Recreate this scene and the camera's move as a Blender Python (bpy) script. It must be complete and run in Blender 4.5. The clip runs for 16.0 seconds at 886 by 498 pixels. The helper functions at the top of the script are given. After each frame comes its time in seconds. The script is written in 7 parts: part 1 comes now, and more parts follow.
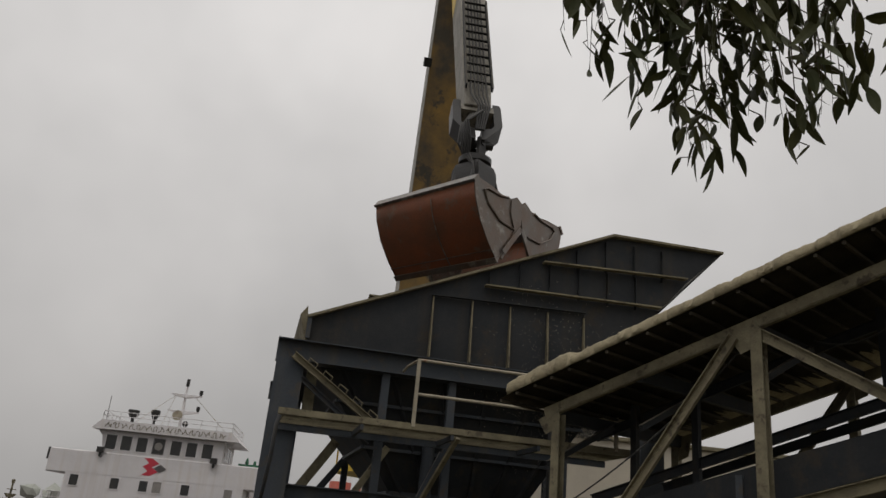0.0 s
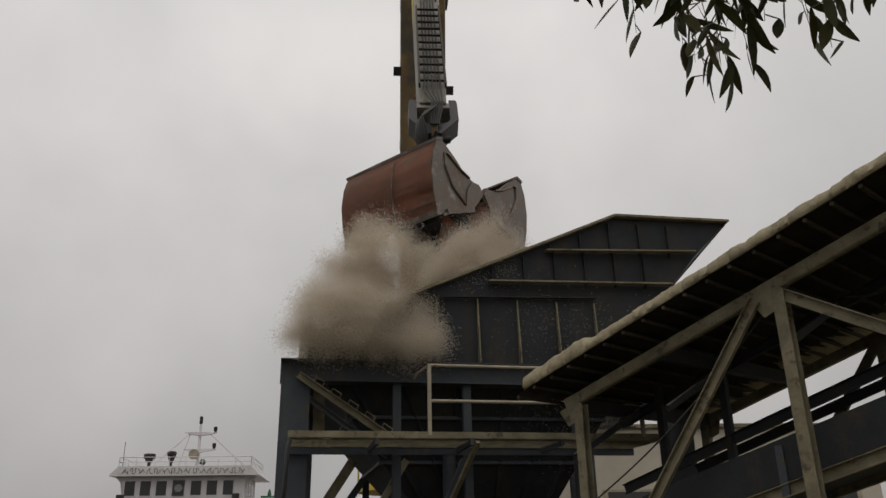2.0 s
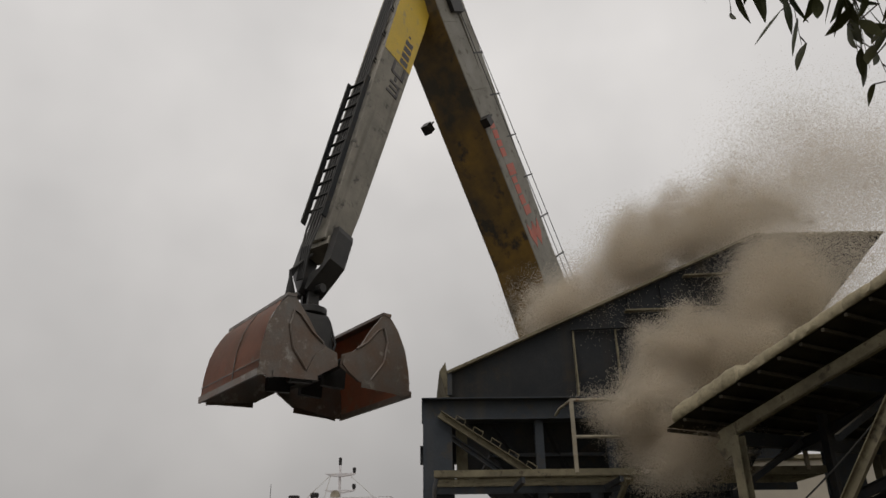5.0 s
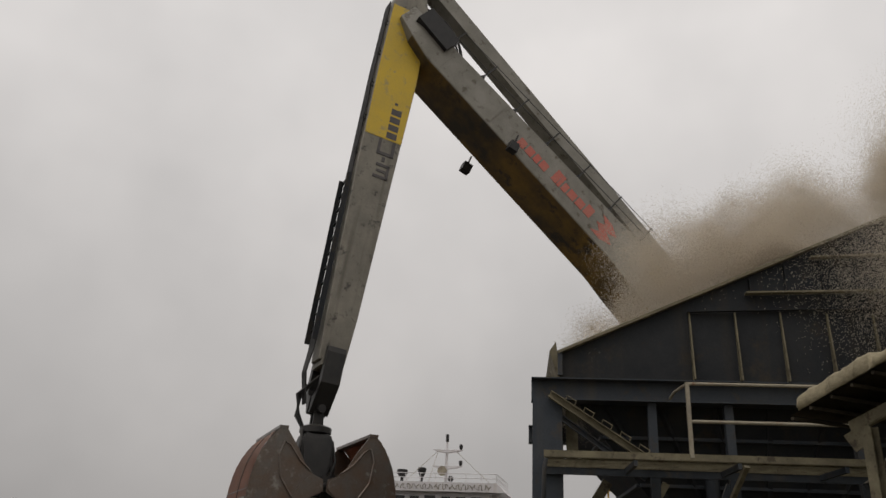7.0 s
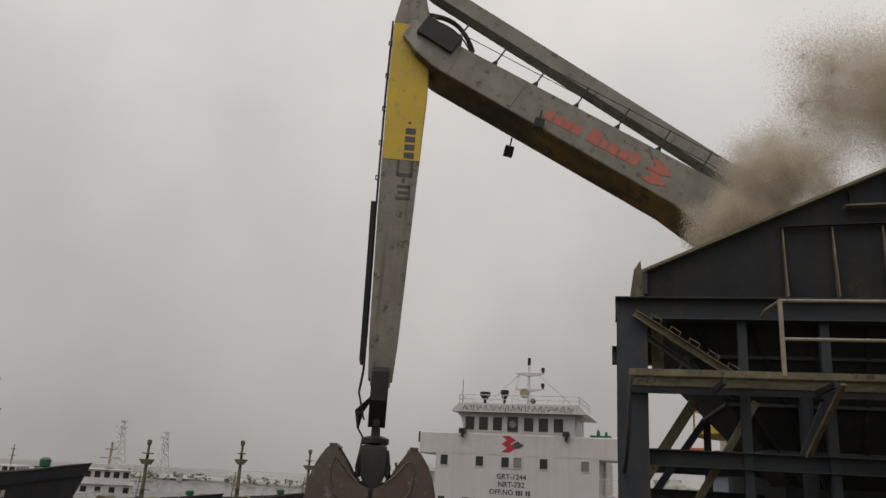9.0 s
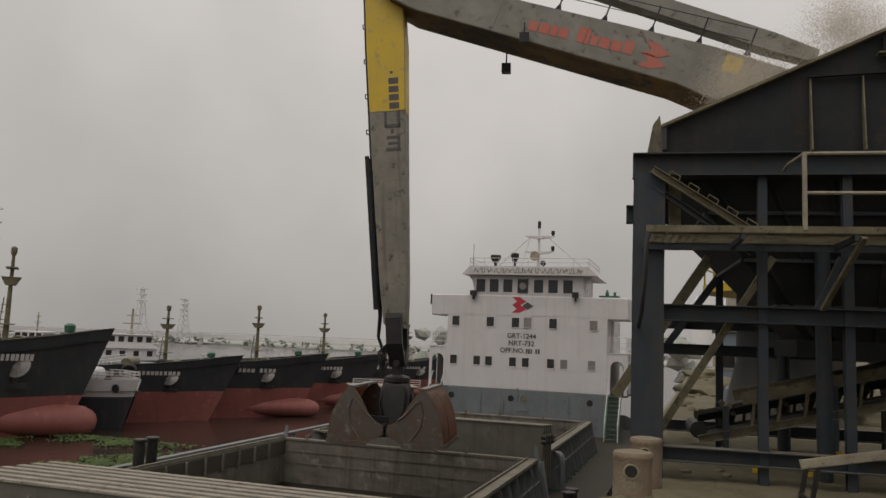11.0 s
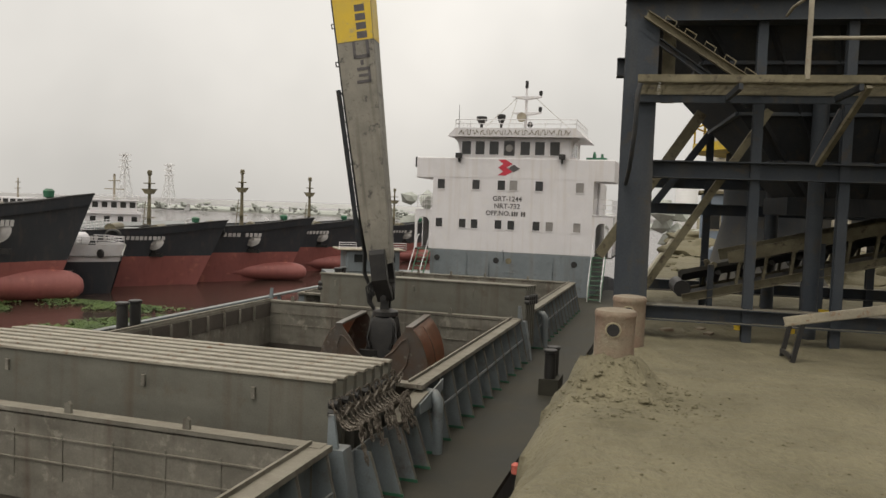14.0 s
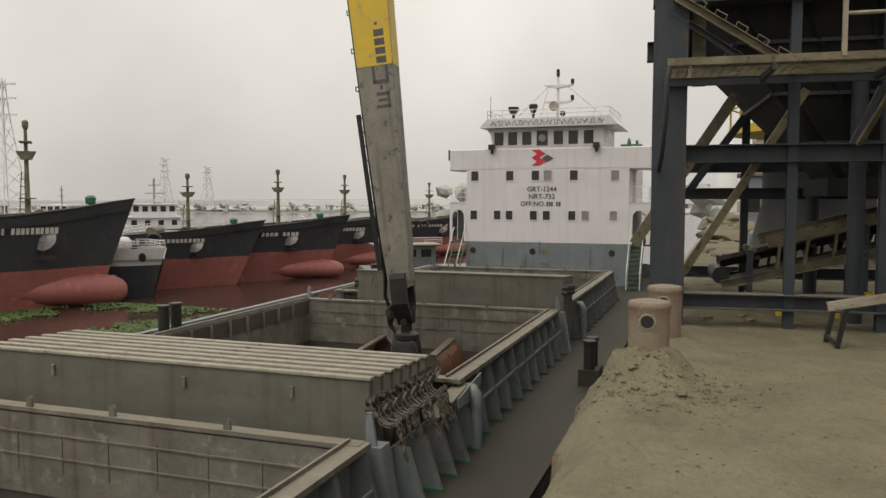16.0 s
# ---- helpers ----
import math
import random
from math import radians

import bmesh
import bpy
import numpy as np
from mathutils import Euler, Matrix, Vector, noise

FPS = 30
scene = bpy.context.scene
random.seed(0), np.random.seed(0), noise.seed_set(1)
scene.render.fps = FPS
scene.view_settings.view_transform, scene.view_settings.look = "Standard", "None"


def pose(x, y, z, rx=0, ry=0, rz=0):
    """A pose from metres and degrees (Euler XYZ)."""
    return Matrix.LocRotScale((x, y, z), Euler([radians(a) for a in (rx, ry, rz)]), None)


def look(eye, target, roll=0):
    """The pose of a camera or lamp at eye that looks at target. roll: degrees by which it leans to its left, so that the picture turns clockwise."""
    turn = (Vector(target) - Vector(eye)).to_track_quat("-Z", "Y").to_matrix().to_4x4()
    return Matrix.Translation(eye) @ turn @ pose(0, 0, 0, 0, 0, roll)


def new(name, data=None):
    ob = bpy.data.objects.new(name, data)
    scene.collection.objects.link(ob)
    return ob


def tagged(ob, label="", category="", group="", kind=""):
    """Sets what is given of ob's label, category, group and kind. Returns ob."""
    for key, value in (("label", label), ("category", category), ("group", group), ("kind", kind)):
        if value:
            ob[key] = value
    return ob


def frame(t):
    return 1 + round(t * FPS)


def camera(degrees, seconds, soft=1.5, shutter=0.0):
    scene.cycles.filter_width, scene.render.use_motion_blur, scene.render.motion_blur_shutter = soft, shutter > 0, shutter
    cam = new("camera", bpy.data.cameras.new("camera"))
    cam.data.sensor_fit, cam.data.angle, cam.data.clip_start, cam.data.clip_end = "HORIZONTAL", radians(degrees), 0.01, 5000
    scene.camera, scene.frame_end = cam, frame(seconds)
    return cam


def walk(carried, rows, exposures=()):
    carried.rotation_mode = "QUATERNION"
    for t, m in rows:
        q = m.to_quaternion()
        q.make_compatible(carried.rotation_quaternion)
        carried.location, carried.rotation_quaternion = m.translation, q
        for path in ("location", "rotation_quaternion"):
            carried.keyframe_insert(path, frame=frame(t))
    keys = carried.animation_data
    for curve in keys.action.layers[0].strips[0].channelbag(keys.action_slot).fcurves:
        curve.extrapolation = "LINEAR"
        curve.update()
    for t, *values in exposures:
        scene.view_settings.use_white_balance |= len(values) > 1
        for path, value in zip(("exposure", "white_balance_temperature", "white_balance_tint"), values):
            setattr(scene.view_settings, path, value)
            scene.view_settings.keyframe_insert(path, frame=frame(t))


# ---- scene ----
# seconds, metres, then yaw to the left of the quay's line, pitch and roll
PATH = [
    (0.0, 0.42, -1.74, 1.89, -5.11, 20.21, 5.50),
    (0.5, 0.40, -1.57, 1.89, -5.35, 20.14, 3.96),
    (1.0, 0.46, -1.35, 1.89, -5.27, 20.05, 1.78),
    (1.5, 0.51, -1.19, 1.92, -5.15, 20.38, 0.28),
    (2.0, 0.52, -1.15, 1.90, -5.13, 20.92, -1.11),
    (2.5, 0.47, -1.16, 1.87, -4.74, 21.79, -1.80),
    (3.0, 0.41, -1.16, 1.88, -4.52, 21.93, -1.63),
    (3.5, 0.38, -1.17, 1.95, -2.57, 21.99, -1.20),
    (4.0, 0.34, -1.21, 1.95, 0.04, 22.91, -1.08),
    (4.5, 0.33, -1.16, 1.93, 2.31, 23.50, -0.98),
    (4.7, 0.32, -1.15, 1.93, 3.13, 23.63, -1.11),
    (6.8, 0.25, -1.11, 1.90, 11.92, 22.66, 2.42),
    (7.0, 0.23, -1.11, 1.90, 12.84, 22.09, 2.66),
    (7.5, 0.22, -1.08, 1.88, 15.08, 19.61, 3.01),
    (8.0, 0.22, -1.04, 1.89, 17.10, 17.97, 2.36),
    (8.2, 0.23, -1.01, 1.88, 17.95, 17.69, 2.62),
    (10.5, 0.00, -0.84, 1.77, 18.59, 10.24, 2.66),
    (11.0, 0.00, -0.72, 1.76, 18.79, 6.67, 2.39),
    (11.5, 0.02, -0.68, 1.74, 19.25, 4.46, 1.83),
    (12.0, 0.04, -0.64, 1.73, 19.30, 3.08, 1.29),
    (12.5, 0.08, -0.58, 1.72, 20.36, 1.81, 0.72),
    (13.0, 0.08, -0.44, 1.69, 20.54, -0.61, 0.79),
    (13.5, -0.02, -0.21, 1.67, 17.96, -2.40, 2.51),
    (14.0, -0.06, -0.10, 1.67, 17.47, -3.22, 2.07),
    (14.5, -0.05, -0.03, 1.68, 17.63, -3.73, 0.95),
    (15.0, -0.02, 0.01, 1.68, 18.64, -3.84, 0.55),
    (15.5, -0.01, -0.00, 1.69, 19.28, -3.92, 0.14),
    (16.0, -0.00, 0.00, 1.70, 20.20, -3.80, 0.00),
]
cam = camera(59.32, 16.0)
walk(cam, [(t, pose(x, y, z) @ pose(0, 0, 0, 90 + p, 0, w) @ pose(0, 0, 0, 0, 0, r)) for t, x, y, z, w, p, r in PATH], exposures=[
    (0.0, -0.06, 6600, 11), (4.5, -0.08, 6650, 11), (8.0, -0.03, 6700, 12), (10.5, -0.08, 6850, 12),
    (11.5, 0.04, 6850, 12), (12.5, 0.20, 6850, 10), (13.3, 0.58, 6900, 9), (14.0, 0.72, 6900, 9), (15.0, 0.68, 6950, 9), (16.0, 0.65, 6950, 9)])

# ---- light ----
world = bpy.data.worlds.new("hazy_sky")
scene.world = world
world.use_nodes = True
wn, wl = world.node_tree.nodes, world.node_tree.links
wn.clear()
sky = wn.new("ShaderNodeTexSky")
sky.sky_type, sky.sun_disc = "NISHITA", False
sky.sun_elevation, sky.sun_rotation = radians(58), radians(200)
sky.dust_density, sky.air_density, sky.ozone_density = 8.0, 1.0, 1.0
grey = wn.new("ShaderNodeHueSaturation")
grey.inputs["Saturation"].default_value = 0.12
wl.new(sky.outputs[0], grey.inputs["Color"])
where = wn.new("ShaderNodeTexCoord")
cloud = wn.new("ShaderNodeTexNoise")
cloud.inputs["Scale"].default_value, cloud.inputs["Detail"].default_value = 2.6, 4.0
wl.new(where.outputs["Generated"], cloud.inputs["Vector"])
ramp = wn.new("ShaderNodeValToRGB")
ramp.color_ramp.elements[0].position, ramp.color_ramp.elements[1].position = 0.36, 0.70
ramp.color_ramp.elements[0].color, ramp.color_ramp.elements[1].color = (5.2, 5.15, 5.1, 1), (6.7, 6.6, 6.5, 1)
wl.new(cloud.outputs["Fac"], ramp.inputs["Fac"])
mix = wn.new("ShaderNodeMixRGB")
mix.inputs["Fac"].default_value = 0.86
wl.new(grey.outputs[0], mix.inputs[1]), wl.new(ramp.outputs[0], mix.inputs[2])
back = wn.new("ShaderNodeBackground")
back.inputs["Strength"].default_value = 0.1
# an overcast sky is brighter overhead than towards the horizon
split, lift, shade = wn.new("ShaderNodeSeparateXYZ"), wn.new("ShaderNodeMapRange"), wn.new("ShaderNodeMixRGB")
wl.new(where.outputs["Generated"], split.inputs[0])
lift.inputs["From Min"].default_value, lift.inputs["From Max"].default_value = 0.0, 0.6
lift.inputs["To Min"].default_value, lift.inputs["To Max"].default_value = 0.68, 1.35
wl.new(split.outputs["Z"], lift.inputs["Value"])
shade.blend_type = "MULTIPLY"
shade.inputs["Fac"].default_value = 1.0
wl.new(mix.outputs[0], shade.inputs[1]), wl.new(lift.outputs["Result"], shade.inputs[2])
wl.new(shade.outputs[0], back.inputs["Color"])
wout = wn.new("ShaderNodeOutputWorld")
wl.new(back.outputs[0], wout.inputs["Surface"])

sun = new("sun", bpy.data.lights.new("sun", "SUN"))
sun.data.energy, sun.data.angle, sun.data.color = 0.5, radians(25), (1.0, 0.95, 0.88)
sun.matrix_world = look((0, 0, 60), (14, 26, 0))

# ---- materials ----
DUST = (0.205, 0.18, 0.132)


def surface(name, base, second, rough=0.6, scale=1.5, bump=0.15, metal=0.0, dust=0.0, spots=None, fine=30.0, vary=0.0, spread=0.5, dustcol=DUST, streak=None, dent=0.0, spec=0.5):
    """Two-scale procedural surface: broad stains, fine grain, optional rust spots, settled dust on upward faces."""
    m = bpy.data.materials.new(name)
    m.use_nodes = True
    n, l = m.node_tree.nodes, m.node_tree.links
    b = n["Principled BSDF"]
    co = n.new("ShaderNodeTexCoord")

    def noise_tex(s, detail=5.0, rg=0.6):
        t = n.new("ShaderNodeTexNoise")
        t.inputs["Scale"].default_value, t.inputs["Detail"].default_value, t.inputs["Roughness"].default_value = s, detail, rg
        l.new(co.outputs["Object"], t.inputs["Vector"])
        return t

    def ramp_of(src, lo, hi):
        r = n.new("ShaderNodeMapRange")
        r.inputs["From Min"].default_value, r.inputs["From Max"].default_value = lo, hi
        l.new(src, r.inputs["Value"])
        return r.outputs["Result"]

    def blend(fac, c1, c2):
        x = n.new("ShaderNodeMixRGB")
        l.new(fac, x.inputs["Fac"])
        for i, c in ((1, c1), (2, c2)):
            if isinstance(c, tuple):
                x.inputs[i].default_value = (*c, 1)
            else:
                l.new(c, x.inputs[i])
        return x.outputs[0]

    big, small = noise_tex(scale), noise_tex(fine, 3.0)
    col = blend(ramp_of(big.outputs["Fac"], 0.5 - spread * 0.35, 0.5 + spread * 0.35), base, second)
    if spots:
        sp = noise_tex(scale * 2.3, 6.0, 0.7)
        col = blend(ramp_of(sp.outputs["Fac"], 0.56, 0.66), col, spots)
    if streak:
        mp = n.new("ShaderNodeMapping")
        mp.inputs["Scale"].default_value = (3.2, 3.2, 0.16)
        l.new(co.outputs["Object"], mp.inputs["Vector"])
        sn = n.new("ShaderNodeTexNoise")
        sn.inputs["Scale"].default_value, sn.inputs["Detail"].default_value = 1.0, 6.0
        l.new(mp.outputs[0], sn.inputs["Vector"])
        run = n.new("ShaderNodeMath")
        run.operation = "MULTIPLY"
        run.inputs[1].default_value = streak[1]
        l.new(ramp_of(sn.outputs["Fac"], 0.52, 0.72), run.inputs[0])
        run.use_clamp = True
        col = blend(run.outputs[0], col, streak[0])
    if vary:
        info = n.new("ShaderNodeObjectInfo")
        hv = n.new("ShaderNodeHueSaturation")
        hv.inputs["Saturation"].default_value = 1.0
        l.new(ramp_of(info.outputs["Random"], -1.0 / vary + 0.5, 1.0 / vary + 0.5), hv.inputs["Value"])
        mul = n.new("ShaderNodeMath")
        mul.operation = "MULTIPLY"
        mul.inputs[1].default_value = 2.0
        l.new(hv.inputs["Value"].links[0].from_socket, mul.inputs[0])
        l.new(mul.outputs[0], hv.inputs["Value"])
        l.new(col, hv.inputs["Color"])
        col = hv.outputs[0]
    if dust:
        geo = n.new("ShaderNodeNewGeometry")
        sep = n.new("ShaderNodeSeparateXYZ")
        l.new(geo.outputs["Normal"], sep.inputs[0])
        up = ramp_of(sep.outputs["Z"], 0.15, 0.95)
        dn = ramp_of(noise_tex(scale * 1.7, 4.0).outputs["Fac"], 0.3, 0.65)
        add = n.new("ShaderNodeMath")
        add.operation = "MULTIPLY_ADD"
        l.new(dn, add.inputs[0])
        add.inputs[1].default_value = 0.07 * dust
        sc = n.new("ShaderNodeMath")
        sc.operation = "MULTIPLY"
        sc.inputs[1].default_value = min(0.9, dust)
        l.new(up, sc.inputs[0])
        l.new(sc.outputs[0], add.inputs[2])
        add.use_clamp = True
        col = blend(add.outputs[0], col, dustcol)
    grain = n.new("ShaderNodeHueSaturation")
    l.new(ramp_of(small.outputs["Fac"], -1.5, 2.5), grain.inputs["Value"])
    gm = n.new("ShaderNodeMath")
    gm.operation = "MULTIPLY"
    gm.inputs[1].default_value = 2.0
    l.new(grain.inputs["Value"].links[0].from_socket, gm.inputs[0])
    l.new(gm.outputs[0], grain.inputs["Value"])
    l.new(col, grain.inputs["Color"])
    l.new(grain.outputs[0], b.inputs["Base Color"])
    b.inputs["Metallic"].default_value = metal
    b.inputs["Specular IOR Level"].default_value = spec
    rr = n.new("ShaderNodeMapRange")
    rr.inputs["To Min"].default_value, rr.inputs["To Max"].default_value = max(0.02, rough - 0.12), min(1.0, rough + 0.12)
    l.new(big.outputs["Fac"], rr.inputs["Value"])
    l.new(rr.outputs["Result"], b.inputs["Roughness"])
    if bump:
        bp = n.new("ShaderNodeBump")
        bp.inputs["Strength"].default_value, bp.inputs["Distance"].default_value = bump, 0.02
        l.new(small.outputs["Fac"], bp.inputs["Height"])
        if dent:
            dp = n.new("ShaderNodeBump")
            dp.inputs["Strength"].default_value, dp.inputs["Distance"].default_value = dent, 0.12
            l.new(noise_tex(1.9, 2.0, 0.4).outputs["Fac"], dp.inputs["Height"])
            l.new(dp.outputs[0], bp.inputs["Normal"])
        l.new(bp.outputs[0], b.inputs["Normal"])
    return m


M = {}
M["frame"] = surface("blue_grey_paint", (0.027, 0.035, 0.046), (0.042, 0.049, 0.058), 0.6, 1.3, 0.12, dust=0.7, spots=(0.05, 0.045, 0.04), streak=((0.075, 0.062, 0.045), 0.4), dent=0.1, spec=0.25)
M["hopper"] = surface("dark_hopper_paint", (0.012, 0.0145, 0.018), (0.023, 0.0255, 0.029), 0.7, 0.9, 0.15, dust=0.5, spots=(0.03, 0.026, 0.021), streak=((0.035, 0.03, 0.023), 0.5), spec=0.2)
M["khaki"] = surface("dusty_steel", (0.185, 0.16, 0.098), (0.09, 0.078, 0.048), 0.8, 2.4, 0.3, dust=0.7, spots=(0.055, 0.042, 0.027))
M["rail"] = surface("worn_rail_paint", (0.32, 0.285, 0.21), (0.22, 0.195, 0.15), 0.7, 3.0, 0.15, spots=(0.2, 0.12, 0.07))
M["crust"] = surface("cement_crust", (0.33, 0.285, 0.185), (0.20, 0.172, 0.112), 0.95, 2.5, 0.9, fine=14)
M["sheet"] = surface("roof_sheet", (0.062, 0.052, 0.037), (0.03, 0.026, 0.02), 0.85, 1.6, 0.2, dust=0.5, spec=0.15)
M["ground"] = surface("cement_dust_ground", (0.172, 0.151, 0.092), (0.098, 0.086, 0.050), 0.95, 1.1, 1.8, fine=16, spread=0.7, spots=(0.135, 0.118, 0.072), dent=0.9)
M["concrete"] = surface("quay_concrete", (0.30, 0.28, 0.24), (0.22, 0.20, 0.17), 0.9, 0.8, 0.4, dust=0.5)
M["bollard"] = surface("bollard_paint", (0.21, 0.18, 0.125), (0.20, 0.125, 0.09), 0.85, 3.2, 0.6, dust=0.6, spots=(0.12, 0.09, 0.065))
M["boom"] = surface("weathered_boom_paint", (0.25, 0.238, 0.205), (0.175, 0.165, 0.138), 0.6, 1.1, 0.1, spots=(0.10, 0.085, 0.06))
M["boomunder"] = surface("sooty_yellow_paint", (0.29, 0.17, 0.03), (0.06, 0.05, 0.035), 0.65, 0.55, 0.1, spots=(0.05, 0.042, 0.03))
M["yellow"] = surface("yellow_paint", (0.62, 0.42, 0.02), (0.52, 0.36, 0.04), 0.5, 1.2, 0.08, spots=(0.36, 0.28, 0.1))
M["stick"] = surface("scuffed_grey_paint", (0.23, 0.212, 0.172), (0.16, 0.148, 0.122), 0.6, 1.6, 0.12, spots=(0.055, 0.05, 0.042), streak=((0.07, 0.06, 0.045), 0.8))
M["black"] = surface("black_steel", (0.014, 0.014, 0.014), (0.028, 0.026, 0.024), 0.45, 3.0, 0.15, dust=0.05, spec=0.35)
M["rust"] = surface("rusty_shell", (0.27, 0.086, 0.034), (0.17, 0.076, 0.040), 0.5, 1.1, 0.15, dust=0.3, spots=(0.19, 0.12, 0.08))
M["worn"] = surface("worn_shell_steel", (0.13, 0.12, 0.108), (0.13, 0.082, 0.056), 0.34, 1.3, 0.12, metal=0.5, dust=0.2, spots=(0.24, 0.22, 0.195))
M["rubber"] = surface("black_rubber", (0.018, 0.018, 0.018), (0.03, 0.03, 0.03), 0.7, 4.0, 0.1, dust=0.25)
M["white"] = surface("white_ship_paint", (0.61, 0.59, 0.595), (0.55, 0.53, 0.535), 0.5, 0.6, 0.04, spots=(0.60, 0.57, 0.55), streak=((0.44, 0.37, 0.30), 0.35), dent=0.12)
M["shipgrey"] = surface("grey_ship_paint", (0.165, 0.19, 0.20), (0.125, 0.143, 0.152), 0.55, 0.8, 0.08, dust=0.25, spots=(0.11, 0.115, 0.115), streak=((0.12, 0.09, 0.065), 0.4), dent=0.2)
M["coaming"] = surface("dusty_coaming_steel", (0.165, 0.153, 0.125), (0.105, 0.097, 0.078), 0.75, 0.9, 0.2, dust=0.5, spots=(0.21, 0.195, 0.16), streak=((0.07, 0.05, 0.035), 0.7), dent=0.7)
M["cover"] = surface("hatch_cover_paint", (0.125, 0.12, 0.098), (0.088, 0.084, 0.067), 0.7, 0.7, 0.1, dust=0.5, spots=(0.10, 0.088, 0.065), streak=((0.075, 0.055, 0.035), 0.55), dent=0.3)
M["edge"] = surface("scraped_cover_edge", (0.30, 0.275, 0.22), (0.21, 0.19, 0.15), 0.7, 1.4, 0.15, spots=(0.16, 0.09, 0.05))
M["deck"] = surface("dusty_deck_paint", (0.019, 0.0195, 0.0150), (0.040, 0.036, 0.025), 0.7, 0.7, 0.3, dust=0.05, spots=(0.04, 0.036, 0.026), spec=0.3)
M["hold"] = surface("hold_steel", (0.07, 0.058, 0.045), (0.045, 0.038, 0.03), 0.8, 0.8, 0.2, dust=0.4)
M["clinker"] = surface("grey_cargo", (0.14, 0.125, 0.105), (0.10, 0.09, 0.075), 0.95, 2.0, 1.0, fine=12)
M["green"] = surface("green_ladder_paint", (0.02, 0.13, 0.065), (0.03, 0.10, 0.06), 0.55, 2.0, 0.05, dust=0.2)
M["glass"] = surface("dark_window_glass", (0.02, 0.021, 0.022), (0.035, 0.033, 0.03), 0.12, 1.0, 0.0)
M["curtain"] = surface("curtained_glass", (0.27, 0.25, 0.23), (0.17, 0.16, 0.15), 0.2, 1.5, 0.0)
M["ink"] = surface("dark_lettering", (0.06, 0.055, 0.055), (0.09, 0.08, 0.08), 0.6, 5.0, 0.0)
M["fadedred"] = surface("faded_red_lettering", (0.52, 0.10, 0.07), (0.45, 0.16, 0.12), 0.6, 2.0, 0.0)
M["red"] = surface("red_emblem_paint", (0.50, 0.025, 0.05), (0.42, 0.03, 0.05), 0.5, 2.0, 0.0)
M["hullblack"] = surface("black_hull_paint", (0.028, 0.031, 0.037), (0.045, 0.048, 0.053), 0.5, 0.25, 0.05, dust=0.12, spots=(0.05, 0.05, 0.052), streak=((0.09, 0.07, 0.06), 0.4), dent=0.2)
M["hullred"] = surface("red_boot_paint", (0.33, 0.108, 0.092), (0.25, 0.088, 0.078), 0.6, 0.35, 0.06, spots=(0.44, 0.16, 0.12), streak=((0.22, 0.07, 0.06), 0.5), dent=0.2)
M["lettering"] = surface("white_lettering", (0.62, 0.60, 0.58), (0.5, 0.48, 0.46), 0.6, 3.0, 0.0)
M["chain"] = surface("greasy_chain", (0.075, 0.06, 0.045), (0.12, 0.10, 0.08), 0.6, 4.0, 0.2, dust=0.35)
M["weed"] = surface("floating_weed", (0.075, 0.12, 0.02), (0.045, 0.075, 0.02), 0.7, 0.4, 0.3, fine=6)
M["leaf"] = surface("eucalyptus_leaf", (0.026, 0.036, 0.010), (0.055, 0.052, 0.012), 0.6, 2.2, 0.1, spec=0.25)
M["bark"] = surface("tree_bark", (0.12, 0.10, 0.08), (0.08, 0.065, 0.05), 0.9, 4.0, 0.6)
# far greens mixed towards pale grey, so the colour carries the haze
M["hazyleaf"] = surface("haze_tinted_foliage", (0.30, 0.315, 0.28), (0.36, 0.37, 0.33), 0.9, 0.2, 0.3, fine=2)
# distance haze put into the base grey of pylons, bridge and silos
M["haze"] = surface("haze_tinted_grey", (0.66, 0.65, 0.64), (0.62, 0.61, 0.605), 0.9, 0.05, 0.0)
M["beige"] = surface("beige_plaster", (0.42, 0.38, 0.31), (0.34, 0.31, 0.26), 0.9, 0.4, 0.15)
M["bluesheet"] = surface("blue_sheet", (0.13, 0.17, 0.23), (0.16, 0.19, 0.23), 0.6, 0.8, 0.05, dust=0.3)


def water_material():
    m = bpy.data.materials.new("muddy_red_water")
    m.use_nodes = True
    n, l = m.node_tree.nodes, m.node_tree.links
    b = n["Principled BSDF"]
    co = n.new("ShaderNodeTexCoord")
    t = n.new("ShaderNodeTexNoise")
    t.inputs["Scale"].default_value, t.inputs["Detail"].default_value = 1.1, 5.0
    l.new(co.outputs["Object"], t.inputs["Vector"])
    big = n.new("ShaderNodeTexNoise")
    big.inputs["Scale"].default_value = 0.05
    l.new(co.outputs["Object"], big.inputs["Vector"])
    x = n.new("ShaderNodeMixRGB")
    x.inputs[1].default_value, x.inputs[2].default_value = (0.050, 0.028, 0.023, 1), (0.034, 0.025, 0.02, 1)
    l.new(big.outputs["Fac"], x.inputs["Fac"]), l.new(x.outputs[0], b.inputs["Base Color"])
    b.inputs["Roughness"].default_value = 0.16
    bp = n.new("ShaderNodeBump")
    bp.inputs["Strength"].default_value, bp.inputs["Distance"].default_value = 0.35, 0.06
    l.new(t.outputs["Fac"], bp.inputs["Height"]), l.new(bp.outputs[0], b.inputs["Normal"])
    return m


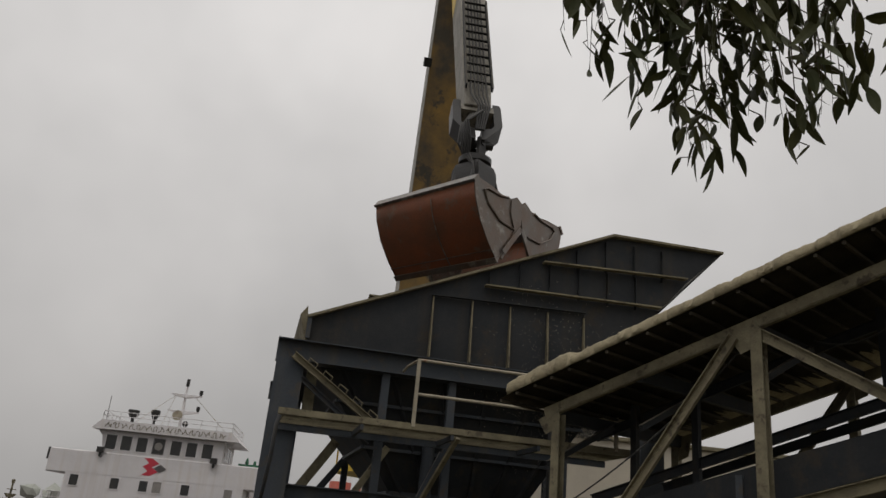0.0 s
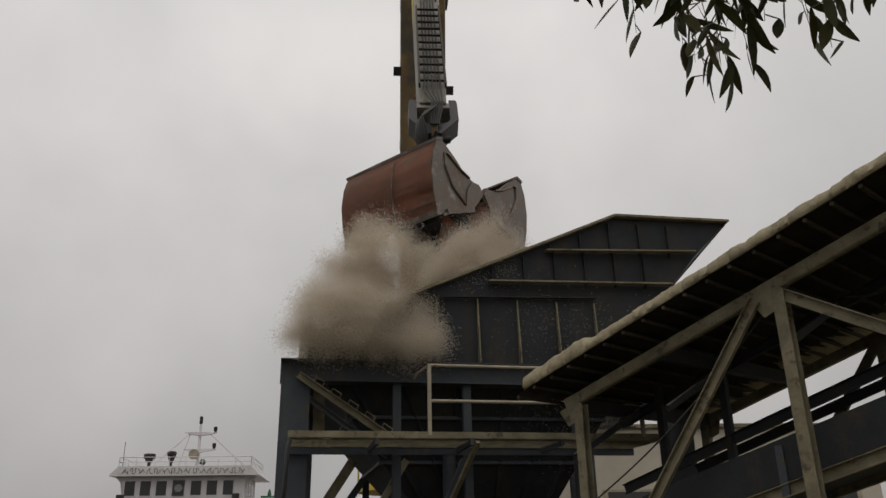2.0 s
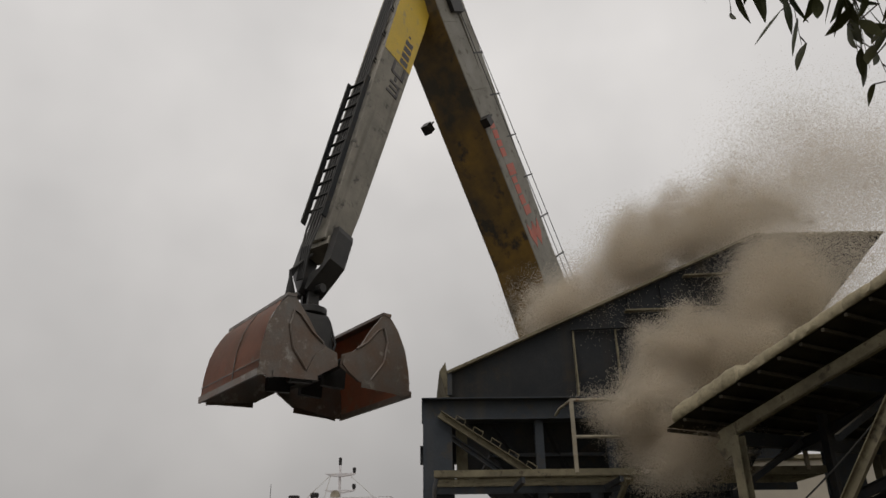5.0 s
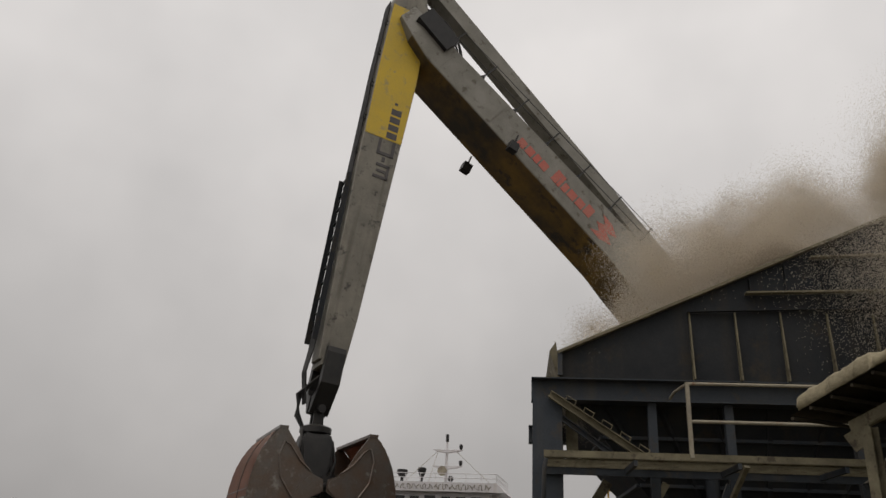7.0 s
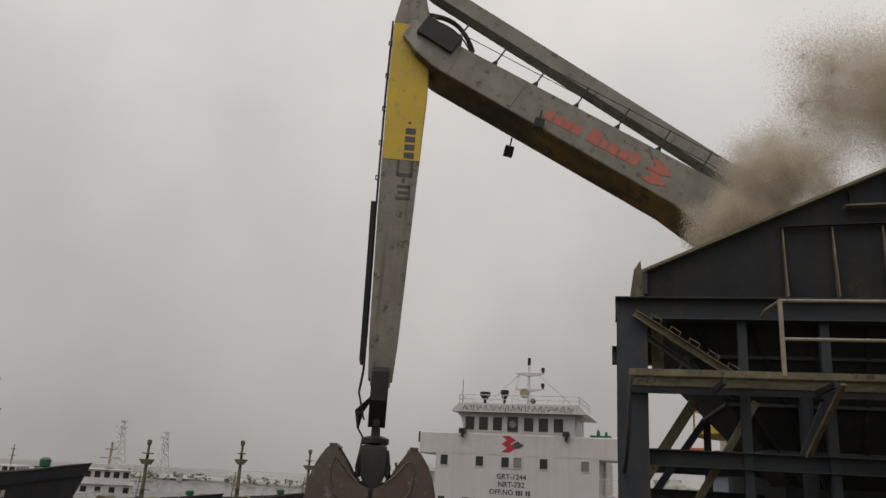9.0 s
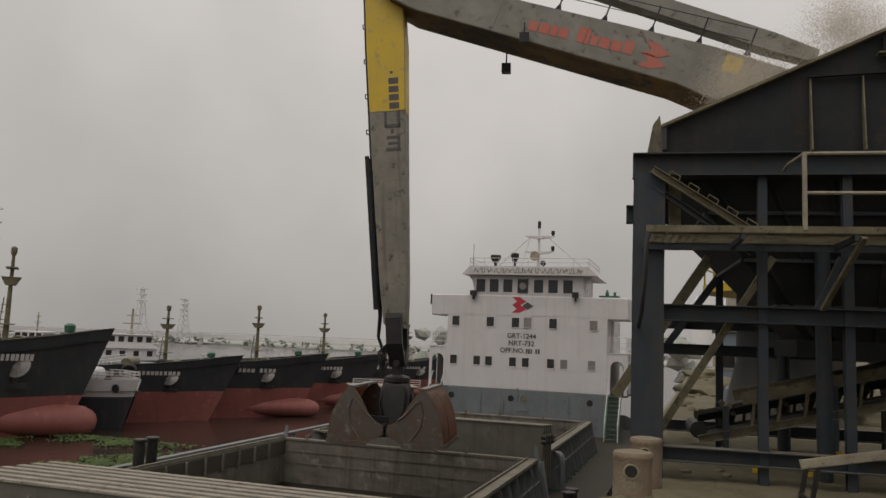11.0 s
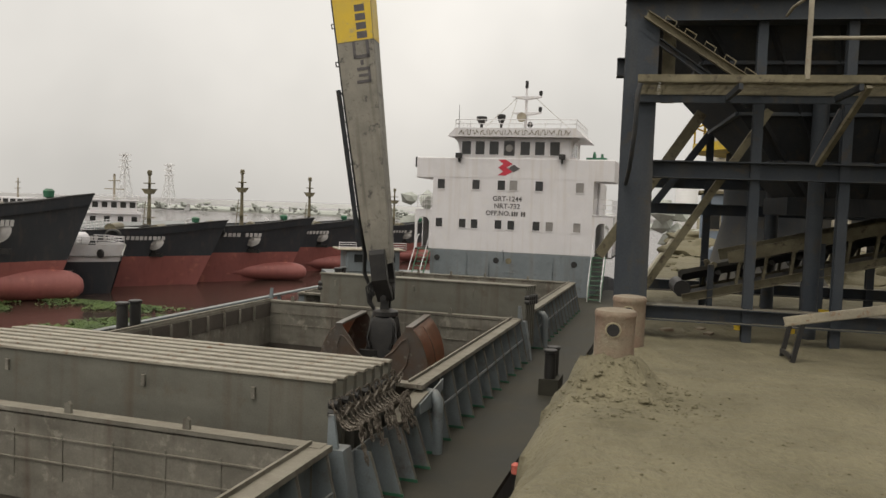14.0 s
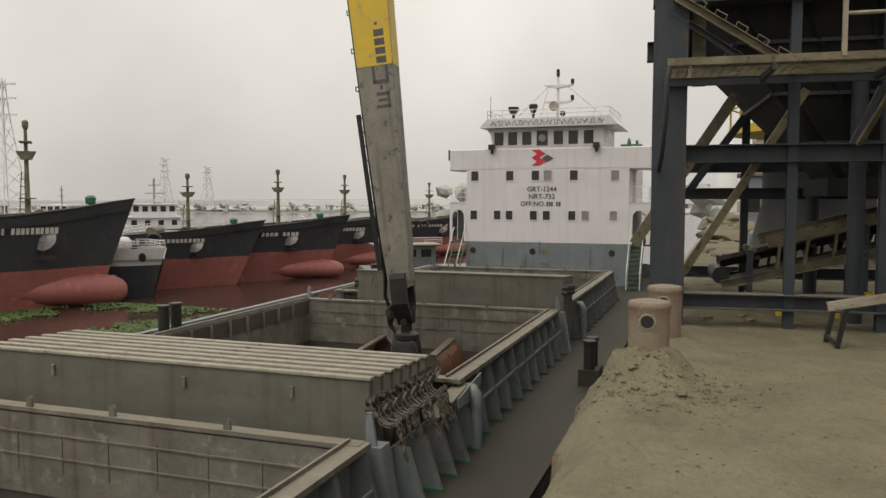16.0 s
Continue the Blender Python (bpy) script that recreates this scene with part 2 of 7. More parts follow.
def dust_material():
    """Pale cement grains, lit from all sides and through one another."""
    m = bpy.data.materials.new("airborne_dust")
    m.use_nodes = True
    n, l = m.node_tree.nodes, m.node_tree.links
    n.clear()
    d, tl, mx = (n.new("ShaderNode" + k) for k in ("BsdfDiffuse", "BsdfTranslucent", "MixShader"))
    d.inputs["Color"].default_value = tl.inputs["Color"].default_value = (0.68, 0.615, 0.515, 1)
    mx.inputs[0].default_value = 0.5
    l.new(d.outputs[0], mx.inputs[1]), l.new(tl.outputs[0], mx.inputs[2])
    thin, veil = n.new("ShaderNodeBsdfTransparent"), n.new("ShaderNodeMixShader")
    veil.inputs[0].default_value = 0.55
    l.new(thin.outputs[0], veil.inputs[1]), l.new(mx.outputs[0], veil.inputs[2])
    o = n.new("ShaderNodeOutputMaterial")
    l.new(veil.outputs[0], o.inputs["Surface"])
    return m


M["water"], M["dust"] = water_material(), dust_material()


# ---- builders ----
def thing(name, label, category, m=None, group="", kind=""):
    ob = new(name)
    ob.matrix_basis = m if m is not None else Matrix()
    return tagged(ob, label, category, group, kind)


def mesh_of(name, bm, material, smooth=None):
    me = bpy.data.meshes.new(name)
    bmesh.ops.recalc_face_normals(bm, faces=bm.faces)
    bm.to_mesh(me)
    bm.free()
    me.materials.append(M[material] if isinstance(material, str) else material)
    if smooth is not None:
        me.polygons.foreach_set("use_smooth", [True] * len(me.polygons))
        me.set_sharp_from_angle(angle=radians(smooth))
    return me


def part(name, bm, material, parent, label="", smooth=None):
    ob = new(name, mesh_of(name, bm, material, smooth))
    ob.parent = parent
    if label:
        ob["label"] = label
    return ob


def solo(name, bm, material, label, category, m=None, group="", kind="", smooth=None):
    ob = new(name, mesh_of(name, bm, material, smooth))
    ob.matrix_basis = m if m is not None else Matrix()
    return tagged(ob, label, category, group, kind)


def box(bm, x0, x1, y0, y1, z0, z1):
    v = [bm.verts.new((x, y, z)) for z in (z0, z1) for x, y in ((x0, y0), (x1, y0), (x1, y1), (x0, y1))]
    for f in ((3, 2, 1, 0), (4, 5, 6, 7), (0, 1, 5, 4), (1, 2, 6, 5), (2, 3, 7, 6), (3, 0, 4, 7)):
        bm.faces.new([v[i] for i in f])
    return v


def bbox(x0, x1, y0, y1, z0, z1, ch=0.012):
    """A box with worn, chamfered edges, as a bmesh of its own."""
    bm = bmesh.new()
    box(bm, x0, x1, y0, y1, z0, z1)
    if ch:
        bmesh.ops.bevel(bm, geom=bm.edges[:], offset=ch, segments=1, affect="EDGES")
    return bm


def prism(bm, pts, d0, d1, plane="xz"):
    """A polygon in a plane, given thickness between d0 and d1 across it."""
    def at(a, b, d):
        return {"xz": (a, d, b), "xy": (a, b, d), "yz": (d, a, b)}[plane]
    lo = [bm.verts.new(at(a, b, d0)) for a, b in pts]
    hi = [bm.verts.new(at(a, b, d1)) for a, b in pts]
    bm.faces.new(lo[::-1]), bm.faces.new(hi)
    for i in range(len(pts)):
        j = (i + 1) % len(pts)
        bm.faces.new((lo[i], lo[j], hi[j], hi[i]))


def frame_of(p, q, up=(0, 0, 1)):
    p, q = Vector(p), Vector(q)
    d = (q - p).normalized()
    u = Vector(up)
    if abs(d.dot(u)) > 0.97:
        u = Vector((0, 1, 0))
    s = d.cross(u).normalized()
    return p, q, s, s.cross(d).normalized()


def extrude(bm, profile, p, q, up=(0, 0, 1)):
    p, q, s, u = frame_of(p, q, up)
    a = [bm.verts.new(p + s * x + u * y) for x, y in profile]
    b = [bm.verts.new(q + s * x + u * y) for x, y in profile]
    n = len(profile)
    for i in range(n):
        bm.faces.new((a[i], a[(i + 1) % n], b[(i + 1) % n], b[i]))
    bm.faces.new(a[::-1]), bm.faces.new(b)


def bar(bm, p, q, w, h, up=(0, 0, 1)):
    extrude(bm, [(-w / 2, -h / 2), (w / 2, -h / 2), (w / 2, h / 2), (-w / 2, h / 2)], p, q, up)


def ibeam(bm, p, q, w, h, up=(0, 0, 1), t=0.02):
    w2, h2, s = w / 2, h / 2, t / 2
    extrude(bm, [(-w2, -h2), (w2, -h2), (w2, -h2 + t), (s, -h2 + t), (s, h2 - t), (w2, h2 - t), (w2, h2), (-w2, h2), (-w2, h2 - t), (-s, h2 - t), (-s, -h2 + t), (-w2, -h2 + t)], p, q, up)


def angle(bm, p, q, w, up=(0, 0, 1), t=0.012):
    extrude(bm, [(0, 0), (w, 0), (w, t), (t, t), (t, w), (0, w)], p, q, up)


def channel(bm, p, q, w, h, up=(0, 0, 1), t=0.014):
    extrude(bm, [(0, -h / 2), (w, -h / 2), (w, -h / 2 + t), (t, -h / 2 + t), (t, h / 2 - t), (w, h / 2 - t), (w, h / 2), (0, h / 2)], p, q, up)


def tube(bm, pts, r, n=8, caps=True):
    pts = [Vector(p) for p in pts]
    rings, side = [], None
    for i, p in enumerate(pts):
        d = (pts[min(i + 1, len(pts) - 1)] - pts[max(i - 1, 0)]).normalized()
        if side is None:
            side = d.orthogonal().normalized()
        side = (side - d * side.dot(d)).normalized()
        up = d.cross(side)
        rad = r[i] if isinstance(r, (list, tuple)) else r
        rings.append([bm.verts.new(p + (side * math.cos(k * math.tau / n) + up * math.sin(k * math.tau / n)) * rad) for k in range(n)])
    for a, b in zip(rings, rings[1:]):
        for k in range(n):
            bm.faces.new((a[k], a[(k + 1) % n], b[(k + 1) % n], b[k]))
    if caps:
        bm.faces.new(rings[0][::-1]), bm.faces.new(rings[-1])


def lathe(bm, profile, n=24, at=(0, 0, 0)):
    rings = [[bm.verts.new((at[0] + r * math.cos(k * math.tau / n), at[1] + r * math.sin(k * math.tau / n), at[2] + z)) for k in range(n)] for r, z in profile]
    for a, b in zip(rings, rings[1:]):
        for k in range(n):
            bm.faces.new((a[k], a[(k + 1) % n], b[(k + 1) % n], b[k]))
    bm.faces.new(rings[0][::-1]), bm.faces.new(rings[-1])


def arc(p, q, sag, n=10):
    p, q = Vector(p), Vector(q)
    return [p.lerp(q, i / n) + Vector(sag) * (4 * (i / n) * (1 - i / n)) for i in range(n + 1)]


def lump(bm, at, r, sub=2, rough=0.25, squash=1.0, seed=0.0):
    made = bmesh.ops.create_icosphere(bm, subdivisions=sub, radius=r)
    for v in made["verts"]:
        k = 1 + rough * noise.noise(v.co / r * 1.7 + Vector((seed, seed * 2.1, 0)))
        v.co = Vector((v.co.x * k, v.co.y * k, v.co.z * k * squash)) + Vector(at)


def sm(a, b, x):
    t = min(1, max(0, (x - a) / (b - a)))
    return t * t * (3 - 2 * t)


# ---- water, quay, ground ----
def build_setting():
    bm = bmesh.new()
    for x0, x1, y0, y1 in ((-1500, -1.6, -600, 2500),):
        v = [bm.verts.new(p) for p in ((x0, y0, -5.4), (x1, y0, -5.4), (x1, y1, -5.4), (x0, y1, -5.4))]
        bm.faces.new(v)
    solo("water", bm, "water", "muddy reddish river water with small ripples", "water", kind="structure")

    # near quay top: a crust of settled cement, rounded off towards the river
    def height(x, y):
        edge = -1.33 + 0.13 * (1 - sm(5.4, 6.4, y)) + 0.05 * math.sin(y * 1.3) + 0.10 * noise.noise(Vector((y * 0.9, 3.1, 0)))
        k = x - edge
        z = -0.36 * sm(8.6, 11.4, y)
        z += 0.05 * noise.noise(Vector((x * 0.5, y * 0.5, 0))) + 0.025 * noise.noise(Vector((x * 2.1, y * 2.1, 4)))
        z += 0.016 * noise.noise(Vector((x * 7, y * 7, 9))) - 0.02 * max(0, 0.12 - abs(noise.noise(Vector((x * 1.6, y * 1.6, 12))))) * 6
        r = math.hypot(x + 0.70, (y - 7.55) * 0.9)
        z += 0.27 * (1 - sm(0.16, 0.55, r)) * (1 + 0.5 * noise.noise(Vector((x * 6, y * 6, 2))))
        z += 0.05 * (1 - sm(0.5, 1.0, r)) * max(0, noise.noise(Vector((x * 11, y * 11, 7))))
        r = math.hypot(x + 0.72, y - 9.7)
        z += 0.2 * (1 - sm(0.1, 0.9, r))
        if k < 0.42:
            z -= 0.30 * (1 - sm(0.0, 0.42, k)) ** 1.6
        if k < 0:
            z -= min(3.2, (-k) * 13) * (1 + 0.2 * noise.noise(Vector((x * 3, y * 3, 5))))
        return z
    bm = bmesh.new()
    xs = [-1.98 + 0.06 * i for i in range(68)] + [2.04 + 0.3 * i for i in range(1, 34)]
    ys = [-6 + 0.5 * i for i in range(14)] + [1.0 + 0.075 * i for i in range(160)] + [13.4 + 0.6 * i for i in range(1, 14)]
    grid = [[bm.verts.new((x, y, height(x, y))) for x in xs] for y in ys]
    for a, b in zip(grid, grid[1:]):
        for i in range(len(xs) - 1):
            bm.faces.new((a[i], a[i + 1], b[i + 1], b[i]))
    solo("ground", bm, "ground", "pale grey quay ground caked with settled cement dust", "ground", kind="structure", smooth=60)
    bm = bmesh.new()
    v = [bm.verts.new(p) for p in ((-1.4, 13, -0.46), (1500, 13, -0.46), (1500, 2500, -0.46), (-1.4, 2500, -0.46))]
    bm.faces.new(v)
    v = [bm.verts.new(p) for p in ((-1.05, -600, -0.5), (1500, -600, -0.5), (1500, 14, -0.5), (-1.05, 14, -0.5))]
    bm.faces.new(v)
    solo("pavement", bm, "ground", "dusty quay yard reaching far along the river", "ground", kind="structure")
    bm = bmesh.new()
    box(bm, -1.12, -1.0, -80, 13.2, -8, -0.56)
    box(bm, -1.42, -1.0, 13.2, 400, -8, -0.56)
    box(bm, -1.5, -0.9, 13.2, 400, -1.0, -0.47)
    solo("wall_quay", bm, "concrete", "stained concrete quay wall above the water", "wall", kind="structure")
    # loose crumbs of crust
    rnd = random.Random(4)
    bm = bmesh.new()
    for i in range(1500):
        near = rnd.random() < 0.45
        x, y = (-0.62 + rnd.gauss(0.15, 0.38), 7.1 + rnd.gauss(0, 0.4)) if near else (rnd.uniform(-0.9, 4.5), rnd.uniform(3.2, 10.5))
        r = rnd.uniform(0.004, 0.014) * (2.2 if near and rnd.random() < 0.15 else 1)
        lump(bm, (x, y, height(x, y) + r * 0.3), r, 1, 0.5, 0.6, rnd.random() * 9)
    solo("cement_crumb", bm, "ground", "scattered crumbs of broken cement crust", "rubble", kind="stuff")
    rnd = random.Random(8)
    for i in range(7):
        bm = bmesh.new()
        x, y = -0.75 + rnd.uniform(-0.35, 0.4), 7.0 + rnd.uniform(-0.25, 0.2)
        r = rnd.uniform(0.03, 0.065)
        lump(bm, (0, 0, 0), r, 2, 0.5, 0.55, i * 3.3)
        solo("cement_clod", bm, "ground", "broken slab of hardened cement beside the bollard", "clod", pose(x, y, height(x, y) + r * 0.2), "clods round the bollard")
    return height


ground_height = build_setting()


def mooring_bollard(x, y, top, label):
    t = thing("mooring_bollard", label, "bollard", pose(x, y, 0), "quay bollards")
    r = 0.197
    bm = bmesh.new()
    lathe(bm, [(r * 0.98, -0.4), (r, 0.1), (r * 0.985, top - 0.16), (r * 1.0, top - 0.06), (r * 1.03, top - 0.05), (r * 1.03, top - 0.015), (r * 0.96, top + 0.008), (r * 0.55, top + 0.022), (r * 0.1, top + 0.028)], 32)
    for v in bm.verts:
        v.co += Vector((noise.noise(v.co * 6), noise.noise(v.co * 6 + Vector((5, 0, 0))), 0)) * 0.006
    part("post", bm, "bollard", t, smooth=40)
    bm = bmesh.new()
    for i in range(24):
        a0, a1 = i * math.tau / 24, (i + 1) * math.tau / 24
        q = [bm.verts.new((rr * math.cos(a), yy, rr * math.sin(a))) for a in (a0, a1) for rr, yy in ((0.062, 0.0), (0.078, 0.0), (0.074, -0.018), (0.062, -0.018))]
        for k in range(4):
            bm.faces.new((q[k], q[(k + 1) % 4], q[4 + (k + 1) % 4], q[4 + k]))
    ring = part("hole_rim", bm, "crust", t)
    ring.matrix_basis = pose(0.0, -0.188, top - 0.165, 0, 0, 3)
    # the post is not pierced; a black disc paints the hole's dark inside
    bm = bmesh.new()
    lathe(bm, [(0.06, 0.0), (0.06, 0.012), (0.02, 0.013)], 20)
    hole = part("hole", bm, "black", t, "black disc standing in for the shaded pin hole")
    hole.matrix_basis = pose(0.0, -0.19, top - 0.165, 90, 0, 3)


mooring_bollard(-0.70, 7.64, 0.70, "dusty mooring bollard with faded red paint and pin hole")
mooring_bollard(-0.70, 9.55, 0.64, "older dust-covered mooring bollard at the quay edge")


# ---- hopper and its frame ----
HOP = pose(-1.18, 12.91, 0, 0, 0, 6.6)


def build_hopper_frame():
    t = thing("hopper_frame", "blue-grey steel support frame under the loading hopper, dusty", "steel frame", HOP)

    def member(name, p, q, w, h, kind="i", mat="frame", up=(0, 0, 1), label=""):
        bm = bmesh.new()
        {"i": ibeam, "b": bar}[kind](bm, p, q, w, h, up)
        part(name, bm, mat, t, label)
    Y = (0, 1, 0)
    # corner columns, boxed plates with flanges
    for x, y in ((0.0, 0.0), (7.4, 0.0), (0.28, 5.2), (7.4, 5.2)):
        bm = bmesh.new()
        w = 0.52
        for i in range(8):
            z0 = -0.6 + i * 0.66875
            for q in ((x, y), (x + w, y), (x + w, y + 0.03), (x + w - 0.02, y + 0.03), (x + w - 0.02, y + 0.4), (x + w, y + 0.4), (x + w, y + 0.43), (x, y + 0.43), (x, y + 0.4), (x + 0.02, y + 0.4), (x + 0.02, y + 0.03), (x, y + 0.03)):
                bm.verts.new((*q, z0 if i < 7 else 4.75))
        bm.verts.ensure_lookup_table()
        for i in range(7):
            for j in range(12):
                bm.faces.new([bm.verts[i * 12 + j], bm.verts[i * 12 + (j + 1) % 12], bm.verts[i * 12 + 12 + (j + 1) % 12], bm.verts[i * 12 + 12 + j]])
        bm.faces.new([bm.verts[84 + j] for j in range(12)])
        for v in bm.verts:
            v.co.x += 0.02 * noise.noise(Vector((x, y, v.co.z * 2)))
        part("column", bm, "frame", t)
        bm = bbox(x - 0.1, x + w + 0.1, y - 0.1, y + 0.55, -0.62, -0.56)
        part("base_plate", bm, "khaki", t)
    for y in (0.21, 5.4):
        member("top_beam", (-0.02, y, 4.95), (9.2, y, 4.95), 0.40, 0.40)
        member("middle_beam", (0.53, y, 2.39), (7.4, y, 2.39), 0.34, 0.28)
        member("bottom_beam", (0.53, y, 0.04), (7.4, y, 0.04), 0.34, 0.25)
        for x in (2.12, 3.45, 5.6):
            member("stud", (x, y, -0.5), (x, y, 4.75), 0.15, 0.15, "i", up=Y)
    member("side_beam", (0.27, 0.45, 4.95), (0.3, 5.2, 4.95), 0.3, 0.38)
    member("side_beam", (0.27, 0.45, 2.39), (0.3, 5.2, 2.39), 0.3, 0.26)
    member("side_beam", (7.66, 0.45, 4.95), (7.66, 5.2, 4.95), 0.3, 0.38)
    member("low_beam", (0.5, 4.9, 1.78), (7.4, 4.9, 1.78), 0.26, 0.24)
    # round inner posts that carry the hopper
    for x, y in ((3.26, 1.0), (3.3, 4.4), (6.1, 1.0)):
        bm = bmesh.new()
        tube(bm, [(x, y, -0.5), (x, y, 5.0)], 0.13, 16)
        part("round_post", bm, "frame", t, smooth=40)
    # braces
    bm = bmesh.new()
    channel(bm, (0.30, -0.03, 4.83), (2.12, -0.08, 3.62), 0.10, 0.13)
    part("brace", bm, "khaki", t, "dust-topped diagonal brace")
    bm = bmesh.new()
    channel(bm, (0.18, 0.10, 4.66), (1.95, 0.10, 3.42), 0.10, 0.10)
    part("brace", bm, "frame", t)
    for i in range(5):
        k = 0.15 + i * 0.17
        p = Vector((0.30, -0.03, 4.83)).lerp(Vector((2.12, -0.08, 3.62)), k)
        bm = bmesh.new()
        tube(bm, [p + Vector((0.0, 0, 0.05)), p + Vector((0.04, 0, 0.16)), p + Vector((0.2, 0, 0.06)), p + Vector((0.15, 0, -0.04))], 0.012, 6)
        part("rung", bm, "khaki", t)
    member("brace", (0.52, 0.5, 0.42), (2.35, 0.5, 3.4), 0.12, 0.12, "b", "khaki")
    member("brace", (-0.25, 2.6, 0.8), (1.55, 2.6, 3.6), 0.24, 0.2, "b", "khaki")
    member("brace", (3.4, 0.35, 3.4), (3.0, 0.35, 2.5), 0.1, 0.1, "b")
    member("brace", (0.9, 5.3, 1.8), (2.8, 5.3, 4.5), 0.16, 0.16, "b")
    # old ragged plate behind the column
    bm = bmesh.new()
    box(bm, 0.62, 0.82, 0.45, 0.5, 3.5, 4.7)
    for v in bm.verts:
        v.co.x += 0.04 * noise.noise(v.co * 5)
    part("side_plate", bm, "khaki", t)
    # walkway with grating
    F, z = -1.2, 3.58
    bm = bmesh.new()
    channel(bm, (0.16, F, z + 0.05), (6.6, F, z + 0.05), -0.07, 0.12)
    part("walkway_edge", bm, "khaki", t)
    bm = bmesh.new()
    bar(bm, (0.16, -0.05, z - 0.08), (6.6, -0.05, z - 0.08), 0.06, 0.12)
    part("walkway_joist", bm, "frame", t)
    for i in range(52):
        x = 0.2 + i * 0.125
        if x > 6.6:
            break
        bm = bmesh.new()
        box(bm, x, x + 0.018, F + 0.04, -0.05, z - 0.008, z + 0.01)
        part("grating_bar", bm, "khaki", t)
    for i in range(11):
        y = F + 0.1 + i * 0.1
        bm = bmesh.new()
        box(bm, 0.18, 6.6, y, y + 0.016, z - 0.02, z - 0.008)
        part("grating_bar", bm, "khaki", t)
    bm = bmesh.new()
    tube(bm, [(0.2, F, z - 0.02), (0.165, F, z - 0.18), (0.155, F + 0.1, z - 0.7), (0.12, F + 0.55, z - 1.25), (0.1, -0.03, z - 1.45)], 0.035, 8)
    part("hanger", bm, "frame", t, smooth=40)
    member("hanger", (3.3, F, z - 0.05), (3.0, -0.02, 2.5), 0.08, 0.06, "b", "khaki")
    for x in (1.6, 3.2, 4.8):
        member("bracket", (x, F, z - 0.05), (x, 0, z - 0.06), 0.06, 0.1, "b")
    # handrail
    for x in (2.48, 6.3):
        bm = bmesh.new()
        bar(bm, (x, F, z + 0.05), (x, F, z + 1.25), 0.06, 0.06, Y)
        part("rail_post", bm, "rail", t)
    for h in (1.23, 0.62):
        bm = bmesh.new()
        tube(bm, [(2.48, F, z + h), (6.5, F, z + h)], 0.028, 8)
        part("handrail", bm, "rail", t, smooth=40)
    bm = bmesh.new()
    tube(bm, [(2.48, F, z + 1.23), (2.40, F + 0.7, z + 1.23), (2.4, -0.1, z + 1.2)], 0.024, 8)
    part("handrail", bm, "rail", t, smooth=40)


build_hopper_frame()


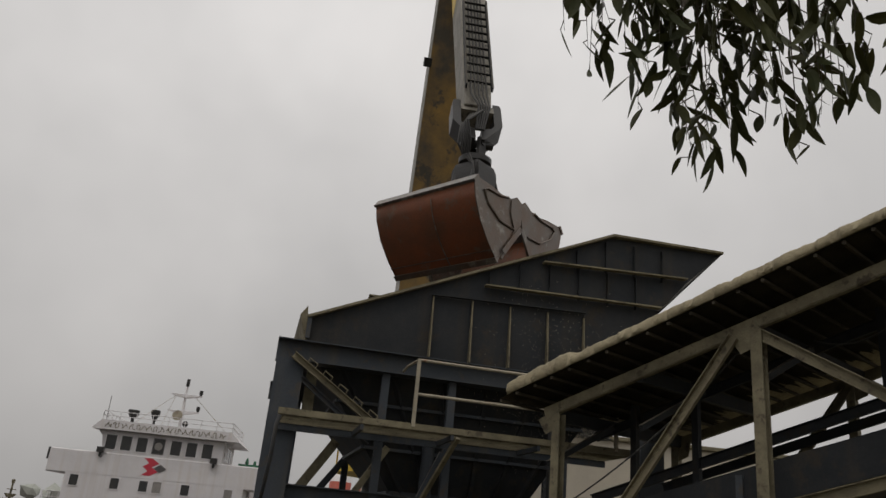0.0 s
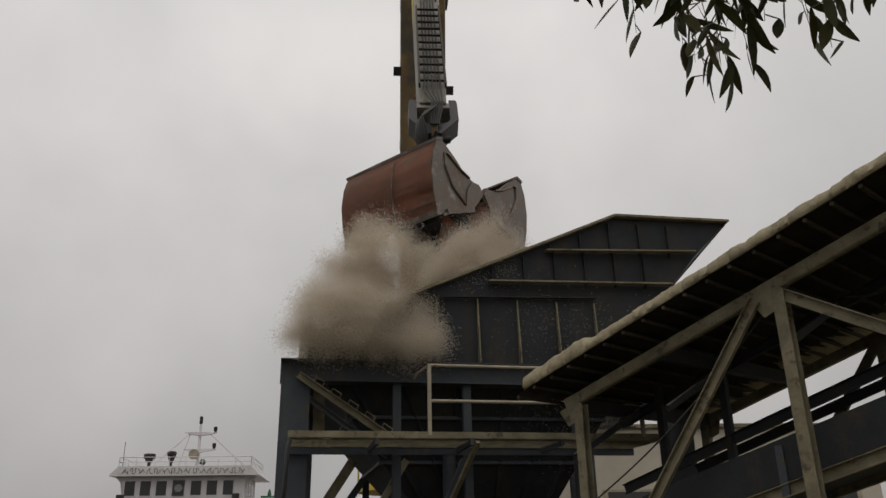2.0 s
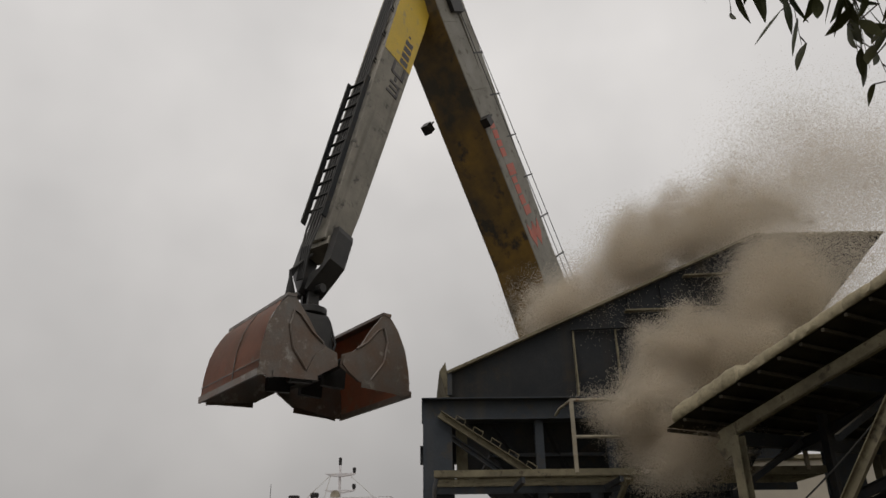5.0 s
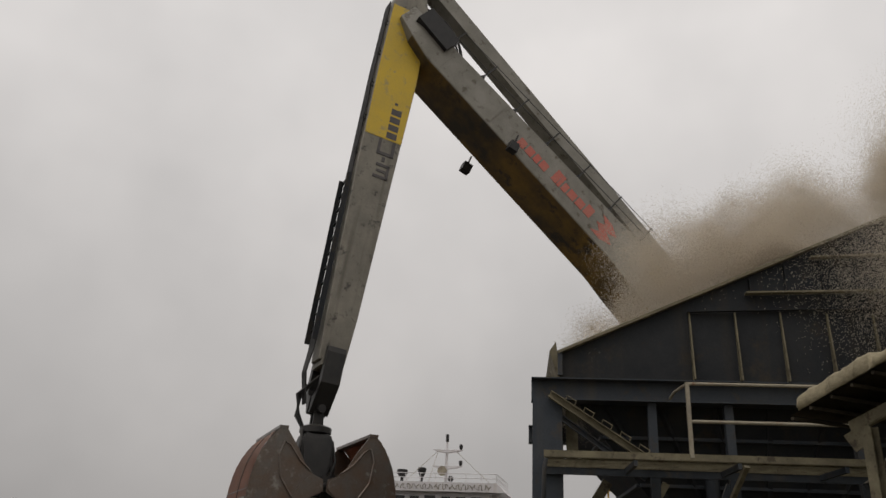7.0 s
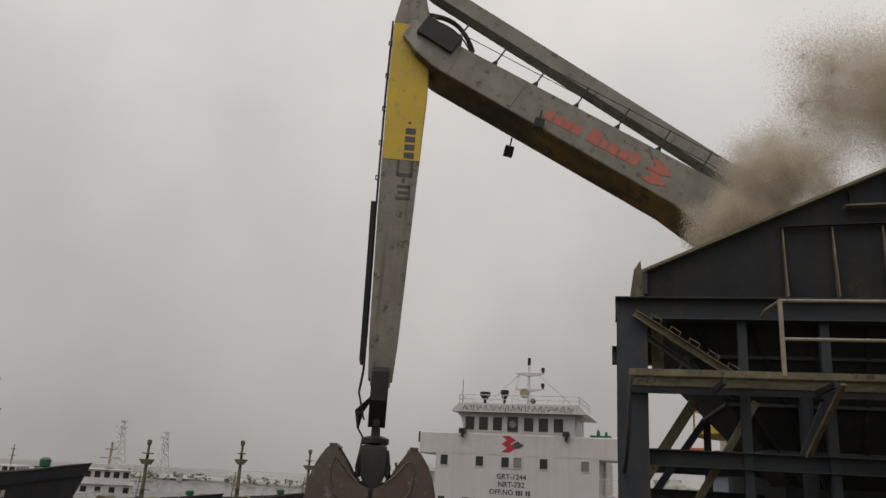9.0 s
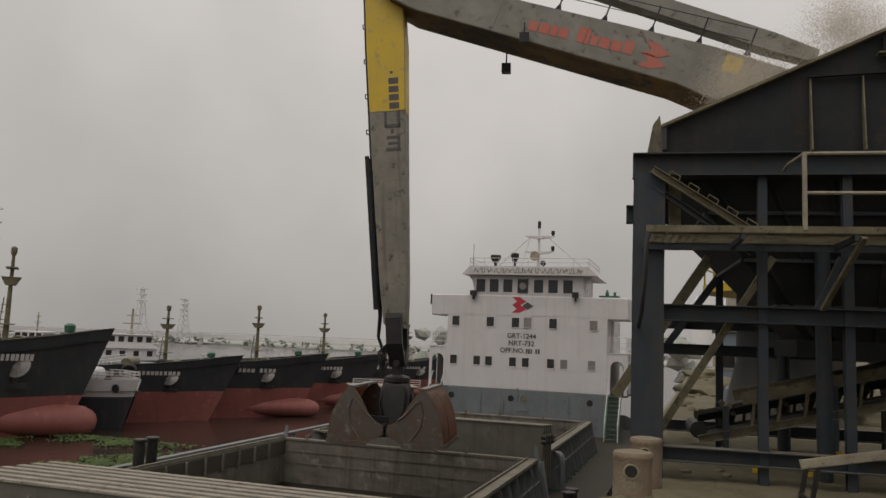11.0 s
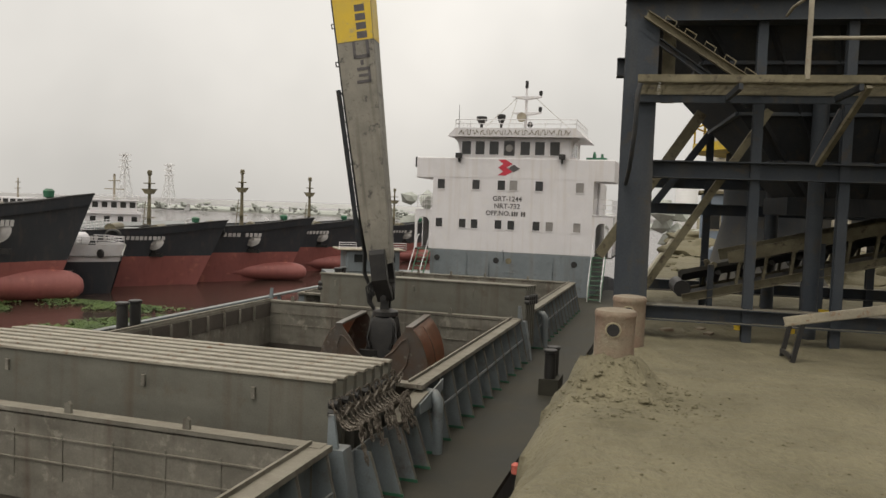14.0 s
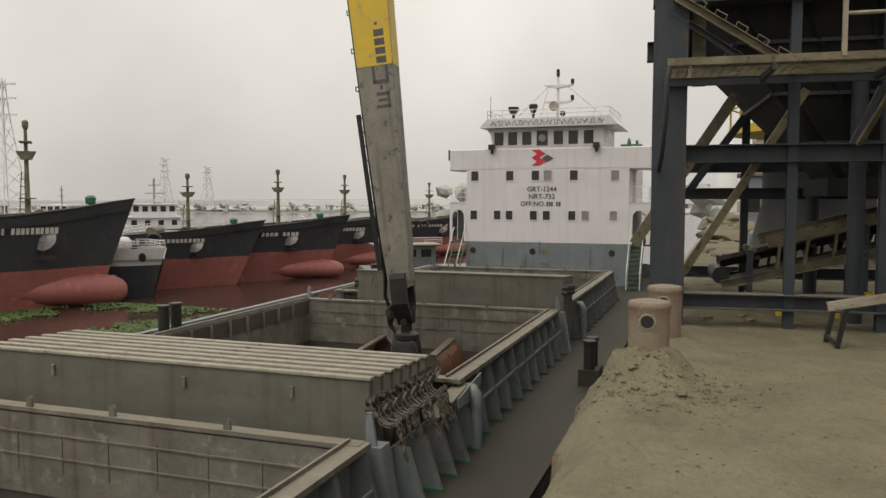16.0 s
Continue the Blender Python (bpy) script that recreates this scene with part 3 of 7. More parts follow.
def build_hopper():
    t = thing("loading_hopper", "dark grey steel receiving hopper with stiffened sloping sides", "hopper", HOP)
    side = [(0.46, 5.62), (6.76, 8.42), (9.42, 8.46), (8.58, 7.66), (7.89, 6.88), (7.0, 5.6), (6.85, 5.16), (0.5, 5.16)]
    for y, s in ((0.12, 1), (5.5, -1)):
        bm = bmesh.new()
        prism(bm, side, y, y + 0.03)
        wall = part("side_plate", bm, "hopper", t)
        e = y - 0.11 if s > 0 else y + 0.03
        # capping flange along the sloping rim
        for (a, b), (c, d) in zip(side[:2], side[1:3]):
            bm = bmesh.new()
            bar(bm, (a, y + 0.02 - s * 0.05, b), (c, y + 0.02 - s * 0.05, d), 0.22, 0.05)
            part("rim_flange", bm, "khaki", wall)
        bm = bmesh.new()
        bar(bm, (9.42, y, 8.46), (7.85, y, 6.84), 0.14, 0.03)
        part("rim_flange", bm, "hopper", wall)
        bm = bmesh.new()
        box(bm, 0.46, 0.54, e, e + 0.1, 5.2, 5.64)
        part("end_flange", bm, "frame", wall)
        # ribs and stiffeners take the paler khaki: their lit edges put into colour
        for x in (2.87, 3.69, 4.50, 5.32, 6.12):
            bm = bmesh.new()
            prism(bm, [(e + 0.10, 5.16), (e - 0.06 * s, 5.16), (e + 0.05, 6.45), (e + 0.10, 6.45)], x, x + 0.025, "yz")
            part("rib", bm, "khaki", wall)
        bm = bmesh.new()
        bar(bm, (2.85, e + 0.04, 6.44), (6.16, e + 0.04, 6.56), 0.09, 0.02)
        part("stiffener", bm, "hopper", wall)
        for p, q, n in (((5.16, 7.52), (8.50, 7.68), 5), ((3.92, 6.80), (7.86, 6.92), 6)):
            bm = bmesh.new()
            bar(bm, (p[0], e + 0.0, p[1]), (q[0], e + 0.0, q[1]), 0.16, 0.03)
            part("stiffener", bm, "khaki", wall)
            for i in range(n):
                x = p[0] + (q[0] - p[0]) * (i + 0.15) / n
                z0 = p[1] + 0.02
                z1 = min(z0 + 0.72, 5.62 + (x - 0.46) * 0.4444 - 0.1, 8.4)
                if z1 > z0 + 0.1:
                    bm = bmesh.new()
                    box(bm, x, x + 0.015, e + 0.02, e + 0.11, z0, z1)
                    part("rib", bm, "hopper", wall)
    bm = bmesh.new()
    box(bm, 0.47, 0.5, 0.15, 5.5, 5.16, 5.66)
    prism(bm, [(0.32, 5.72), (0.44, 5.9), (0.52, 5.2), (0.48, 5.16)], 0.3, 5.3)
    part("front_lip", bm, "khaki", t)
    bm = bmesh.new()
    prism(bm, [(9.42, 8.46), (9.39, 8.46), (7.86, 6.86), (6.9, 5.2), (6.95, 5.2), (7.9, 6.86)], 0.15, 5.5)
    part("back_plate", bm, "hopper", t)
    # funnel below the rim
    bm = bmesh.new()
    top = [(0.5, 0.25, 5.16), (6.9, 0.25, 5.16), (6.9, 5.4, 5.16), (0.5, 5.4, 5.16)]
    low = [(3.2, 1.9, 2.0), (5.2, 1.9, 2.0), (5.2, 3.7, 2.0), (3.2, 3.7, 2.0)]
    a, b = [bm.verts.new(p) for p in top], [bm.verts.new(p) for p in low]
    for i in range(4):
        bm.faces.new((a[i], a[(i + 1) % 4], b[(i + 1) % 4], b[i]))
    funnel = part("funnel", bm, "hopper", t)
    for k in (0.3, 0.55, 0.8):
        z = 5.16 - 3.16 * k
        bm = bmesh.new()
        pts = [Vector(top[i]).lerp(Vector(low[i]), k) for i in range(4)]
        for i in range(4):
            bar(bm, pts[i], pts[(i + 1) % 4], 0.12, 0.06)
        part("funnel_band", bm, "frame", funnel)
    for i in range(6):
        f = (i + 0.5) / 6
        bm = bmesh.new()
        bar(bm, Vector(top[0]).lerp(Vector(top[1]), f), Vector(low[0]).lerp(Vector(low[1]), f), 0.08, 0.1)
        part("funnel_rib", bm, "hopper", funnel)
    bm = bmesh.new()
    box(bm, 3.0, 5.4, 1.8, 3.8, 1.72, 2.04)
    part("outlet", bm, "hopper", t)
    # inner guard rail at the low lip
    bm = bmesh.new()
    tube(bm, [(0.75, 3.4, 5.6), (0.75, 3.4, 6.2), (1.6, 3.4, 6.6), (1.6, 3.4, 5.9)], 0.025, 6)
    part("guard_rail", bm, "rail", t)


build_hopper()


def build_conveyor(name, label, m, length, rise, z0, width, spacing, legs=True, lift=0.62, tall=0.22, skirt="khaki"):
    """An inclined belt conveyor along local x."""
    t = thing(name, label, "conveyor", m)
    k = rise / length

    def z(x):
        return z0 + k * x
    for y in (-width / 2 - 0.1, width / 2 + 0.1):
        bm = bmesh.new()
        channel(bm, (0, y, z(0)), (length, y, z(length)), 0.07, 0.16)
        part("stringer", bm, "khaki", t)
        bm = bmesh.new()
        bar(bm, (0.8, y, z(0.8) + lift), (length, y, z(length) + lift), 0.05, tall)
        part("skirt_board", bm, skirt, t)
    bm = bmesh.new()
    n = 24
    prof = [(-width / 2, 0.46), (-width * 0.25, 0.30), (width * 0.25, 0.30), (width / 2, 0.46)]
    rows = [[bm.verts.new((length * i / n, y, z(length * i / n) + h)) for y, h in prof] for i in range(n + 1)]
    for a, b in zip(rows, rows[1:]):
        for i in range(3):
            bm.faces.new((a[i], a[i + 1], b[i + 1], b[i]))
    bmesh.ops.solidify(bm, geom=bm.faces[:], thickness=0.02)
    part("belt", bm, "rubber", t)
    bm = bmesh.new()
    bar(bm, (0.1, 0, z(0.1) + 0.02), (length, 0, z(length) + 0.02), width, 0.02)
    part("return_belt", bm, "rubber", t)
    for i in range(int(length / spacing)):
        x = 0.5 + i * spacing
        for y in (-width / 2 - 0.02, width / 2 + 0.02):
            bm = bmesh.new()
            bar(bm, (x, y, z(x) + 0.06), (x + 0.06, y, z(x) + 0.55), 0.05, 0.09, (0, 1, 0))
            tube(bm, [(x + 0.06, y - 0.05, z(x) + 0.54), (x + 0.06, y + 0.05, z(x) + 0.54)], 0.06, 10)
            part("idler_bracket", bm, "khaki", t)
        bm = bmesh.new()
        tube(bm, [(x + 0.15, -width / 2, z(x) + 0.40), (x + 0.15, -width * 0.25, z(x) + 0.24), (x + 0.15, width * 0.25, z(x) + 0.24), (x + 0.15, width / 2, z(x) + 0.40)], 0.055, 10)
        part("idler_roller", bm, "black", t, smooth=40)
    bm = bmesh.new()
    tube(bm, [(0.0, -width / 2 - 0.05, z(0) + 0.18), (0.0, width / 2 + 0.05, z(0) + 0.18)], 0.16, 16)
    part("tail_drum", bm, "black", t, smooth=40)
    if legs:
        for x in (0.5, length * 0.35, length * 0.7, length * 0.95):
            for y in (-width / 2 - 0.1, width / 2 + 0.1):
                bm = bmesh.new()
                bar(bm, (x, y, -0.5), (x, y, z(x) + 0.55), 0.1, 0.12, (0, 1, 0))
                part("leg", bm, "frame", t)
    return t


build_conveyor("belt_conveyor", "inclined belt conveyor running out from under the hopper", HOP @ pose(1.35, 3.0, 0), 7.0, 1.75, 0.05, 0.9, 0.48)


# ---- roofed conveyor gallery over the quay ----
def build_gallery():
    a = math.degrees(math.atan2(-0.8, 0.6))
    g = pose(2.744, 11.0, 0, 0, 0, a)
    rise = 0.295

    def z(x):
        return 4.07 + rise * x
    t = thing("conveyor_gallery", "dust-caked conveyor gallery with sheet roof on steel posts", "gallery", g)
    W, L = 5.4, 9.0
    # roof sheets, one strip beside the other
    n = 26
    for i in range(n):
        x0, x1 = i * L / n, (i + 1) * L / n
        bm = bmesh.new()
        s = 0.03 * noise.noise(Vector((i * 1.7, 0, 0)))
        v = [bm.verts.new(p) for p in ((x0, s, z(x0) + 0.05), (x1 + 0.03, s, z(x1) + 0.05), (x1 + 0.03, W, z(x1) + 0.1), (x0, W, z(x0) + 0.1))]
        bm.faces.new(v)
        bmesh.ops.solidify(bm, geom=bm.faces[:], thickness=0.025)
        part("roof_sheet", bm, "sheet", t)
        bm = bmesh.new()
        bar(bm, (x0, 0.02 + s, z(x0) + 0.01), (x0, W, z(x0) + 0.05), 0.045, 0.045)
        part("roof_batten", bm, "sheet", t)
    # thick crust of settled dust along the eaves
    bm = bmesh.new()
    rnd = random.Random(3)
    rows = []
    m = 300
    for i in range(m + 1):
        x = 0.12 + (L - 0.12) * i / m
        h = (0.30 + 0.05 * noise.noise(Vector((x * 3, 0, 0))) + 0.035 * noise.noise(Vector((x * 11, 1, 0)))) * (1 if x < 1.4 else 0.72) * sm(-0.1, 0.35, x)
        ring = []
        for yy, zz in ((0.0, 0.055), (-0.03, 0.10), (-0.01, 0.24), (0.06, 0.30), (0.3, 0.31), (0.9, 0.3), (2.8, 0.12), (5.3, 0.08)):
            q = Vector((x, yy, z(x)))
            j = noise.noise(q * 9) * 0.05 + noise.noise(q * 22) * 0.035
            ring.append(bm.verts.new((x + j, yy + j, z(x) + 0.06 + (zz - 0.055) / 0.30 * h + j * 0.6)))
        rows.append(ring)
    for r0, r1 in zip(rows, rows[1:]):
        for i in range(len(r0) - 1):
            bm.faces.new((r0[i], r1[i], r1[i + 1], r0[i + 1]))
    bm.faces.new(rows[0]), bm.faces.new(rows[-1][::-1])
    part("dust_crust", bm, "crust", t, "thick pale crust of hardened cement dust", smooth=70)
    for y, dz in ((0.5, -0.30), (4.6, -0.2)):
        bm = bmesh.new()
        channel(bm, (0.55, y, z(0.55) + dz), (L, y, z(L) + dz), -0.09, 0.17)
        part("eaves_beam", bm, "khaki", t)
        for x in (0.60, 3.94, 7.5):
            bm = bmesh.new()
            channel(bm, (x + (0.17 if y < 1 else 0), y, -0.5), (x + (0.17 if y < 1 else 0), y, z(x) + dz - 0.05), -0.15 if y < 1 else 0.14, 0.16, (0, 1, 0))
            part("post", bm, "khaki", t)
            bm = bmesh.new()
            prism(bm, [(x - 0.16, z(x) + dz - 0.12), (x + 0.26, z(x) + dz + 0.04), (x + 0.2, z(x) + dz - 0.28), (x, z(x) + dz - 0.36)], y - 0.025, y - 0.012)
            part("gusset", bm, "khaki", t)
        for p, q in (((1.25, 1.45), (3.86, z(3.9) + dz - 0.1)), ((4.15, z(4.05) + dz - 0.1), (7.4, 2.85)), ((-0.1, 0.4), (0.5, 2.0))):
            bm = bmesh.new()
            channel(bm, (p[0], y - 0.02, p[1]), (q[0], y - 0.02, q[1]), 0.07, 0.15)
            part("brace", bm, "khaki", t)
    for y, a, b in ((2.2, -1.43, -1.43), (4.5, -1.0, -1.0), (2.3, -0.35, -0.25)):
        bm = bmesh.new()
        channel(bm, (0.3, y, z(0.3) + a), (L, y, z(L) + b), 0.06, 0.16)
        part("side_rail", bm, "hopper", t)
    for x in (1.15, 2.3, 5.2):
        bm = bmesh.new()
        bar(bm, (x, 2.2, -0.5), (x, 2.2, z(x) - 0.1), 0.11, 0.11, (0, 1, 0))
        part("inner_post", bm, "hopper", t)
    for x in (0.58, 2.3, 4.05, 5.8, 7.5):
        bm = bmesh.new()
        bar(bm, (x, 0.55, z(x) - 0.32), (x, 4.6, z(x) - 0.2), 0.12, 0.2)
        part("cross_beam", bm, "hopper", t)
        bm = bmesh.new()
        bar(bm, (x, 0.6, z(x) - 1.1), (x + 0.2, 2.1, z(x) - 0.3), 0.07, 0.09)
        part("knee_brace", bm, "hopper", t)
    bm = bmesh.new()
    tube(bm, arc((4.3, 2.05, z(4.3) - 0.25), (5.6, 2.05, z(5.6) - 0.35), (0, 0, -0.22), 12), 0.013, 6)
    part("cable", bm, "rubber", t)
    bm = bmesh.new()
    tube(bm, arc((0.7, 0.62, 2.4), (3.9, 0.62, 4.7), (0.1, 0, -0.1), 12), 0.012, 6)
    part("cable", bm, "rubber", t)


build_gallery()
build_conveyor("gallery_conveyor", "black belt conveyor with steel idlers inside the roofed gallery", pose(2.744, 11.0, 0, 0, 0, math.degrees(math.atan2(-0.8, 0.6))) @ pose(0.8, 1.5, 0), 8.2, 2.2, 1.7, 1.05, 1.05, True, 0.36, 0.5, "hopper")


def build_plank():
    t = thing("walkway_plank", "yellowish rusty steel channel resting on low trestle legs", "plank", HOP)
    bm = bmesh.new()
    channel(bm, (2.32, -1.45, 0.20), (6.4, -1.45, 0.98), -0.06, 0.13)
    part("channel", bm, "rail", t)
    for x, h in ((2.55, 0.2), (4.2, 0.52), (5.9, 0.85)):
        for y in (-1.42, -0.8):
            bm = bmesh.new()
            bar(bm, (x - 0.12, y, -0.52), (x + 0.02, y, h), 0.06, 0.06, (0, 1, 0))
            part("leg", bm, "black", t)
        bm = bmesh.new()
        bar(bm, (x - 0.1, -1.42, -0.3), (x - 0.1, -0.8, -0.3), 0.05, 0.05)
        part("stay", bm, "black", t)


build_plank()


def yellow_trestle(x, y, w, yaw):
    t = thing("trestle", "low rust-stained yellow steel trestle under the frame", "trestle", HOP @ pose(x, y, -0.45, 0, 0, yaw))
    bm = bmesh.new()
    bar(bm, (0, 0, 0.42), (w, 0, 0.42), 0.08, 0.08)
    part("rail", bm, "yellow", t)
    for k in (0.05, w - 0.05):
        bm = bmesh.new()
        box(bm, k - 0.05, k + 0.05, -0.05, 0.05, -0.05, 0.4)
        part("leg", bm, "yellow", t)


yellow_trestle(2.15, 1.4, 1.0, 0)
yellow_trestle(3.75, 2.2, 0.9, 5)
for bx, by in ((0.95, 0.9), (1.55, 1.2), (1.62, 0.7)):
    solo("brick", bbox(-0.11, 0.11, -0.06, 0.06, -0.05, 0.06, 0.008), "bollard", "loose dusty red brick under the frame", "brick", HOP @ pose(bx, by, -0.38, 0, 0, bx * 40), "loose bricks")


# ---- the moored cargo ship ----
SHIP = pose(-10.6, 0, 0, 0, 0, 0.75)
DECK, TOP = -3.95, -2.35


def letters(parent, text, size, m, material, name="lettering", label=""):
    cu = bpy.data.curves.new(name, "FONT")
    cu.body, cu.size, cu.align_x, cu.align_y, cu.extrude, cu.offset = text, size, "CENTER", "CENTER", 0.004, size * 0.02
    cu.resolution_u = 3
    tmp = bpy.data.objects.new(name, cu)
    scene.collection.objects.link(tmp)
    me = bpy.data.meshes.new_from_object(tmp.evaluated_get(bpy.context.evaluated_depsgraph_get()))
    bpy.data.objects.remove(tmp)
    me.materials.append(M[material])
    ob = new(name, me)
    ob.parent, ob.matrix_basis = parent, m
    if label:
        ob["label"] = label
    return ob


def bars(parent, x0, x1, z, h, n, m, material, slant=0.0, name="lettering_bar", seed=1):
    """Plain bars that stand where unreadable or private lettering is; in the local xz plane of m."""
    rnd = random.Random(seed)
    step = (x1 - x0) / n
    for i in range(n):
        if rnd.random() < 0.08 and 0 < i < n - 1:
            continue
        bm = bmesh.new()
        a = x0 + i * step
        w = step * rnd.uniform(0.6, 0.8)
        prism(bm, [(a, z - h / 2), (a + w, z - h / 2), (a + w + slant, z + h / 2), (a + slant, z + h / 2)], -0.006, 0.006)
        ob = part(name, bm, material, parent)
        ob.matrix_basis = m


def railing(parent, pts, h, n, r=0.02, mat="white", rows=3):
    for p, q in zip(pts, pts[1:]):
        p, q = Vector(p), Vector(q)
        bm = bmesh.new()
        for k in range(rows):
            tube(bm, [p + Vector((0, 0, h * (k + 1) / rows)), q + Vector((0, 0, h * (k + 1) / rows))], r, 6)
        m = max(1, round((q - p).length / n))
        for i in range(m + 1):
            c = p.lerp(q, i / m)
            tube(bm, [c, c + Vector((0, 0, h))], r, 6)
        part("railing", bm, mat, parent)


def build_ship():
    t = thing("cargo_ship", "moored cargo ship with white bridge house, open holds", "ship", SHIP)
    # hull shell and main deck
    bm = bmesh.new()
    pts = []
    for y, w in ((-22, 3.0), (-16, 5.6), (-8, 6.5), (0, 6.6), (56, 6.6), (64, 6.2), (68, 5.0)):
        pts.append((w, y))
    outline = [(x + (0.8 if y < 56 else 0), y) for x, y in pts] + [(-x, y) for x, y in pts[::-1]]
    lo = [bm.verts.new((x, y, -7.5)) for x, y in outline]
    hi = [bm.verts.new((x, y, DECK)) for x, y in outline]
    for i in range(len(outline)):
        j = (i + 1) % len(outline)
        bm.faces.new((lo[i], lo[j], hi[j], hi[i]))
    part("hull", bm, "hullblack", t)
    holds = [(-9.0, 11.2), (16.3, 27.4), (30.6, 43.0)]
    ys = [-22] + [y for h in holds for y in h] + [68]
    bm = bmesh.new()
    box(bm, 4.9, 7.4, -12, 56, DECK - 0.03, DECK)
    box(bm, -6.6, -4.9, -12, 62, DECK - 0.03, DECK)
    for i in range(0, len(ys), 2):
        box(bm, -4.9, 4.9, max(ys[i], -16), min(ys[i + 1], 62), DECK - 0.03, DECK)
    part("main_deck", bm, "deck", t)
    bm = bmesh.new()
    for s in (7.38, -6.6):
        box(bm, s - 0.05, s + 0.05, -12, 46, DECK, DECK + 0.12)
    part("deck_edge", bm, "deck", t)
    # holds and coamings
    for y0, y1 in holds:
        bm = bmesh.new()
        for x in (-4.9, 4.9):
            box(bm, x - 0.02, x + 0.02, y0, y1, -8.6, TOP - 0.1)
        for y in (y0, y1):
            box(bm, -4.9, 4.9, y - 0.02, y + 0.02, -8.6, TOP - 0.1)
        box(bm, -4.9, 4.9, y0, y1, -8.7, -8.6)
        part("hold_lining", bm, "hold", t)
        # a paler, dusty upper strake and the dented plating lines of the end walls
        for y, s in ((y0 + 0.03, 1), (y1 - 0.03, -1)):
            part("hold_strake", bbox(-4.86, 4.86, min(y, y + 0.02 * s), max(y, y + 0.02 * s), -4.05, TOP - 0.12, 0), "coaming", t, "dusty dented upper hold plating")
        for x, s in ((-4.87, 1), (4.87, -1)):
            part("hold_strake", bbox(min(x, x + 0.02 * s), max(x, x + 0.02 * s), y0 + 0.06, y1 - 0.06, -4.05, TOP - 0.12, 0), "coaming", t, "dusty dented upper hold plating")
        # a flat dark sheet paints the shade of a recess below the rail
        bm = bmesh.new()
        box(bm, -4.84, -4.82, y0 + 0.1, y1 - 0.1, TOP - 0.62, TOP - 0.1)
        recess = part("coaming_recess", bm, "hold", t, "dark sheet standing in for recess shade under the coaming rail")
        for k in range(int((y1 - y0) / 1.02)):
            bm = bmesh.new()
            yy = y0 + 0.5 + k * 1.02
            box(bm, -4.82, -4.74, yy, yy + 0.06, TOP - 0.64, TOP - 0.1)
            part("recess_post", bm, "coaming", recess)
        for k in range(9):
            bm = bmesh.new()
            x = -4.4 + k * 1.1
            box(bm, x, x + 0.03, y1 - 0.07, y1 - 0.05, -3.6, TOP - 0.4)
            part("hold_frame", bm, "coaming", t)
        for z in (-2.85, -3.3):
            bm = bmesh.new()
            box(bm, -4.8, 4.8, y1 - 0.08, y1 - 0.05, z, z + 0.03)
            part("hold_stringer", bm, "coaming", t)
        # coaming plates and top flange
        for x, s in ((4.95, 1), (-4.95, -1)):
            bm = bmesh.new()
            box(bm, x - 0.02, x + 0.02, y0, y1, DECK, TOP - 0.06)
            part("coaming_plate", bm, "shipgrey", t)
            bm = bmesh.new()
            bar(bm, (x + 0.1 * s, y0 - 0.2, TOP - 0.06), (x + 0.1 * s, y1 + 0.2, TOP - 0.06), 0.42, 0.10)
            part("coaming_flange", bm, "coaming", t)
            bm = bmesh.new()
            bar(bm, (x - 0.04 * s, y0 - 0.1, TOP + 0.02), (x - 0.04 * s, y1 + 0.1, TOP + 0.02), 0.05, 0.08)
            part("coaming_bar", bm, "coaming", t)
            n = int((y1 - y0) / 1.02)
            for i in range(n + 1):
                y = y0 + (y1 - y0) * i / n
                bm = bmesh.new()
                prism(bm, [(x + 0.02 * s, DECK), (x + 0.62 * s, DECK), (x + 0.60 * s, DECK + 0.1), (x + 0.27 * s, TOP - 0.12), (x + 0.02 * s, TOP - 0.12)], y, y + 0.02)
                stay = part("coaming_stay", bm, "shipgrey", t)
                bm = bmesh.new()
                bar(bm, (x + 0.62 * s, y + 0.01, DECK + 0.02), (x + 0.28 * s, y + 0.01, TOP - 0.1), 0.07, 0.015, (0, 1, 0))
                part("stay_flange", bm, "coaming", stay)
                bm = bmesh.new()
                box(bm, min(x, x + 0.66 * s), max(x, x + 0.66 * s), y - 0.01, y + 0.03, DECK, DECK + 0.06)
                part("stay_foot", bm, "green", stay)
            bm = bmesh.new()
            bar(bm, (x + 0.42 * s, y0, DECK + 0.85), (x + 0.42 * s, y1, DECK + 0.85), 0.035, 0.06)
            part("coaming_rail", bm, "shipgrey", t)
        for y, s in ((y0, -1), (y1, 1)):
            bm = bmesh.new()
            box(bm, -5.0, 5.0, y - 0.02, y + 0.02, DECK, TOP - 0.02)
            part("coaming_plate", bm, "coaming", t)
            bm = bmesh.new()
            bar(bm, (-5.15, y + 0.08 * s, TOP - 0.04), (5.15, y + 0.08 * s, TOP - 0.04), 0.3, 0.08)
            part("coaming_flange", bm, "coaming", t)
            for x in (-3.9, -1.9, 0.1, 2.6):
                bm = bmesh.new()
                prism(bm, [(x - 0.07, TOP), (x + 0.07, TOP), (x + 0.06, TOP + 0.17), (x + 0.02, TOP + 0.22), (x - 0.06, TOP + 0.18)], y - 0.03, y + 0.03)
                part("stopper", bm, "coaming", t)
    # the coaming goes on, a little lower, beside the stowed covers
    bm = bmesh.new()
    box(bm, 5.06, 5.09, 11.95, 16.2, DECK, TOP - 0.5)
    part("coaming_plate", bm, "shipgrey", t)
    bm = bmesh.new()
    bar(bm, (5.2, 14.4, TOP - 0.42), (5.2, 16.3, TOP - 0.2), 0.34, 0.06)
    part("coaming_flange", bm, "coaming", t)
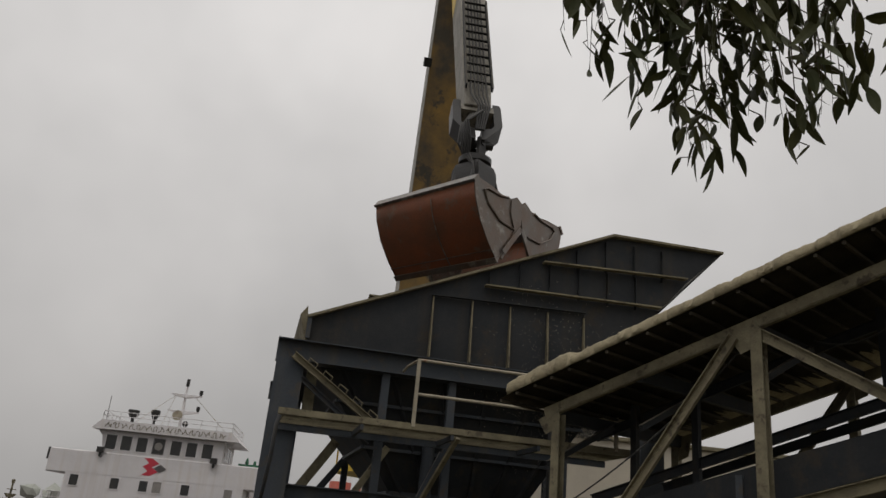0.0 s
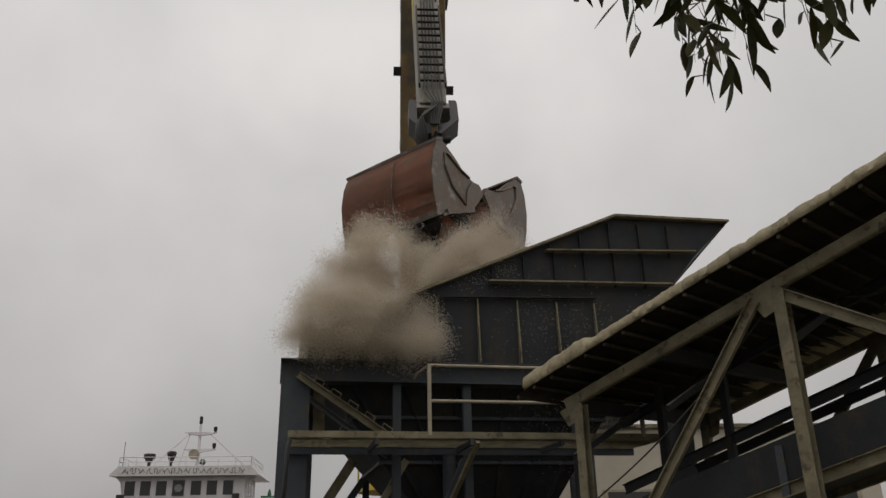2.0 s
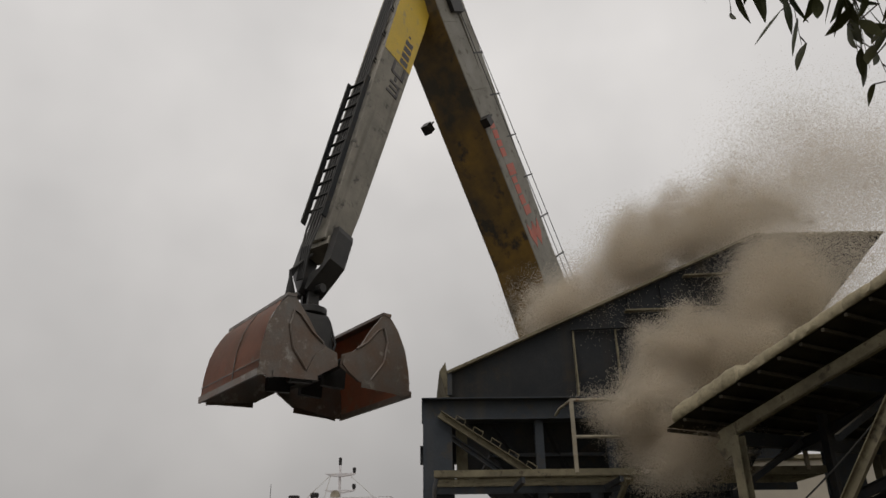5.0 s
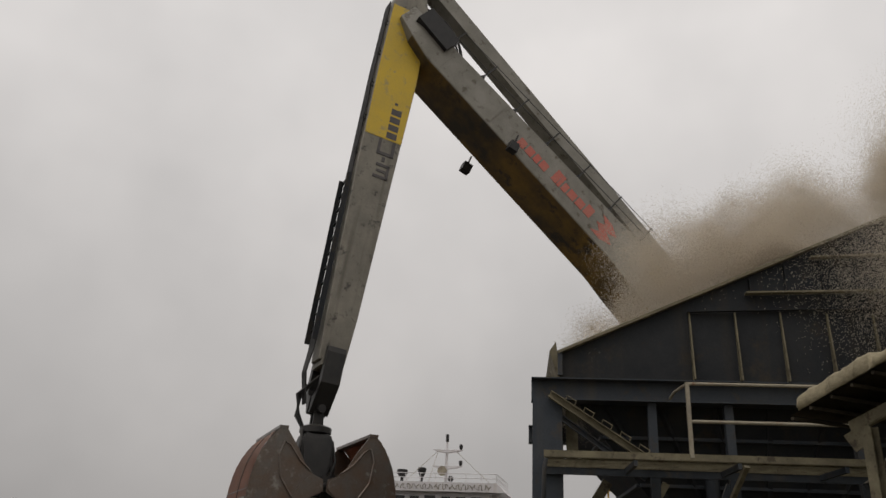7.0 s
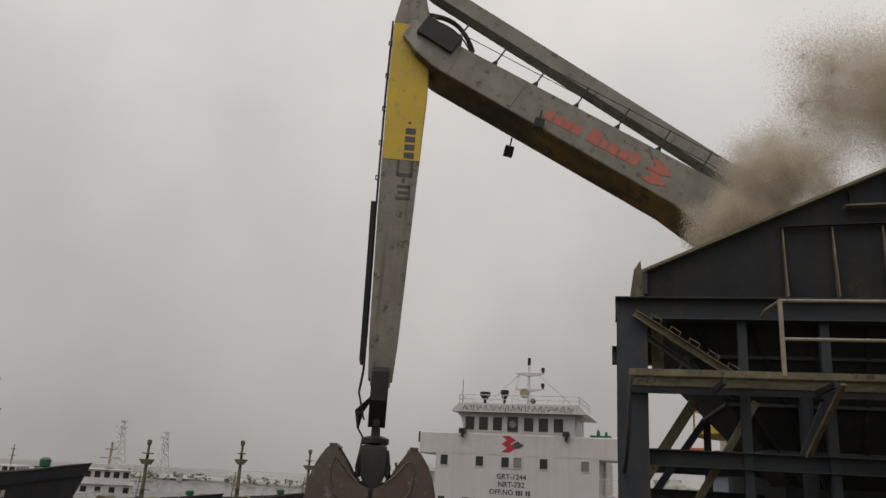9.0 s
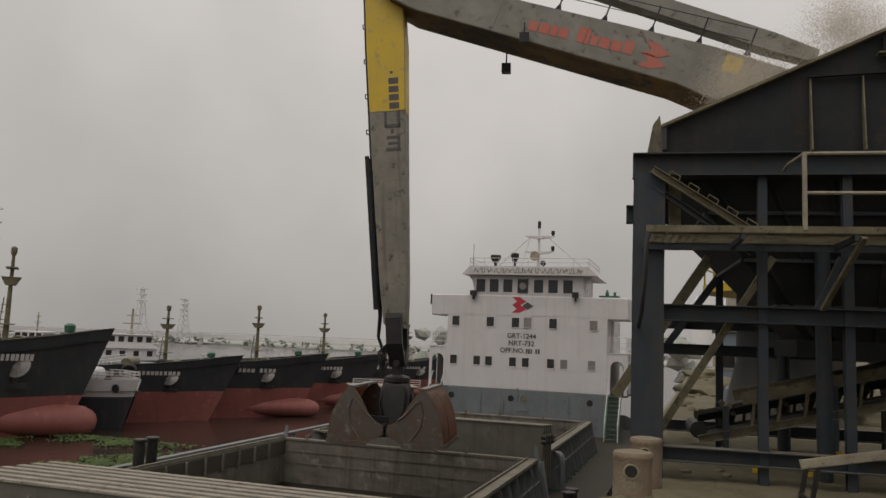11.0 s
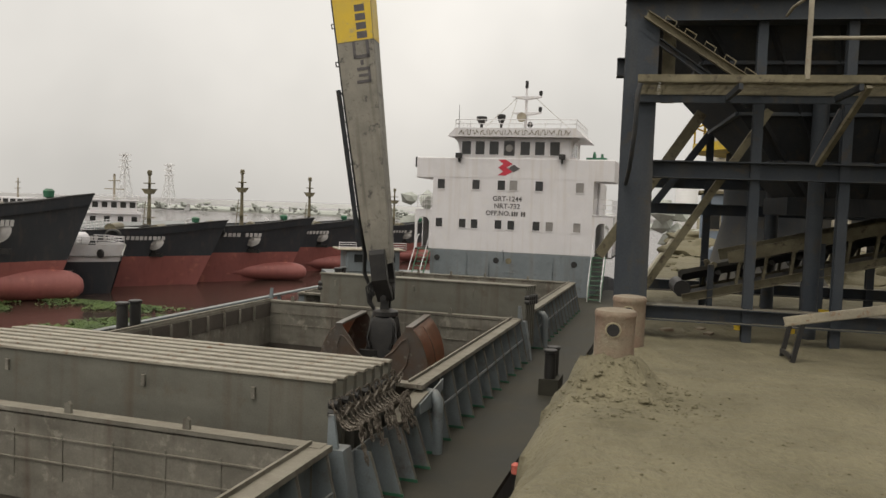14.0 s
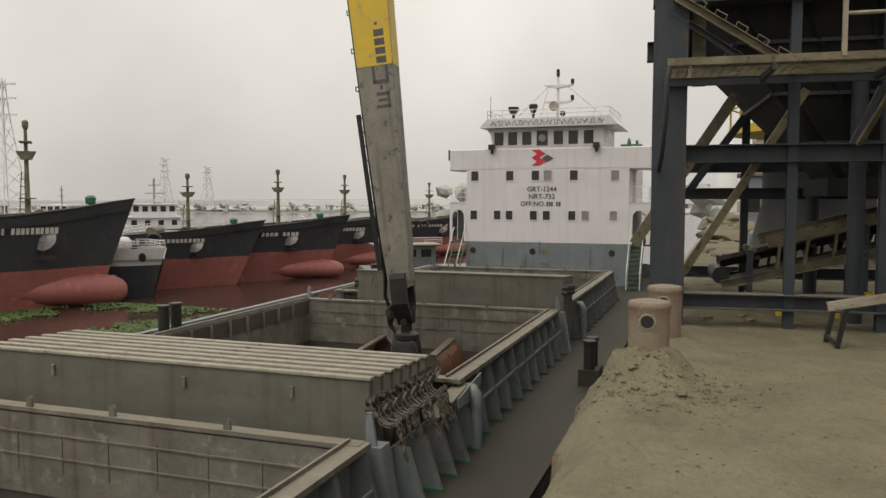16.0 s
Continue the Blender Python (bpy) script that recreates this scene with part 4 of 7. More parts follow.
    bm = bmesh.new()
    prism(bm, [(15.5, TOP - 0.28), (17.2, TOP - 0.06), (17.2, TOP - 0.3), (16.4, TOP - 0.55), (15.5, TOP - 0.5)], 5.40, 5.43, "yz")
    part("end_bracket", bm, "shipgrey", t)
    for y in (12.75, 13.6, 14.45, 15.3):
        bm = bmesh.new()
        prism(bm, [(5.09, DECK), (5.72, DECK), (5.7, DECK + 0.1), (5.36, TOP - 0.5), (5.09, TOP - 0.5)], y, y + 0.02)
        stay = part("coaming_stay", bm, "shipgrey", t)
        bm = bmesh.new()
        bar(bm, (5.72, y + 0.01, DECK + 0.02), (5.36, y + 0.01, TOP - 0.5), 0.09, 0.015, (0, 1, 0))
        part("stay_flange", bm, "coaming", stay)
        bm = bmesh.new()
        box(bm, 5.09, 5.76, y - 0.01, y + 0.03, DECK, DECK + 0.06)
        part("stay_foot", bm, "green", stay)
    # cover posts with fins beside the stacks
    for y in (11.75, 28.0):
        for s in (1, -1):
            bm = bmesh.new()
            prism(bm, [(5.0 * s, DECK), (5.62 * s, DECK), (5.36 * s, TOP - 0.15), (5.0 * s, TOP - 0.15)], y - 0.18, y + 0.18)
            part("cover_post", bm, "shipgrey", t)
            bm = bmesh.new()
            prism(bm, [(5.05 * s, TOP - 0.15), (5.25 * s, TOP - 0.15), (5.16 * s, TOP + 0.42), (5.06 * s, TOP + 0.42)], y - 0.12, y - 0.06)
            part("fin", bm, "shipgrey", t)
    # swan-neck vents
    for y in (16.4, 31.2):
        bm = bmesh.new()
        x = 5.56
        tube(bm, [(x, y, DECK), (x, y, -2.95), (x - 0.03, y, -2.72), (x - 0.12, y + 0.05, -2.62), (x - 0.26, y + 0.1, -2.62), (x - 0.34, y + 0.12, -2.72), (x - 0.36, y + 0.13, -2.95)], 0.13, 14)
        part("vent_pipe", bm, "shipgrey", t, smooth=50)
    # bitts
    for x, ya in ((7.05, 23.4), (-5.75, 20.1), (6.85, 5.0), (-5.75, 36)):
        bm = bmesh.new()
        box(bm, x - 0.3, x + 0.3, ya - 0.5, ya + 0.5, DECK, DECK + (1.45 if x < 0 else 0.5))
        part("bitt_base", bm, "deck", t)
        for dy in (-0.3, 0.3):
            bm = bmesh.new()
            b = DECK + (1.4 if x < 0 else 0.5)
            lathe(bm, [(0.17, 0), (0.17, 0.78), (0.21, 0.8), (0.21, 0.86), (0.19, 0.88)], 18, (x, ya + dy, b))
            part("bitt", bm, "black", t, smooth=40)
    # bulwark on the river side
    bm = bmesh.new()
    bar(bm, (-6.5, -10, -2.6), (-6.5, 46, -2.6), 0.28, 0.07)
    part("bulwark_cap", bm, "shipgrey", t)
    for i in range(28):
        y = -10 + i * 2.05
        bm = bmesh.new()
        prism(bm, [(-6.55, DECK), (-6.1, DECK), (-6.4, -2.65), (-6.55, -2.65)], y, y + 0.03)
        part("bulwark_stay", bm, "shipgrey", t)
    bm = bmesh.new()
    box(bm, -6.6, -6.55, -10, 46, DECK, -3.1)
    part("bulwark", bm, "shipgrey", t)
    return t


ship = build_ship()


def build_bridge_house(ship):
    Y = 50.0
    house = part("bridge_house", bbox(-5.43, 5.31, Y, Y + 9, -1.27, 3.6, 0.02), "white", ship, "white bridge house with windows")
    part("wing_deck", bbox(-6.62, 6.6, Y, Y + 3.2, 3.48, 4.9, 0.06), "white", ship)
    part("front_bulkhead", bbox(-5.45, 5.33, Y - 0.01, Y + 9, DECK, -1.28, 0.02), "shipgrey", ship, "grey lower bulkhead with portholes")
    # side galleries with arched openings
    for s in (-1, 1):
        x0, x1 = (-6.62, -5.43) if s < 0 else (5.31, 6.6)
        cx, r = (x0 + x1) / 2, 0.42
        outer = [(x0, -1.27), (x0, 1.35), (x1, 1.35), (x1, -1.27), (cx + r, -1.27)]
        arch = [(cx + r * math.cos(a * math.pi / 10), 0.45 + r * math.sin(a * math.pi / 10)) for a in range(11)]
        bm = bmesh.new()
        prism(bm, outer + arch + [(cx - r, -1.27)], Y, Y + 0.12)
        part("gallery_front", bm, "white", ship)
        part("gallery_roof", bbox(x0, x1, Y, Y + 8, 1.25, 1.37), "white", ship)
        part("gallery_side", bbox(*((x0, x0 + 0.06) if s < 0 else (x1 - 0.06, x1)), Y + 1.6, Y + 8, -1.27, 1.3), "white", ship)
        part("gallery_deck", bbox(x0, x1, Y, Y + 8, -1.37, -1.27), "deck", ship)
        railing(ship, [(x0 + 0.1 if s < 0 else x1 - 0.1, Y + 0.2, 1.37), (x0 + 0.1 if s < 0 else x1 - 0.1, Y + 6, 1.37)], 1.0, 1.0)
        railing(ship, [(x0 + 0.1, Y + 0.15, 1.37), (x1 - 0.1, Y + 0.15, 1.37)], 1.0, 0.6)
        bm = bmesh.new()
        tube(bm, [((x0 + x1) / 2 - 0.5 * s, Y + 2, 1.37), ((x0 + x1) / 2 - 0.5 * s, Y + 2, 3.5)], 0.09, 10)
        part("wing_pillar", bm, "white", ship)
        # ladder with handrails
        x = 5.85 * s
        for i in range(10):
            k = i / 9
            part("ladder_step", bbox(x - 0.36, x + 0.36, Y - 0.3 - 2.0 * k, Y - 0.08 - 2.0 * k, -1.35 - 2.45 * k, -1.31 - 2.45 * k, 0), "green", ship)
        for dx in (-0.4, 0.4):
            bm = bmesh.new()
            bar(bm, (x + dx, Y - 0.1, -1.3), (x + dx, Y - 2.3, -3.95), 0.04, 0.16)
            part("ladder_side", bm, "green", ship)
            bm = bmesh.new()
            tube(bm, [(x + dx, Y, -0.35), (x + dx, Y - 0.25, -0.35), (x + dx, Y - 2.4, -2.95), (x + dx, Y - 2.4, -3.9)], 0.03, 6)
            part("ladder_handrail", bm, "white", ship)
    # windows: frame, sill of paint, recessed pane

    def window(x, z, w, h, pane="glass", parent=house, y=Y, rim="white"):
        bm = bmesh.new()
        for a, b, c, d in ((-w / 2 - 0.05, -w / 2, -h / 2 - 0.05, h / 2 + 0.05), (w / 2, w / 2 + 0.05, -h / 2 - 0.05, h / 2 + 0.05), (-w / 2, w / 2, h / 2, h / 2 + 0.05), (-w / 2, w / 2, -h / 2 - 0.05, -h / 2)):
            box(bm, x + a, x + b, y - 0.04, y + 0.02, z + c, z + d)
        fr = part("window", bm, rim, parent)
        part("pane", bbox(x - w / 2, x + w / 2, y - 0.012, y - 0.004, z - h / 2, z + h / 2, 0), pane, fr)
    for x in (-4.83, -2.42, -0.70, 1.81):
        window(x, 3.12, 0.5, 0.62)
    window(0.11, 3.12, 0.52, 0.64, "curtain")
    window(4.43, 3.08, 0.5, 0.62, "curtain")
    for x, p in ((-4.9, 0), (-3.27, 0), (-2.45, 0), (-0.82, 0), (0.04, 0), (1.71, 0), (2.57, 1), (4.35, 1)):
        window(x, 0.52, 0.46, 0.58, "curtain" if p else "glass")
    # wheelhouse
    wh = part("wheelhouse", bbox(-3.62, 3.72, Y + 0.05, Y + 5, 4.86, 6.25, 0.03), "white", ship)
    for i, x in enumerate((-3.18, -2.25, -1.30, -0.28, 0.78, 1.74, 2.72)):
        window(x, 5.55, 0.62, 0.86, "glass", wh, Y + 0.05, "ink" if i == 3 else "white")
    bm = bmesh.new()
    tube(bm, [(-0.28, Y + 0.03, 5.55), (-0.28, Y + 0.0, 5.55)], 0.24, 20)
    part("clear_view_screen", bm, "curtain", wh)
    bm = bmesh.new()
    prism(bm, [(3.72, 6.25), (3.72, 4.9), (3.9, 5.9), (4.3, 6.25)], Y + 0.4, Y + 0.5)
    part("eaves_bracket", bm, "white", wh)
    bm = bmesh.new()
    prism(bm, [(-3.62, 6.25), (-3.62, 5.0), (-3.8, 5.9), (-4.1, 6.25)], Y + 0.1, Y + 0.2)
    part("eaves_bracket", bm, "white", wh)
    for k in range(3):
        part("side_window", bbox(3.70, 3.735, Y + 0.6 + k * 1.2, Y + 1.4 + k * 1.2, 5.15, 5.95, 0), "glass", wh)
    roof = bmesh.new()
    prism(roof, [(-4.35, 6.25), (4.65, 6.25), (4.55, 6.36), (4.1, 6.82), (-3.85, 6.82), (-4.3, 6.36)], Y - 0.5, Y + 5.6)
    part("wheelhouse_roof", roof, "white", ship)
    # painted scrollwork on the fascia
    rnd = random.Random(5)
    for i in range(16):
        x = -3.5 + i * 0.46
        bm = bmesh.new()
        pts = [(x + 0.24 * k + 0.05 * math.sin(k * 9 + i), Y - 0.515, 6.5 + 0.16 * math.sin(k * 5.2 + i * 1.7) + 0.03) for k in [j / 8 for j in range(-2, 11)]]
        tube(bm, pts, 0.022, 5)
        part("scrollwork", bm, "khaki", ship)
    railing(ship, [(4.1, Y + 5.4, 6.82), (4.1, Y - 0.4, 6.82), (-3.85, Y - 0.4, 6.82), (-3.85, Y + 5.4, 6.82)], 0.55, 1.0, 0.022, rows=2)
    # mast with yards, stays, lamps
    bm = bmesh.new()
    mx, my = 0.5, Y + 1.2
    tube(bm, [(mx, my, 6.8), (mx, my, 9.6)], [0.12, 0.07], 10)
    part("mast", bm, "white", ship)
    for z, a, b in ((7.95, -1.0, 1.05), (9.0, -0.95, 1.05)):
        bm = bmesh.new()
        prism(bm, [(mx + a, z + 0.06), (mx + b, z + 0.06), (mx + b - 0.3, z - 0.05), (mx + 0.1, z - 0.14), (mx - 0.1, z - 0.14), (mx + a + 0.3, z - 0.05)], my - 0.2, my + 0.2)
        part("mast_yard", bm, "white", ship)
        bm = bmesh.new()
        lathe(bm, [(0.09, 0), (0.09, 0.1), (0.12, 0.12), (0.12, 0.32), (0.1, 0.36)], 12, (mx + b - 0.1, my, z + 0.07))
        part("mast_lamp", bm, "black", ship)
    bm = bmesh.new()
    lathe(bm, [(0.08, 0), (0.11, 0.05), (0.11, 0.45), (0.08, 0.5)], 12, (mx, my, 9.6))
    part("mast_lamp", bm, "black", ship)
    for q in ((-2.0, Y, 6.85), (3.6, Y, 6.85), (-0.4, Y, 6.85)):
        bm = bmesh.new()
        tube(bm, [(mx + (0.6 if q[0] > 1 else -0.6), my, 9.0), q], 0.014, 5)
        part("stay_wire", bm, "rail", ship)
    bm = bmesh.new()
    tube(bm, [(mx - 0.1, my - 0.9, 7.6), (mx - 0.1, my - 0.6, 7.6), (mx - 0.1, my - 0.35, 7.6), (mx - 0.1, my, 7.6)], [0.32, 0.2, 0.09, 0.08], 18)
    part("horn", bm, "rail", ship, smooth=50)
    bm = bmesh.new()
    tube(bm, [(mx + 0.42, my - 0.6, 7.15), (mx + 0.42, my - 0.45, 7.15)], 0.18, 16)
    tube(bm, [(mx + 0.42, my - 0.5, 6.8), (mx + 0.42, my - 0.5, 7.1)], 0.05, 8)
    part("searchlight", bm, "black", ship)
    bm = bmesh.new()
    lathe(bm, [(0.1, 0), (0.1, 0.4), (0.2, 0.42), (0.3, 0.62), (0.36, 0.66), (0.36, 0.9), (0.3, 0.92)], 16, (-2.45, Y + 1, 6.8))
    part("compass_stand", bm, "black", ship, smooth=40)
    bm = bmesh.new()
    lathe(bm, [(0.08, 0), (0.08, 0.3), (0.13, 0.45), (0.27, 0.8), (0.3, 0.95), (0.26, 1.05), (0.1, 1.08)], 16, (-1.1, Y + 1, 6.8))
    part("signal_lantern", bm, "black", ship, smooth=40)
    bm = bmesh.new()
    tube(bm, [(-3.75, Y, 6.8), (-3.75, Y, 8.35)], 0.018, 5)
    part("whip_antenna", bm, "black", ship)
    # searchlights on the wing roof
    for x in (-3.62, 3.25):
        bm = bmesh.new()
        box(bm, x - 0.2, x + 0.2, Y - 0.35, Y - 0.1, 4.85, 5.18)
        box(bm, x - 0.05, x + 0.05, Y - 0.25, Y + 0.02, 4.6, 4.86)
        part("floodlight", bm, "black", ship)
    bm = bmesh.new()
    box(bm, 4.6, 5.9, Y + 1.2, Y + 2.0, 4.9, 5.1)
    lathe(bm, [(0.1, 0), (0.13, 0.1), (0.05, 0.4)], 10, (5.1, Y + 1.5, 5.1))
    lathe(bm, [(0.1, 0), (0.08, 0.25)], 10, (5.6, Y + 1.5, 5.1))
    part("wing_console", bm, "green", ship)
    bm = bmesh.new()
    tube(bm, [(-6.72, Y + 0.3, 4.2), (-6.72, Y + 0.3, 4.9)], 0.1, 8)
    part("wing_lamp", bm, "black", ship)
    # emblem of plain chevrons, tonnage lettering
    for k in range(2):
        bm = bmesh.new()
        z = 4.52 - k * 0.5
        prism(bm, [(-0.98, z + 0.28), (-0.45, z + 0.28), (0.0, z + 0.0), (-0.45, z - 0.26), (-0.98, z - 0.26), (-0.62, z)], Y - 0.02, Y - 0.012)
        part("emblem", bm, "red", house)
    bm = bmesh.new()
    prism(bm, [(-0.3, 4.22), (0.08, 4.48), (0.5, 4.22), (0.08, 3.98)], Y - 0.03, Y - 0.022)
    part("emblem", bm, "ink", house)
    flat = pose(0, 0, 0, 90)
    for s, z in (("GRT-1244", 2.22), ("NRT-732", 1.74)):
        letters(house, s, 0.46, Matrix.Translation((-0.27, Y - 0.012, z)) @ flat, "ink")
    letters(house, "OFF.NO.", 0.44, Matrix.Translation((-0.86, Y - 0.012, 1.26)) @ flat, "ink")
    bars(house, 0.05, 1.0, 1.26, 0.3, 6, Matrix.Translation((0, Y - 0.01, 0)), "ink", seed=3)
    # portholes, locker, pipes on the grey bulkhead
    for x in (-4.95, -0.86, -0.02, 4.28):
        bm = bmesh.new()
        tube(bm, [(x, Y - 0.02, -1.85), (x, Y - 0.05, -1.85)], 0.2, 18)
        part("porthole", bm, "black" if abs(x) > 0.1 else "khaki", ship)
    bm = bmesh.new()
    for a, b, c, d in ((-0.45, 0.4, -2.62, -2.58), (-0.45, -0.4, -3.2, -2.6), (0.36, 0.4, -3.2, -2.6)):
        box(bm, a, b, Y - 0.05, Y - 0.005, c, d)
    part("door_frame", bm, "shipgrey", ship)
    for x, z0, z1 in ((-2.9, -3.0, -1.6), (-1.35, -3.0, -1.9), (-0.42, -1.9, -1.15), (2.9, -3.0, -1.6)):
        bm = bmesh.new()
        tube(bm, [(x, Y - 0.06, z0), (x, Y - 0.06, z1)], 0.035, 6)
        part("pipe", bm, "shipgrey", ship)


build_bridge_house(ship)


def hatch_cover(y, tilt, label, ztop, z0=-3.75, xl=-4.78, xr=4.78, group="", edge="edge"):
    h = ztop - z0
    t = thing("hatch_cover", label, "hatch cover", SHIP @ pose(0, y, z0, tilt, 0, 0), group)
    part("panel", bbox(xl, xr, 0, 0.16, 0, h - 0.05, 0.01), "cover", t)
    part("top_edge", bbox(xl - 0.03, xr + 0.03, -0.04, 0.14, h - 0.06, h, 0.008), edge, t)
    for x in (-2.5, 0.8, 3.2):
        part("lug", bbox(x - 0.04, x + 0.04, -0.05, 0.0, h - 0.5, h - 0.28, 0.005), "coaming", t)
    for x in (xl - 0.02, xr + 0.02):
        for k in (0.45, 0.62):
            bm = bmesh.new()
            tube(bm, [(x - 0.09, 0.08, h - k), (x + 0.09, 0.08, h - k)], 0.11, 12)
            part("roller", bm, "black", t)


for i in range(7):
    hatch_cover(12.35 + i * 0.47, -1.0, "dusty grey steel hatch cover stowed upright in a stack", -1.52 - 0.025 * i, group="stowed hatch covers by the near hold")
for i in range(5):
    hatch_cover(28.3 + i * 0.42, -1.0, "weathered brown-grey hatch cover stowed upright beyond the open hold", -1.22 - 0.03 * i, xl=-3.15, xr=5.28, group="stowed hatch covers by the far hold", edge="cover")


def chain_pile():
    t = thing("chain_bundle", "bundle of greasy hauling chains slung over the coaming", "chain", SHIP)
    rnd = random.Random(11)
    for k in range(16):
        bm = bmesh.new()
        y = 12.3 + k * 0.19
        x0 = 4.9 + rnd.uniform(-0.02, 0.02)
        pts = arc((x0 - 0.1, y, -1.9 - 0.01 * k), (5.28 + rnd.uniform(-0.05, 0.08), y + rnd.uniform(-0.1, 0.1), -2.30), (0, 0, -0.22), 8)
        end = pts[-1]
        pts += [end + Vector((0.03 * j, rnd.uniform(-0.02, 0.02), -0.1 * j)) for j in range(1, rnd.randint(4, 8))]
        for i in range(len(pts) - 1):
            for f in (0.0, 0.5):
                c = pts[i].lerp(pts[i + 1], f)
                d = (pts[i + 1] - pts[i]).normalized()
                s = d.orthogonal().normalized()
                if (i + (f > 0)) % 2:
                    s = d.cross(s)
                ring = [c + d * 0.055 * math.cos(a * math.tau / 8) + s * 0.034 * math.sin(a * math.tau / 8) for a in range(8)]
                tube(bm, ring + ring[:1], 0.014, 4, caps=False)
        part("chain", bm, "chain", t)
    for k in range(7):
        bm = bmesh.new()
        pts = arc((4.86, 12.45 + k * 0.47, -1.95), (4.9, 12.92 + k * 0.47, -1.97), (0, 0, -0.25), 7)
        for i in range(len(pts) - 1):
            c, d = pts[i], (pts[i + 1] - pts[i]).normalized()
            s = d.orthogonal().normalized()
            if i % 2:
                s = d.cross(s)
            ring = [c + d * 0.08 * math.cos(a * math.tau / 8) + s * 0.05 * math.sin(a * math.tau / 8) for a in range(8)]
            tube(bm, ring + ring[:1], 0.02, 4, caps=False)
        part("chain", bm, "chain", t)


chain_pile()


def cargo():
    bm = bmesh.new()
    n = 40
    rows = []
    for j in range(n + 1):
        y = 16.4 + 10.9 * j / n
        row = []
        for i in range(n + 1):
            x = -4.8 + 9.6 * i / n
            z = -7.6 + 0.5 * noise.noise(Vector((x * 0.4, y * 0.4, 0))) + 0.12 * noise.noise(Vector((x * 2, y * 2, 1))) + 0.8 * (abs(x) / 4.8) ** 2
            row.append(bm.verts.new((x, y, z)))
        rows.append(row)
    for a, b in zip(rows, rows[1:]):
        for i in range(n):
            bm.faces.new((a[i], a[i + 1], b[i + 1], b[i]))
    solo("cargo_heap", bm, "clinker", "dark grey bulk cargo left in the open hold", "cargo", SHIP, kind="stuff", smooth=60)


cargo()


def fender_pole():
    t = thing("fender_pole", "dark timber fender pole with a red marker along the quay side", "fender", pose(-3.0, 15.2, -3.75, 0, 0, 4))
    bm = bmesh.new()
    tube(bm, [(0, -3.5, 0), (0.35, 4.2, 0.1)], 0.12, 10)
    part("pole", bm, "black", t)
    bm = bmesh.new()
    lathe(bm, [(0.05, 0), (0.09, 0.03), (0.09, 0.2), (0.04, 0.24)], 10, (-0.12, -0.3, 0.12))
    part("marker", bm, "fadedred", t)


fender_pole()


# ---- slewing crane: house, boom, tie link, stick; the grab hangs below ----
FOOT, BOOM, STICK = (2.17, 25.94, 9.54), 14.04, 13.4
TIE = 2.3
# seconds, slew, boom rise, stick swing (degrees)
SWING = [
    (0, -87.6, 74.8, 28.6),
    (0.5, -86.2, 74.8, 28.2),
    (1, -86.7, 75.7, 28.7),
    (1.5, -87.8, 78.2, 29.6),
    (2, -91.4, 79.2, 30.1),
    (2.5, -96.7, 76.5, 27.8),
    (3, -101.4, 70.0, 25.0),
    (3.5, -105.8, 65.7, 23.7),
    (4, -110.6, 61.5, 21.9),
    (4.5, -116.6, 59.4, 20.2),
    (5.75, -129.6, 50.4, 13.6),
    (7, -142.5, 41.5, 7.0),
    (7.5, -148.2, 37.9, 4.6),
    (8, -152.6, 36.2, 3.6),
    (9.25, -159.6, 29.1, -0.2),
    (10.5, -166.6, 22.0, -4.0),
    (11, -168.2, 19.7, -5.0),
    (11.5, -169.6, 17.2, -5.9),
    (12, -170.0, 15.8, -6.4),
    (12.5, -170.1, 14.2, -6.8),
    (13, -170.6, 13.2, -7.1),
    (13.5, -171.0, 10.6, -8.0),
    (14, -171.1, 9.1, -8.3),
    (14.5, -171.1, 8.4, -7.8),
    (15, -171.3, 7.0, -7.4),
    (15.5, -171.1, 5.9, -6.9),
    (16, -171.0, 5.4, -6.5),
]


def taper_box(bm, stations, axis="x"):
    """A box girder through stations (along, lo, hi, half width)."""
    rings = []
    for s, lo, hi, w in stations:
        q = [(-w, lo), (w, lo), (w, hi), (-w, hi)]
        rings.append([bm.verts.new((s, y, z) if axis == "x" else (z, y, s)) for y, z in q])
    for a, b in zip(rings, rings[1:]):
        for i in range(4):
            bm.faces.new((a[i], a[(i + 1) % 4], b[(i + 1) % 4], b[i]))
    bm.faces.new(rings[0][::-1]), bm.faces.new(rings[-1])


